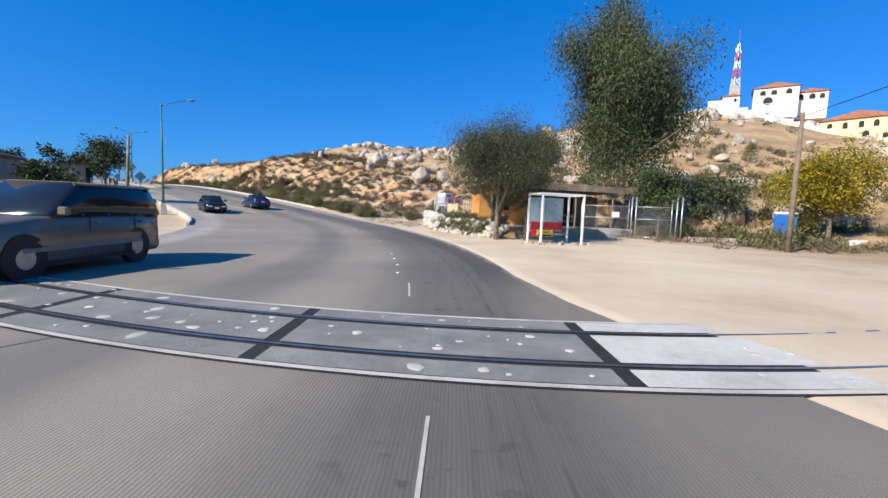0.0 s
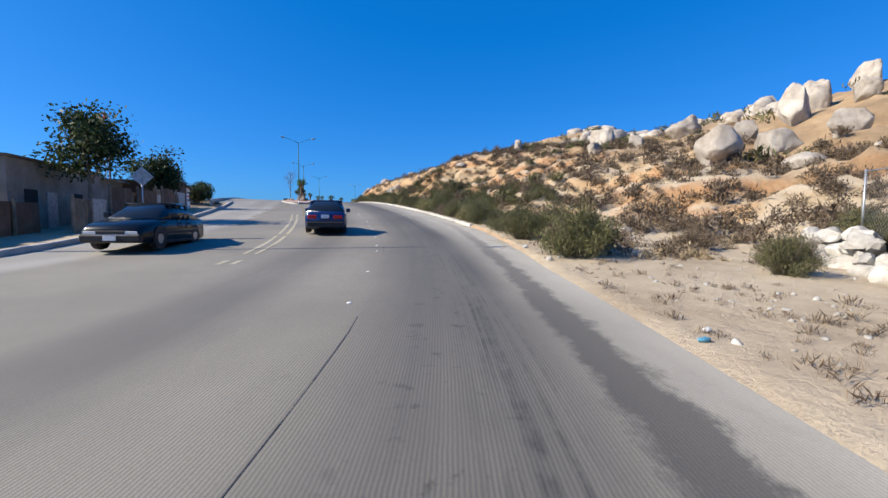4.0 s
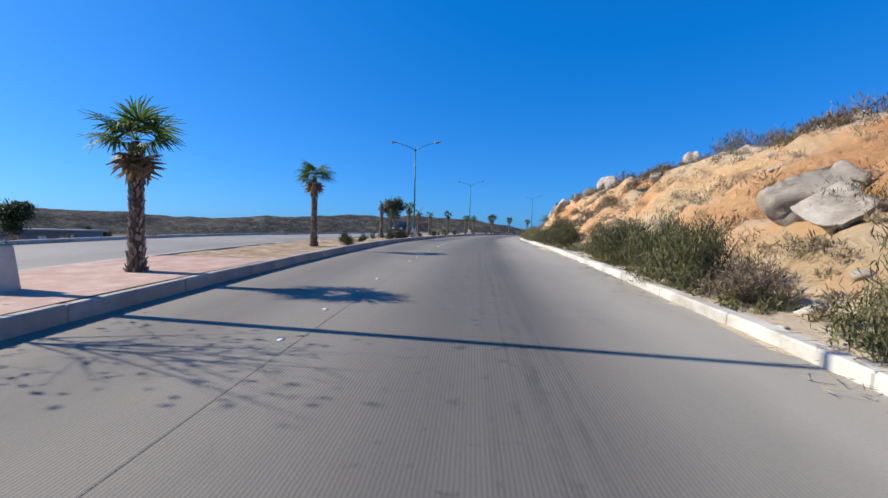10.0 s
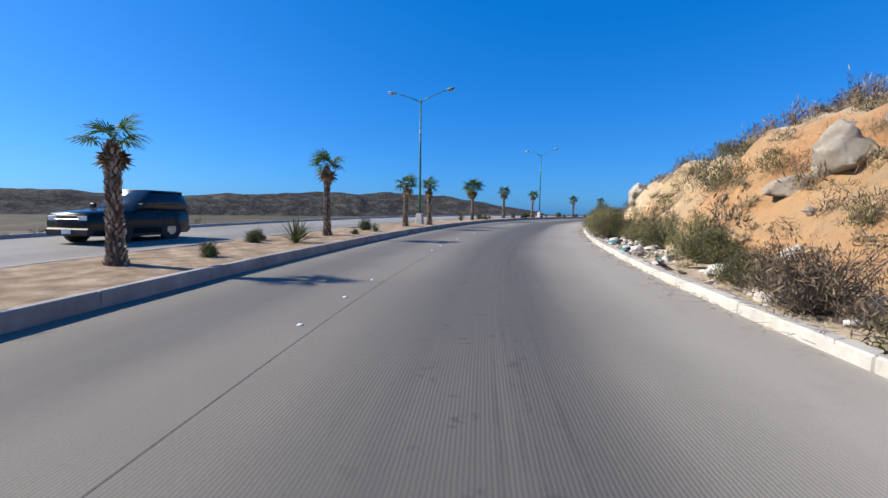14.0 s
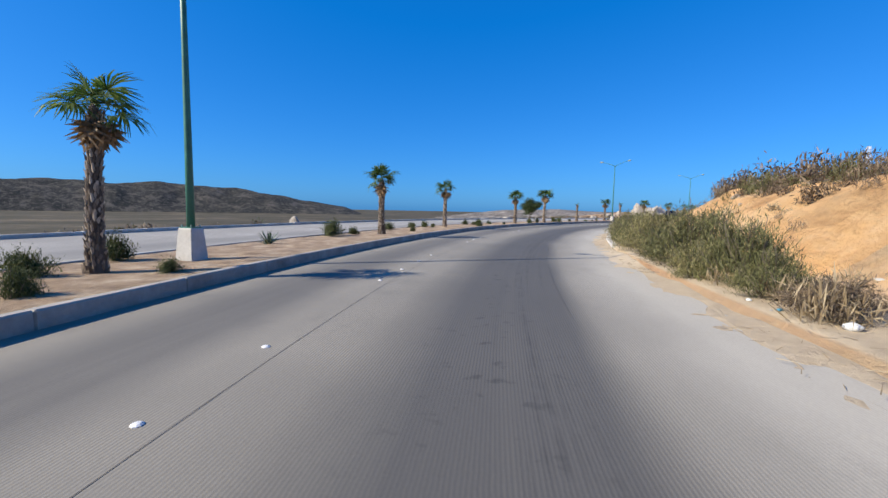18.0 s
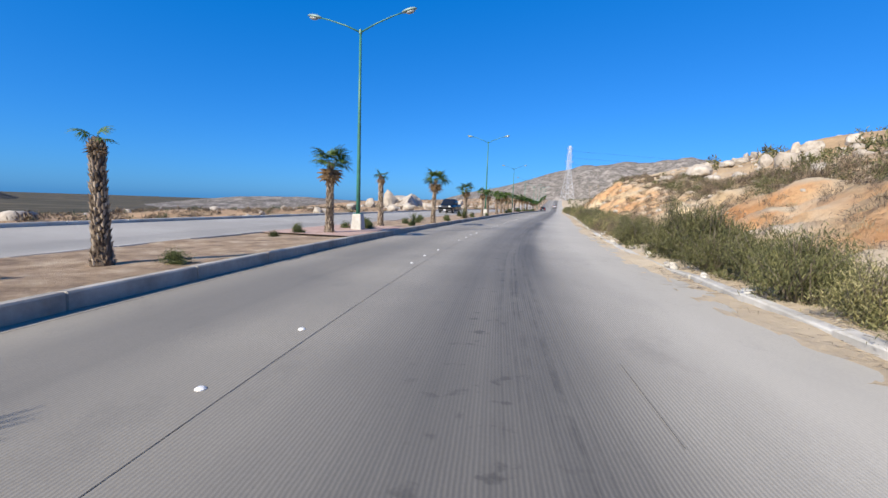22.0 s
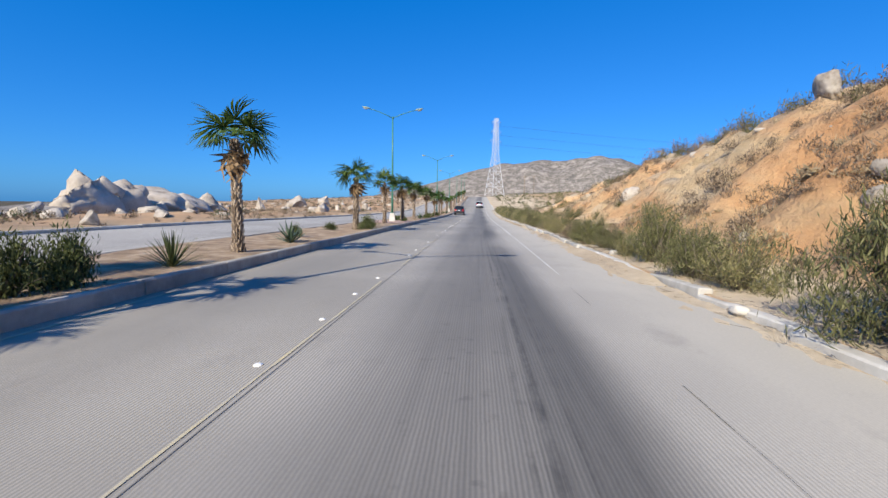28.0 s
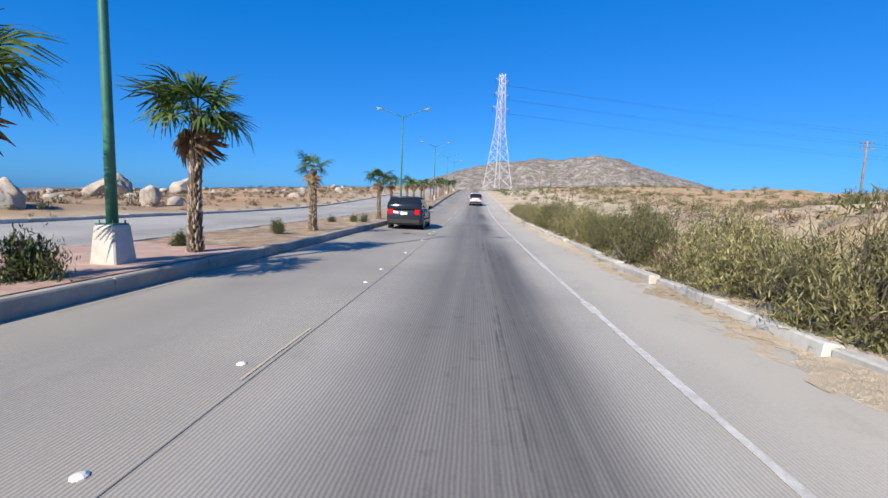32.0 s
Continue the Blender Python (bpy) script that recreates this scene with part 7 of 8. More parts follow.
for j in range(5):
    mt, say = (M["white_steel"], "white steel") if j % 2 == 0 else (M["red_steel"], "red steel")
    z0, z1 = j * 3.4, (j + 1) * 3.4
    w0, w1 = 1.0 - 0.15 * j, 1.0 - 0.15 * (j + 1)
    c0, c1 = [(w0, w0), (-w0, w0), (-w0, -w0), (w0, -w0)], [(w1, w1), (-w1, w1), (-w1, -w1), (w1, -w1)]
    for i in range(4):
        part("leg", tubed([(*c0[i], z0), (*c1[i], z1)], 0.11, 5), mt, tower, say + " leg")
        part("brace", tubed([(*c0[i], z0), (*c1[(i + 1) % 4], z1)], 0.07, 4), mt, tower, say + " brace")
        part("brace", tubed([(*c0[(i + 1) % 4], z0), (*c1[i], z1)], 0.07, 4), mt, tower, say + " brace")
part("antenna", tubed([(0, 0, 17), (0, 0, 23)], 0.06, 5), M["red_steel"], tower)
for k in range(6):
    z = 9 + 1.3 * k
    part("antenna_panel", boxed(-0.15, 0.15, -0.1, 0.1, 0, 1.6), M["white_steel"], tower, "", pose(0.9 * math.cos(k * 2.1), 0.9 * math.sin(k * 2.1), z))

# ---- boulders: hill above the dirt lot ----
for s, u, r, tall in ((99, 21.5, 1.4, 1.3), (91, 21, 1.0, 1.1), (85, 22.5, 0.6, 1), (76, 18, 2.2, 0.95), (79, 22, 1.3, 1), (75, 21, 1.4, 1), (80, 26, 1.6, 1.5), (82, 29, 1.3, 1.4), (73, 23.5, 1.2, 1), (82, 33, 1.3, 1.3), (79, 36, 1.2, 1.3),
                      (78, 29, 1.5, 1.1), (77, 32, 1.2, 1.4), (73, 31, 1.3, 1.4), (71, 26, 1.5, 1.1), (71, 19.5, 1.1, 0.9), (75, 14, 0.9, 0.6), (91, 17.5, 1.2, 0.8), (70, 35, 1.3, 1.3), (74, 38, 1.3, 1.3), (68, 32, 1.3, 1.2), (84, 40, 1.5, 1.2)):
    boulder(s, u + 0.0075 * u * u, r * 1.15, tall)
for s, u, r in ((66, 30, 1.9), (68, 32.5, 2.2), (64, 33.5, 2.3), (69.5, 28, 1.7), (62, 31, 1.5), (60, 36, 1.9), (65, 36, 1.6), (47, 38.7, 1.1), (46, 35.7, 1.2), (49, 36.7, 0.8), (49, 44, 1.0), (48, 45, 1.1), (45, 38, 0.6), (55, 45, 1.1), (43, 33, 1.1), (71, 52, 1.6), (56, 48, 1.4), (60, 42, 1.8), (62, 37, 1.7), (63, 46, 2.2), (58, 36, 1.3)):
    boulder(s, u + (0.0075 * u * u if s < 115 else 0), r, RNG.uniform(0.8, 1.3))
for s, u, r, tall in ((67, 38.5, 1.7, 1.0), (68, 41.5, 1.8, 1.5), (66, 42, 1.8, 1.5), (64, 41, 2.0, 1.3), (70, 45, 1.9, 1.2), (61, 40, 1.7, 1.0), (91.4, 29.6, 2.9, 0.72), (94, 33, 1.7, 0.9), (88, 33, 1.6, 0.9), (137.7, 39.6, 2.3, 1.1), (128.6, 42.1, 2.2, 0.95)):
    boulder(s, u, r, tall, label="huge smooth granite boulder on the hillside")
# ---- boulders: along the cut banks ----
for s, u, r, tall, dark in ((192, 11, 1.3, 0.8, 1), (186, 13.5, 1.0, 0.9, 0), (182, 14, 0.9, 0.9, 1), (181, 18, 1.1, 1.9, 0), (197, 10.2, 0.9, 0.9, 1), (195, 12.5, 0.7, 0.8, 0), (190, 12.8, 1.9, 0.9, 0), (138, 8.6, 1.0, 0.9, 0), (169, 12, 0.6, 0.8, 0), (186, 12.3, 1.2, 0.6, 0),
                            (135, 11.5, 0.5, 1, 0), (114, 21, 1.3, 1.2, 0), (119, 14.2, 0.8, 0.8, 0), (119, 10.6, 1.1, 0.6, 0), (228, 6.9, 1.2, 1.4, 0)):
    boulder(s, u, r, tall, bool(dark), label="weathered boulder resting on the cut bank", group="bank boulders")
for s, u, r in ((359, 18.5, 1.6), (412, 23, 1.2), (430, 31, 1.4), (403, 29, 1.3), (401, 32, 1.2), (381, 30, 1.1), (367, 17, 0.7), (408, 19, 1.6), (372, 25, 1.0), (415, 25, 1.3), (405, 28, 1.0), (402, 24.5, 1.2), (419, 22, 1.1), (394, 24, 1.4), (386, 23, 1.3)):
    boulder(s, u, r, RNG.uniform(0.8, 1.2), group="bank boulders")
for s, u, r, tall in ((416, 19, 1.1, 0.8), (414, 16.5, 1.4, 0.9), (419, 21, 1.3, 1.2), (415, 26, 1.0, 1.3), (401, 19, 1.0, 0.9), (464.8, 13.2, 0.85, 1.0), (454, 8.4, 0.5, 0.8), (478, 9.4, 0.7, 0.7), (477.5, 9.6, 1.0, 0.9), (457, 13, 0.8, 1.2)):
    boulder(s, u, r, tall, group="bank boulders")
for s, u, r, tall in ((142, 8.2, 0.95, 0.9), (140.2, 7.7, 0.8, 0.8), (144, 9.0, 0.6, 0.9), (199.2, 8.0, 0.85, 1.0), (201.6, 7.6, 0.75, 0.8), (197, 8.6, 0.8, 1.1), (203, 7.2, 0.5, 0.8)):
    crag(s, u, r, tall, "pale split rock showing in the cut bank", "bank boulders")
# ---- boulders: left of the road ----
for s, u, r, tall, dark, h in ((148, -26.5, 2.1, 0.85, 1, 0.2), (123.5, -6.8, 0.62, 1.0, 1, 0.15), (128.5, -7.3, 0.62, 0.8, 1, 0.15), (147, -23, 0.9, 0.7, 1, -0.3), (117, -22.5, 1.2, 1.2, 1, -0.6), (127, -8.2, 0.4, 0.8, 0, 0.15), (131, -8.6, 0.35, 0.8, 0, 0.15)):
    boulder(s, u, r, tall, bool(dark), h, "brown rounded boulder beside the road", "roadside boulders")
boulder(307, -35, 1.3, 1.0, False, label="pale boulder beyond the oncoming carriageway", group="field boulders")
for s, u, r, tall in ((504.0, -45.6, 3.6, 1.05), (507.8, -46.4, 3.36, 1.15), (512.3, -47.9, 2.88, 1.2), (522.2, -50.2, 5.52, 0.55), (530.6, -52.4, 5.76, 0.5), (539.7, -54.0, 5.04, 0.55), (548.8, -56.2, 4.08, 0.6), (557.9, -58.5, 3.6, 0.7), (564.0, -60.0, 2.64, 0.9), (518.4, -57.0, 4.08, 1.0), (533.6, -60.8, 3.84, 1.1), (545.0, -62.3, 3.12, 1.1),
                      (497.1, -44.8, 1.56, 0.9), (491.0, -43.3, 1.44, 0.9), (485.7, -42.6, 1.2, 0.8), (515.4, -44.1, 1.56, 0.8), (526.0, -45.6, 1.68, 0.7), (576.9, -54.0, 1.1, 2.3), (594.4, -50.2, 2.64, 1.0), (605.8, -45.6, 1.92, 1.1), (530, -25, 1.1, 1.2), (545, -23, 1.1, 1.1), (482, -24, 0.6, 0.7), (489, -25.5, 0.5, 0.8)):
    crag(s, u, r, tall)
for s, u, r, tall in ((376, -20.5, 0.8, 1), (381, -22, 0.7, 1), (394, -24, 1.1, 1), (405, -25, 1.2, 1.1), (400, -20, 1.0, 1), (412, -21, 1.2, 1), (430, -22, 1.5, 1), (363, -20, 0.4, 1), (368, -22, 0.4, 1), (470, -21, 0.7, 1), (560, -24, 1.1, 1.5), (548, -27, 0.6, 2.0)):
    boulder(s, u, r, tall, group="field boulders", label="pale weathered boulder in the dirt field")

# ---- median planting ----
for s, u, r in ((153, -5.9, 0.55), (157, -7.1, 0.6), (157.5, -6.3, 0.4), (166, -6.2, 0.7), (169.5, -6.1, 0.85), (171, -6.0, 0.6), (171, -7.8, 0.6), (181, -6.1, 0.4), (193, -6.3, 0.7), (200, -6.8, 0.5), (205, -8.3, 0.55), (206, -8.6, 0.5), (211, -6.6, 0.35), (215, -7.5, 0.8), (245, -8.0, 0.8), (244, -7.0, 0.5),
                (256, -7.4, 0.6), (260, -7.1, 0.7), (263, -8.0, 0.7), (266, -8.8, 0.7), (278, -8.5, 0.9), (280, -8.3, 0.5), (285, -8.7, 0.5), (286, -8.7, 0.65), (285.5, -7.0, 0.4), (290, -8.7, 0.6), (292, -8.5, 0.55), (293, -8.2, 0.4), (301, -8.3, 0.6), (302.5, -7.6, 0.5)):
    shrub("small", s, u, r * 1.25, RNG.uniform(0.9, 1.3), 0.15, "median_shrub")
for s, u, r in ((314, -6.0, 0.5), (319, -7.7, 0.6), (327, -7.4, 0.75), (326, -6.3, 0.5), (333, -7.3, 0.5), (336, -6.0, 0.45), (346, -7.7, 0.45), (351, -7.6, 0.5), (351.5, -6.6, 0.5), (344, -7.7, 0.35), (362, -6.6, 0.5), (353, -7.5, 0.65), (352, -6.9, 0.6), (360, -6.9, 0.45), (356, -8.0, 0.35), (367, -7.6, 0.5), (358, -6.0, 0.4), (369, -5.9, 0.5),
                (385, -7.8, 0.5), (383, -6.1, 0.55), (392, -5.8, 0.5), (421, -6.1, 0.5), (423, -6.3, 0.35), (430, -6.2, 0.8), (428, -6.3, 0.75), (463, -7.2, 0.55), (489, -6.2, 0.5), (492, -7.4, 0.5)):
    shrub("small", s, u, r * 1.25, RNG.uniform(0.9, 1.3), 0.15, "median_shrub")
for s, u, r in ((494, -7.7, 0.65), (496, -7.6, 0.7), (497, -7.2, 0.5), (472, -6.1, 1.0), (448, -6.4, 1.0), (449, -6.2, 0.9), (470, -7.6, 0.6), (509, -6.0, 0.7), (510, -6.5, 0.6), (527, -6.2, 0.9), (533, -7.2, 0.5), (540, -7.2, 0.6), (551, -6.7, 0.5), (550, -7.7, 0.5)):
    shrub("small", s, u, r * 1.25, RNG.uniform(0.9, 1.3), 0.15, "median_shrub")
for s, u, r in ((256.5, -6.4, 0.5), (259, -7.0, 0.55), (261.5, -6.5, 0.5), (264.5, -6.3, 0.4), (298.6, -6.3, 0.62), (301.5, -7.6, 0.5), (303.6, -7.9, 0.42), (305, -7.4, 0.42), (306.2, -6.3, 0.3), (509.6, -6.3, 0.55), (514.6, -6.2, 0.6), (515.8, -6.6, 0.5), (369.6, -6.1, 0.55)):
    shrub("small", s, u, r * 1.25, RNG.uniform(0.9, 1.2), 0.15, "median_shrub")
for k, (kind, s, u, r) in enumerate((("yucca", 509.9, -6.0, 1.15), ("yucca", 522.4, -6.4, 0.9), ("agave", 165.5, -7.3, 0.65), ("agave", 178.5, -6.5, 0.6), ("agave", 161, -6.9, 0.6), ("agave", 208, -7.8, 0.65), ("yucca", 205.5, -6.9, 1.1), ("yucca", 236.5, -7.2, 0.95), ("agave", 244.5, -7.6, 0.6), ("agave", 272, -8.2, 0.6), ("agave", 248, -7.8, 0.5), ("yucca", 318.5, -6.6, 0.9),
                                     ("yucca", 326.5, -6.5, 1.0), ("yucca", 363.5, -7.2, 0.9), ("yucca", 379, -6.3, 1.2), ("yucca", 419.5, -6.2, 0.8), ("yucca", 452, -6.2, 0.9), ("agave", 460, -6.4, 0.85), ("yucca", 475, -6.3, 0.8), ("agave", 506, -6.6, 0.85), ("yucca", 499, -7.6, 0.75), ("agave", 551.5, -6.2, 0.7), ("agave", 214, -6.6, 0.55))):
    tagged(rosette(kind, kind, s, u, r, 200 + k, 0.15), "grey-green spiky agave in the median" if kind == "agave" else "bright green spiky yucca in the median", kind, "median agaves" if kind == "agave" else "median yuccas")
# red brick paving by the lamps
for s in (138, 184, 350, 441, 487, 529):
    pv = sheet("paving", np.arange(s - 4.5, s + 4.6, 1.0), np.linspace(-9.0, -5.5, 5), lambda a, b: 0.235 + 0 * a, M["brick_paving"], False)
    tagged(pv, "red paved strip across the median", "paving", kind="structure")
tip = np.arange(115.5, 124.6, 0.5)
pv = sheet("paving", tip, np.array([-7.35 + (median_cols(s) + 7.35) * 0.9 for s in tip]), lambda a, b: 0.15 + 0.07 * np.clip((a - NOSE - 3) / 9, 0, 1), M["brick_paving"], False)
tagged(pv, "red paved tip of the median", "paving", kind="structure")
marker = tagged(new("marker_post"), "short white marker post at the tip of the median", "post")
marker.matrix_basis = put(112.9, -7.3, 0.0)
part("post", tubed([(0, 0, 0), (0, 0, 0.34), (0, 0, 0.38)], [0.09, 0.08, 0.05], 10), M["white_plastic"], marker, "", None, True)
part("base", tubed([(0, 0, 0), (0, 0, 0.05)], 0.15, 10), M["rubber"], marker, "black rubber base")
# slim trees of the median
tree("median_tree", "round grey-green tree on a thin stem in the median", put(174.3, -7.4, 0.17), 31, 3.3, 0.95, 1.3, M["pepper_leaf"], 5000, 0.13, limbs=8, base_r=0.05, lobes=26)
tree("median_tree", "dense dark green tree with several stems in the median", put(317.5, -7.2, 0.17), 32, 2.4, 1.0, 0.8, M["dark_leaf"], 15000, 0.085, limbs=11, base_r=0.06, lobes=40)
tree("bare_tree", "almost leafless slender tree in the median", put(134, -8.4, 0.17), 33, 5.2, 1.4, 1.0, M["bush_dry"], 260, 0.09, limbs=22, base_r=0.05, lobes=30)
tree("bare_tree", "bare sapling in the median", put(425, -7.6, 0.17), 34, 1.9, 0.5, 0.8, M["bush_dry"], 200, 0.08, limbs=6, base_r=0.03, lobes=12)
tree("median_tree", "hazy grey-green tree in the median", put(447, -8.5, 0.17), 35, 2.9, 1.15, 1.6, M["pepper_leaf"], 9000, 0.1, narrow=0.5, limbs=12, base_r=0.06, lobes=40)
for k, (s, u, hgt) in enumerate(((160, -42, 4.5), (166, -60, 4), (178, -48, 4.5), (190, -80, 4.5), (205, -70, 4), (240, -75, 5), (150, -30, 4.2), (225, -110, 5))):
    tree("field_tree", "dark green tree beyond the oncoming carriageway", put_land(s, u), 40 + k, hgt, 1.9, 0.5, M["dark_leaf"], 4500, 0.24, limbs=9, base_r=0.1, lobes=24)
cottage = tagged(new("cottage"), "low blue-grey cottage beyond the oncoming carriageway", "house")
cottage.matrix_basis = put_land(183, -52, 20)
part("wall", boxed(-5, 5, 0, 6, 0, 2.2), plain("blue_grey_wall", (0.2, 0.25, 0.3), 0.8), cottage)
part("roof", boxed(-5.5, 5.5, -0.5, 6.5, 2.2, 2.4), M["tin"], cottage)
part("window", boxed(1.5, 2.3, -0.04, 0, 0.7, 1.6), M["white_paint"], cottage)

# ---- steel pylon and its lines ----
pylon = tagged(new("lattice_pylon"), "white lattice steel power pylon beside the road", "pylon")
P0 = at(690, 6.5, 1.5)
pylon.matrix_basis = pose(*P0, 0, 0, 12) @ Matrix.Diagonal((0.76, 0.76, 0.87, 1))
M["pylon_steel"] = plain("pale_galvanised_steel", (0.55, 0.57, 0.6), 0.5, 0.3, 0.1)


def pyl_w(z):
    return float(np.interp(z, [0, 20, 38], [4.0, 1.35, 0.75]))


levels = [0, 4.5, 8.5, 12, 15, 17.6, 20, 22.5, 25, 27.5, 30, 32.5, 35, 37.5]
for c in range(4):
    sx, sy = ((1, 1), (-1, 1), (-1, -1), (1, -1))[c]
    part("leg", tubed([(sx * pyl_w(z), sy * pyl_w(z), z) for z in (0, 20, 37.5)], 0.13, 5), M["pylon_steel"], pylon)
for z0, z1 in zip(levels, levels[1:]):
    w0, w1 = pyl_w(z0), pyl_w(z1)
    for c in range(4):
        a, b = ((1, 1), (-1, 1), (-1, -1), (1, -1))[c], ((1, 1), (-1, 1), (-1, -1), (1, -1))[(c + 1) % 4]
        q = bmesh.new()
        tube(q, [(a[0] * w0, a[1] * w0, z0), (b[0] * w1, b[1] * w1, z1)], 0.065, 4)
        tube(q, [(b[0] * w0, b[1] * w0, z0), (a[0] * w1, a[1] * w1, z1)], 0.065, 4)
        tube(q, [(a[0] * w1, a[1] * w1, z1), (b[0] * w1, b[1] * w1, z1)], 0.055, 4)
        part("brace", q, M["pylon_steel"], pylon)
ends = []
for z, reach in ((26, 3.8), (30.5, 3.4), (35, 3.0)):
    for sx in (-1, 1):
        q = bmesh.new()
        for sy in (-1, 1):
            tube(q, [(sx * pyl_w(z), sy * pyl_w(z), z), (sx * reach, 0, z + 0.6)], 0.06, 4)
            tube(q, [(sx * pyl_w(z), sy * pyl_w(z), z + 1.4), (sx * reach, 0, z + 0.6)], 0.06, 4)
        arm = part("crossarm", q, M["pylon_steel"], pylon)
        part("insulator", tubed([(sx * reach, 0, z + 0.6), (sx * reach, 0, z - 1.0)], 0.09, 6), M["rubber"], arm)
        ends.append((sx * reach, z - 1.0))
for x, z in ends:
    a = np.array(P0) + (0, 0, z * 0.87)
    c = a + np.array((420.0, -60 - x * 2, 6.0))
    bm = tubed([tuple(a + (c - a) * t - np.array((0, 0, 9 * math.sin(math.pi * t)))) for t in np.linspace(0, 1, 17)], 0.016, 4)
    tagged(part("power_line", bm, M["rubber"]), "thin power line hanging from the pylon", "cable", "pylon lines")
for s, u, hgt in ((610, 57, 9.0), (700, 20, 9.0), (720, 26, 9.0)):
    utility_pole(put_land(s, u), hgt, True, "distant wooden utility pole in the field")
mound = sheet("dirt_mound", np.arange(560, 680, 4.0), np.linspace(60, 110, 10), lambda s, u: 1.0 + 3.2 * np.sin(np.pi * (s - 560) / 117) * np.sin(np.pi * (u - 60) / 50) * (1 + 0.3 * fbm(s / 14, u / 14, 3, 4)), M["earth"])
tagged(mound, "low orange dirt mound beyond the field", "mound", kind="structure")

# ---- litter and loose stones by the kerb ----
M["litter"] = plain("litter", (0.62, 0.63, 0.62), 0.5, 0, 0.3)
M["litter_blue"] = plain("blue_litter", (0.1, 0.3, 0.42), 0.4, 0, 0.3)
lit = [boulder_mesh(90 + k, M["litter"], 1) for k in range(2)] + [boulder_mesh(95, M["litter_blue"], 1)]
for k in range(90):
    s = float(RNG.choice([RNG.uniform(40, 75), RNG.uniform(225, 240), RNG.uniform(255, 275), RNG.uniform(310, 330), RNG.uniform(395, 410), RNG.uniform(60, 560)]))
    u = float(edge_right(s)) + RNG.uniform(0.3, 1.6)
    r = RNG.uniform(0.04, 0.13)
    t = link("litter", lit[int(RNG.integers(3))], None, None, put(s, u, float(land(s, u)) + r * 0.3, RNG.uniform(0, 360)) @ Matrix.Diagonal((r, r * 1.4, r * 0.6, 1)))
    tagged(t, "crumpled scrap of litter by the kerb", "litter", "kerbside litter")

# rubbish tipped behind the kerb
M["litter_black"] = plain("black_litter", (0.02, 0.02, 0.022), 0.5, 0, 0.3)
M["litter_tan"] = plain("tan_litter", (0.4, 0.33, 0.24), 0.7, 0, 0.3)
M["litter_teal"] = plain("teal_litter", (0.04, 0.34, 0.29), 0.5, 0, 0.3)
heap = [boulder_mesh(97 + k, M[m], 1) for k, m in enumerate(("litter_black", "litter_tan", "litter_teal", "litter", "litter_tan", "litter_black"))]
for k in range(110):
    s = 208 + RNG.normal() * 3.6
    u = float(edge_right(s)) + 0.3 + abs(RNG.normal()) * 0.55
    r = RNG.uniform(0.05, 0.17)
    t = link("rubbish", heap[int(RNG.choice([0, 0, 1, 1, 2, 3, 3, 4, 5]))], None, None, put(s, u, float(land(s, u)) + r * 0.3, RNG.uniform(0, 360)) @ pose(0, 0, 0, RNG.normal() * 20, RNG.normal() * 20) @ Matrix.Diagonal((r * RNG.uniform(0.4, 1.2), r * RNG.uniform(0.8, 2.2), r * RNG.uniform(0.2, 0.6), 1)))
    tagged(t, "torn rubbish dumped in a heap behind the kerb", "litter", "rubbish heap")
board = part("teal_board", boxed(-0.09, 0.09, -0.015, 0.015, 0, 0.85), M["litter_teal"], None, "", put(203.5, 5.4, float(land(203.5, 5.4)) - 0.05, 20) @ pose(0, 0, 0, 12, 8))
tagged(board, "teal board standing in the rubbish", "board")

# ---- vehicles ----
M["glass"] = plain("dark_car_glass", (0.012, 0.014, 0.017), 0.06, 0.0, 0.0, 3, "obj", 0.6, 0)
M["tyre"] = plain("tyre_rubber", (0.02, 0.02, 0.02), 0.85)
M["rim"] = plain("alloy_rim", (0.42, 0.43, 0.44), 0.3, 0.8)
M["chrome"] = plain("chrome", (0.6, 0.6, 0.62), 0.15, 0.9, 0.05)
M["tail_light"] = plain("red_tail_light", (0.45, 0.01, 0.012), 0.15, 0, 0.05)
M["head_light"] = plain("clear_headlight", (0.7, 0.7, 0.68), 0.1, 0, 0.05)
M["black_trim"] = plain("black_trim", (0.02, 0.02, 0.021), 0.6)
M["plate"] = plain("white_plate", (0.7, 0.71, 0.72), 0.5)


def loft(sections, sides=None):
    """A body lofted from rows of (y, z0, z1, half width at the bottom, half width at the top)."""
    b = bmesh.new()
    rings = []
    for y, z0, z1, w0, w1 in sections:
        c = min(0.09, (z1 - z0) * 0.25)
        prof = [(w0 - 0.05, z0), (w0, z0 + c), (max(w0, w1) + 0.01, (z0 + z1) / 2), (w1, z1 - c), (w1 - 0.1, z1)]
        ring = [b.verts.new((x, y, z)) for x, z in prof] + [b.verts.new((-x, y, z)) for x, z in prof[::-1]]
        rings.append(ring)
    for r0, r1 in zip(rings, rings[1:]):
        n = len(r0)
        for k in range(n):
            b.faces.new((r0[k], r0[(k + 1) % n], r1[(k + 1) % n], r1[k]))
    b.faces.new(rings[0])
    b.faces.new(rings[-1][::-1])
    bmesh.ops.recalc_face_normals(b, faces=b.faces)
    return b


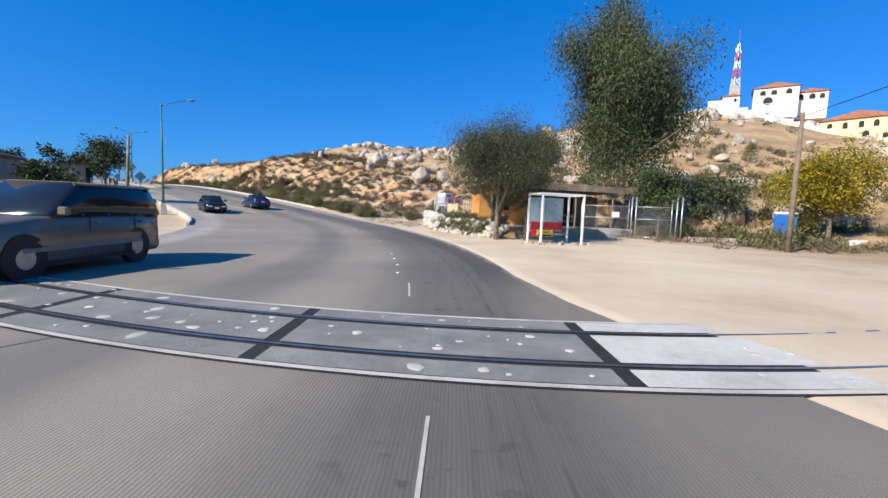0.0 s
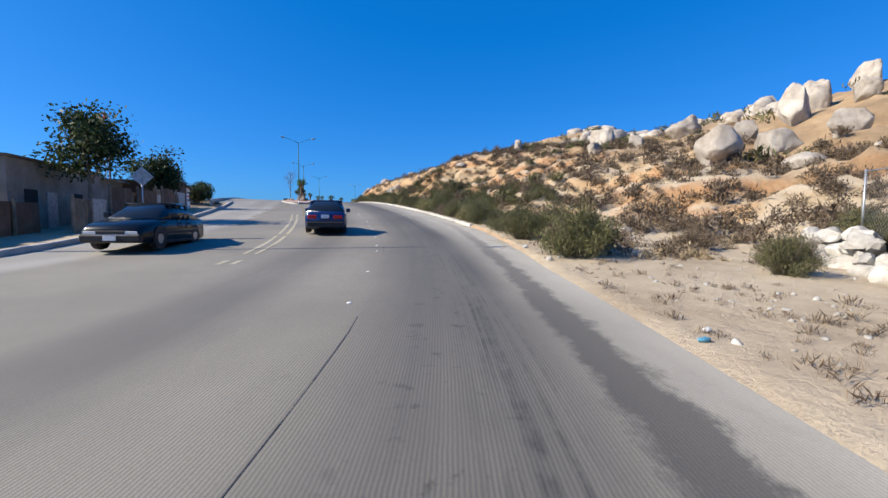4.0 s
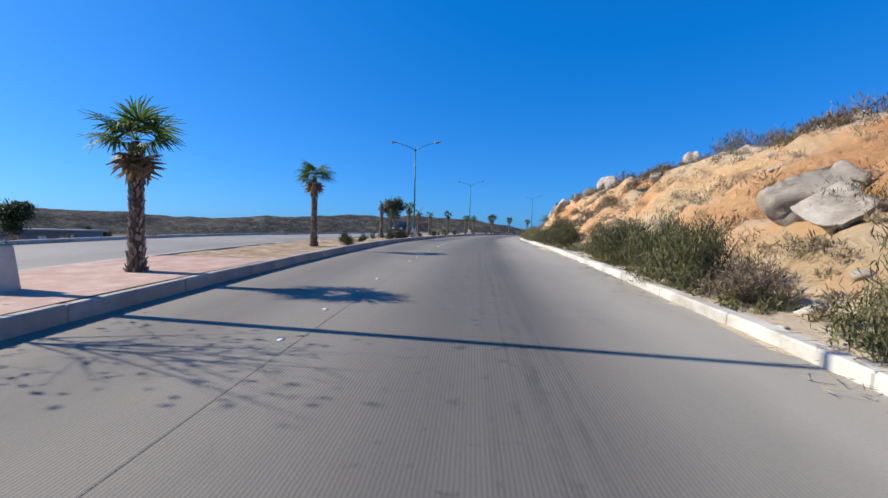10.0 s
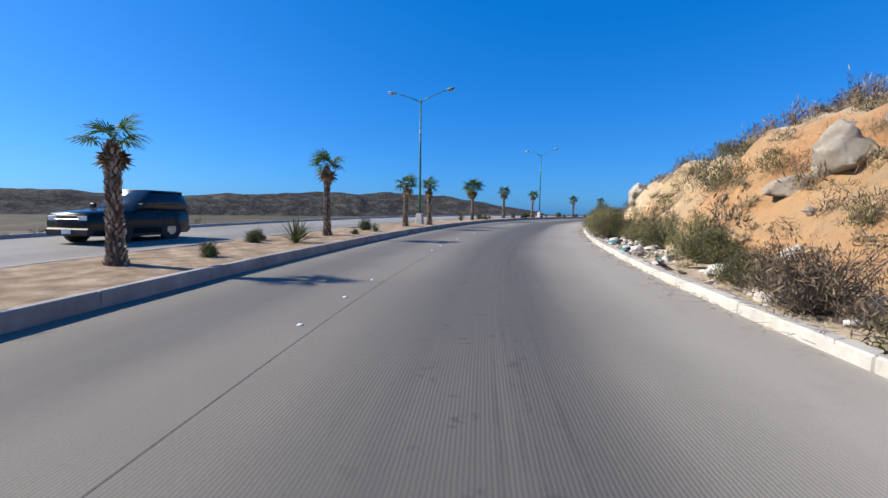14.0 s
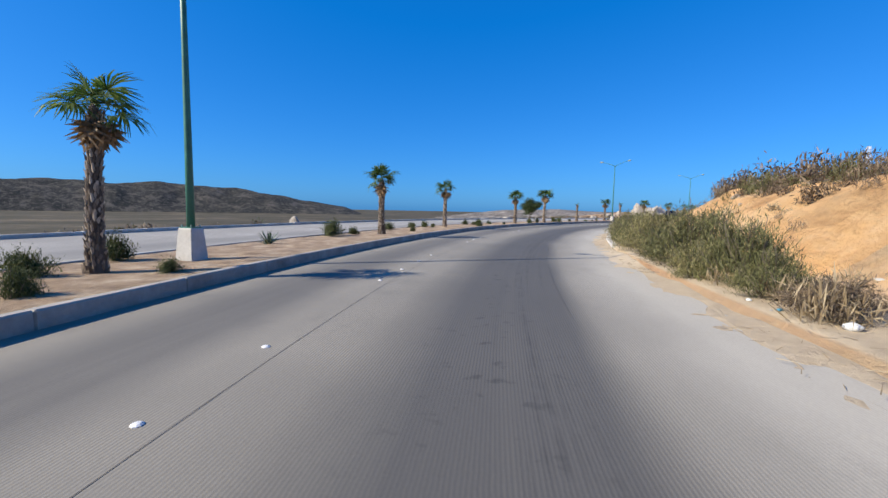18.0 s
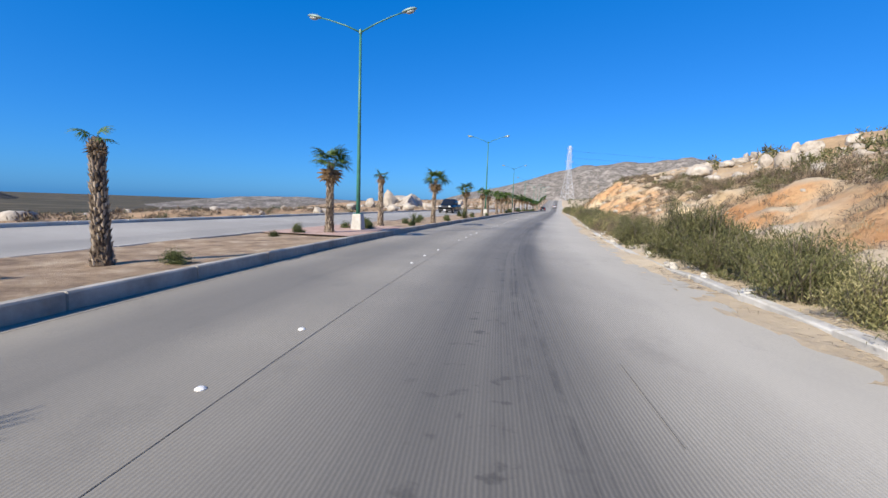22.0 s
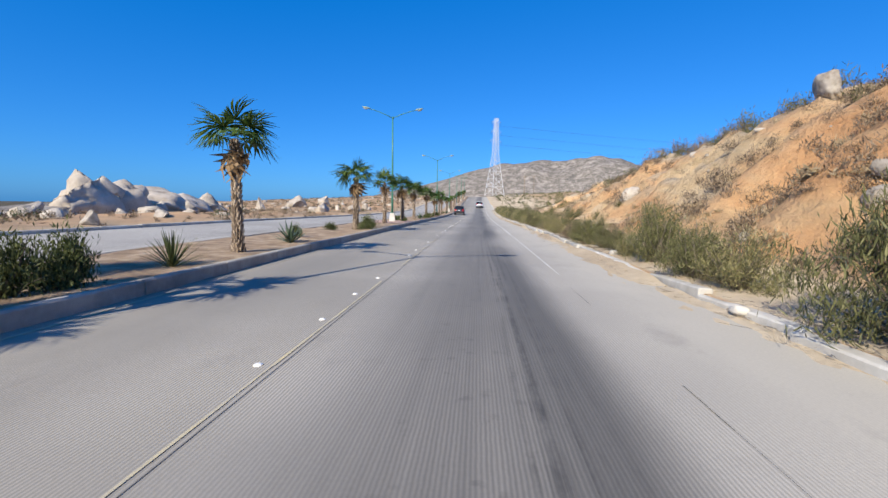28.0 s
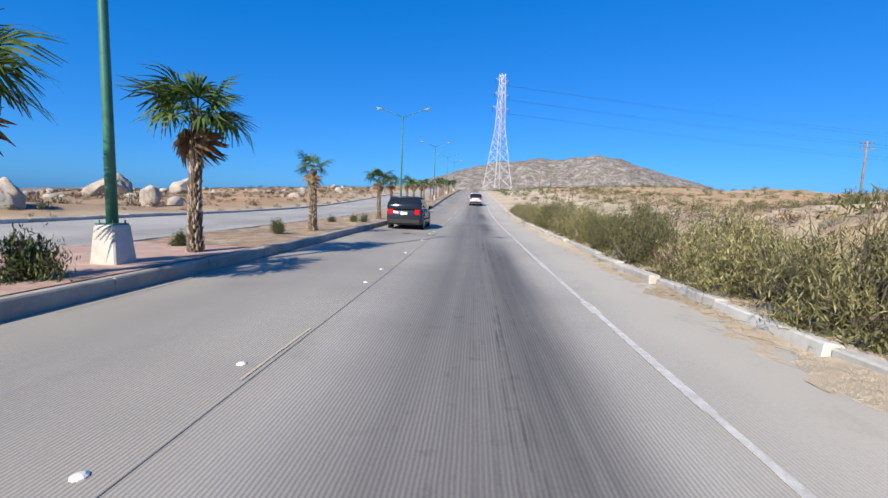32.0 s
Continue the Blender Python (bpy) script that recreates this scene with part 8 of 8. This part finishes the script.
def vehicle(name, label, m, paint, L, W, H, style="suv", trim=None):
    top = tagged(new(name), label, "truck" if style == "pickup" else "car")
    top.matrix_basis = m
    w, h = W / 2, H
    belt = 0.62 * h if style != "sedan" else 0.64 * h
    clear = 0.2 + 0.04 * (style != "sedan")
    hood = belt - 0.06
    nose = 0.25 if style == "sedan" else 0.1
    y0, y1 = -L / 2, L / 2
    body = part("body", loft([(y0, clear + 0.12, belt - 0.12, w - 0.12, w - 0.14), (y0 + 0.12, clear, belt, w - 0.04, w - 0.06), (y0 + 0.9, clear, belt, w, w - 0.02), (0, clear, belt, w, w - 0.02), (y1 - 1.35, clear, belt, w, w - 0.03), (y1 - 0.9, clear, hood, w - 0.01, w - 0.06), (y1 - 0.15, clear + 0.02, hood - nose * 0.5, w - 0.05, w - 0.1), (y1, clear + 0.1, hood - nose, w - 0.12, w - 0.15)]), paint, top, "", None, True)
    if style == "sedan":
        cab = [(y0 + 0.35, belt - 0.04, belt + 0.04, w - 0.1, w - 0.14), (y0 + 1.25, belt - 0.04, h - 0.02, w - 0.1, w - 0.3), (y0 + 1.9, belt - 0.04, h, w - 0.1, w - 0.28), (y1 - 2.1, belt - 0.04, h - 0.03, w - 0.1, w - 0.28), (y1 - 1.2, belt - 0.04, belt + 0.03, w - 0.12, w - 0.18)]
    elif style == "pickup":
        cab = [(y0 + 1.75, belt - 0.04, h - 0.05, w - 0.08, w - 0.24), (y0 + 2.0, belt - 0.04, h, w - 0.08, w - 0.24), (y1 - 2.2, belt - 0.04, h, w - 0.08, w - 0.24), (y1 - 1.4, belt - 0.04, belt + 0.03, w - 0.1, w - 0.16)]
    else:
        cab = [(y0 + 0.02, belt - 0.04, belt + 0.1, w - 0.06, w - 0.1), (y0 + 0.2, belt - 0.04, h - 0.06, w - 0.06, w - 0.18), (y0 + 0.5, belt - 0.04, h, w - 0.06, w - 0.18), (y1 - 2.35, belt - 0.04, h - 0.01, w - 0.06, w - 0.18), (y1 - 1.6, belt - 0.04, belt + 0.03, w - 0.08, w - 0.14)]
    cabin = part("cabin", loft(cab), M["glass"], top, "dark glazed cabin", None, True)
    ys, ye = cab[1][0] + 0.02, cab[-2][0]
    part("roof", loft([(ys, h - 0.08, h + 0.012, w - 0.17, w - 0.26), (ye, h - 0.08, h + 0.006, w - 0.17, w - 0.26)]), paint, top, "", None, True)
    for sx in (-1, 1):
        for y in (cab[1][0] + 0.05, ys + (ye - ys) * 0.36, ys + (ye - ys) * 0.68, ye - 0.02):
            part("pillar", tubed([(sx * (w - 0.085), y, belt), (sx * (w - 0.24), y, h - 0.02)], 0.035, 6), paint, top)
        part("side_trim", boxed(sx * (w + 0.004) - 0.012, sx * (w + 0.004) + 0.012, y0 + 0.8, y1 - 0.9, clear + 0.26, clear + 0.34), trim or M["black_trim"], top)
        part("sill", boxed(sx * (w - 0.02) - 0.03, sx * (w - 0.02) + 0.03, y0 + 1.1, y1 - 1.3, clear - 0.04, clear + 0.06, 0.01), M["black_trim"], top)
        part("mirror", boxed(sx * (w + 0.1) - 0.1, sx * (w + 0.1) + 0.1, y1 - 1.75, y1 - 1.62, belt + 0.02, belt + 0.2, 0.03), paint, top)
        part("headlight", boxed(sx * (w - 0.36) - 0.2, sx * (w - 0.36) + 0.2, y1 - 0.14, y1 + 0.01, hood - nose - 0.22, hood - nose - 0.04, 0.03), M["head_light"], top)
        if style == "sedan":
            part("tail_light", boxed(sx * (w - 0.34) - 0.2, sx * (w - 0.34) + 0.2, y0 - 0.012, y0 + 0.1, belt - 0.34, belt - 0.16, 0.03), M["tail_light"], top)
        else:
            part("tail_light", boxed(sx * (w - 0.26) - 0.15, sx * (w - 0.26) + 0.15, y0 - 0.012, y0 + 0.12, belt - 0.3, belt - 0.02, 0.03), M["tail_light"], top)
        for d in (0, 1):
            y = (y1 - 0.95, y0 + 1.0)[d]
            rr = 0.33 if style == "sedan" else 0.39
            whl = new("wheel")
            whl.parent = top
            whl.matrix_basis = pose(sx * (w - 0.11), y, rr)
            part("tyre", tubed([(-0.11, 0, 0), (-0.09, 0, 0), (0.09, 0, 0), (0.11, 0, 0)], [rr * 0.9, rr, rr, rr * 0.9], 20), M["tyre"], whl, "", None, True)
            part("rim", tubed([(sx * 0.1, 0, 0), (sx * 0.118, 0, 0)], [rr * 0.64, rr * 0.5], 14), M["rim"], whl)
            part("wheel_arch", tubed([(sx * (w - 0.13) - sx * (w - 0.11), 0, 0.02), (sx * 0.116, 0, 0.02)], rr * 1.14, 20), M["black_trim"], whl)
    part("rear_bumper", boxed(-w + 0.1, w - 0.1, y0 - 0.05, y0 + 0.2, clear + 0.05, clear + 0.28, 0.04), trim or M["black_trim"], top)
    part("front_bumper", boxed(-w + 0.08, w - 0.08, y1 - 0.2, y1 + 0.06, clear + 0.04, clear + 0.28, 0.05), trim or M["black_trim"], top)
    part("grille", boxed(-w + 0.5, w - 0.5, y1 - 0.05, y1 + 0.02, hood - nose - 0.3, hood - nose - 0.04, 0.02), M["black_trim"], top)
    part("grille_bar", boxed(-w + 0.45, w - 0.45, y1 + 0.015, y1 + 0.035, hood - nose - 0.19, hood - nose - 0.15, 0.008), M["chrome"], top)
    for sx in (-1, 1):
        for y in (ys + (ye - ys) * 0.36, ye - 0.1):
            part("door_handle", boxed(sx * (w + 0.01) - 0.02, sx * (w + 0.01) + 0.02, y - 0.3, y - 0.16, belt - 0.16, belt - 0.12, 0.01), trim or M["black_trim"], top)
            part("door_gap", boxed(sx * w - 0.006, sx * w + 0.006, y - 0.008, y + 0.008, clear + 0.1, belt - 0.02), M["black_trim"], top)
    part("number_plate", boxed(-0.17, 0.17, y0 - 0.07, y0 - 0.05, belt - 0.3 if style != "pickup" else clear + 0.1, belt - 0.14 if style != "pickup" else clear + 0.24), M["plate"], top, "white number plate")
    part("number_plate", boxed(-0.17, 0.17, y1 + 0.062, y1 + 0.075, clear + 0.1, clear + 0.24), M["plate"], top, "white number plate")
    if style == "pickup":
        part("bed", boxed(-w + 0.12, w - 0.12, y0 + 0.12, y0 + 1.7, belt - 0.02, belt + 0.02), M["black_trim"], top, "open black bed")
    return top


car_paint = lambda name, c: plain(name, c, 0.22, 0.35, 0.06, 1.2, "obj", 0.5, 0)
vehicle("suv", "beige family estate wagon with a grey lower trim on the road", put(12.8, -8.75, 0, 179), car_paint("beige_paint", (0.2, 0.17, 0.13)), 4.9, 1.95, 1.88, "suv", plain("grey_trim", (0.2, 0.2, 0.2), 0.5))
vehicle("sedan", "dark sedan in the oncoming lane with a low sun on it", put(64, -9.4, 0, 182), car_paint("dark_paint", (0.012, 0.014, 0.016)), 4.5, 1.78, 1.46, "sedan")
vehicle("sedan", "blue sedan on the concrete road with red tail lights", put(72, -4.2, 0, 2), car_paint("blue_paint", (0.012, 0.035, 0.12)), 4.4, 1.76, 1.46, "sedan")
vehicle("suv", "dark grey estate wagon with red tail lights on the concrete road", put(552, -3.6, 0, 0), car_paint("grey_paint", (0.035, 0.04, 0.052)), 4.7, 1.9, 1.7, "suv")
vehicle("suv", "small white estate wagon on the concrete road", put(604, 0.2, 0, 0), car_paint("white_paint", (0.7, 0.71, 0.72)), 4.4, 1.78, 1.7, "suv")
vehicle("pickup", "black pickup truck on the oncoming carriageway", put(404, -12.6, 0.13, 180), car_paint("black_paint", (0.01, 0.011, 0.012)), 5.6, 2.0, 1.9, "pickup")
vehicle("suv", "dark off-roader on the oncoming carriageway", put(204.6, -13.0, 0.13, 180), car_paint("green_black_paint", (0.015, 0.018, 0.017)), 4.0, 1.8, 1.8, "suv")
vehicle("pickup", "white pickup truck parked in the dirt yard", put(50, -20.5, -0.2, 160), car_paint("old_white_paint", (0.62, 0.62, 0.6)), 5.0, 1.85, 1.7, "pickup")
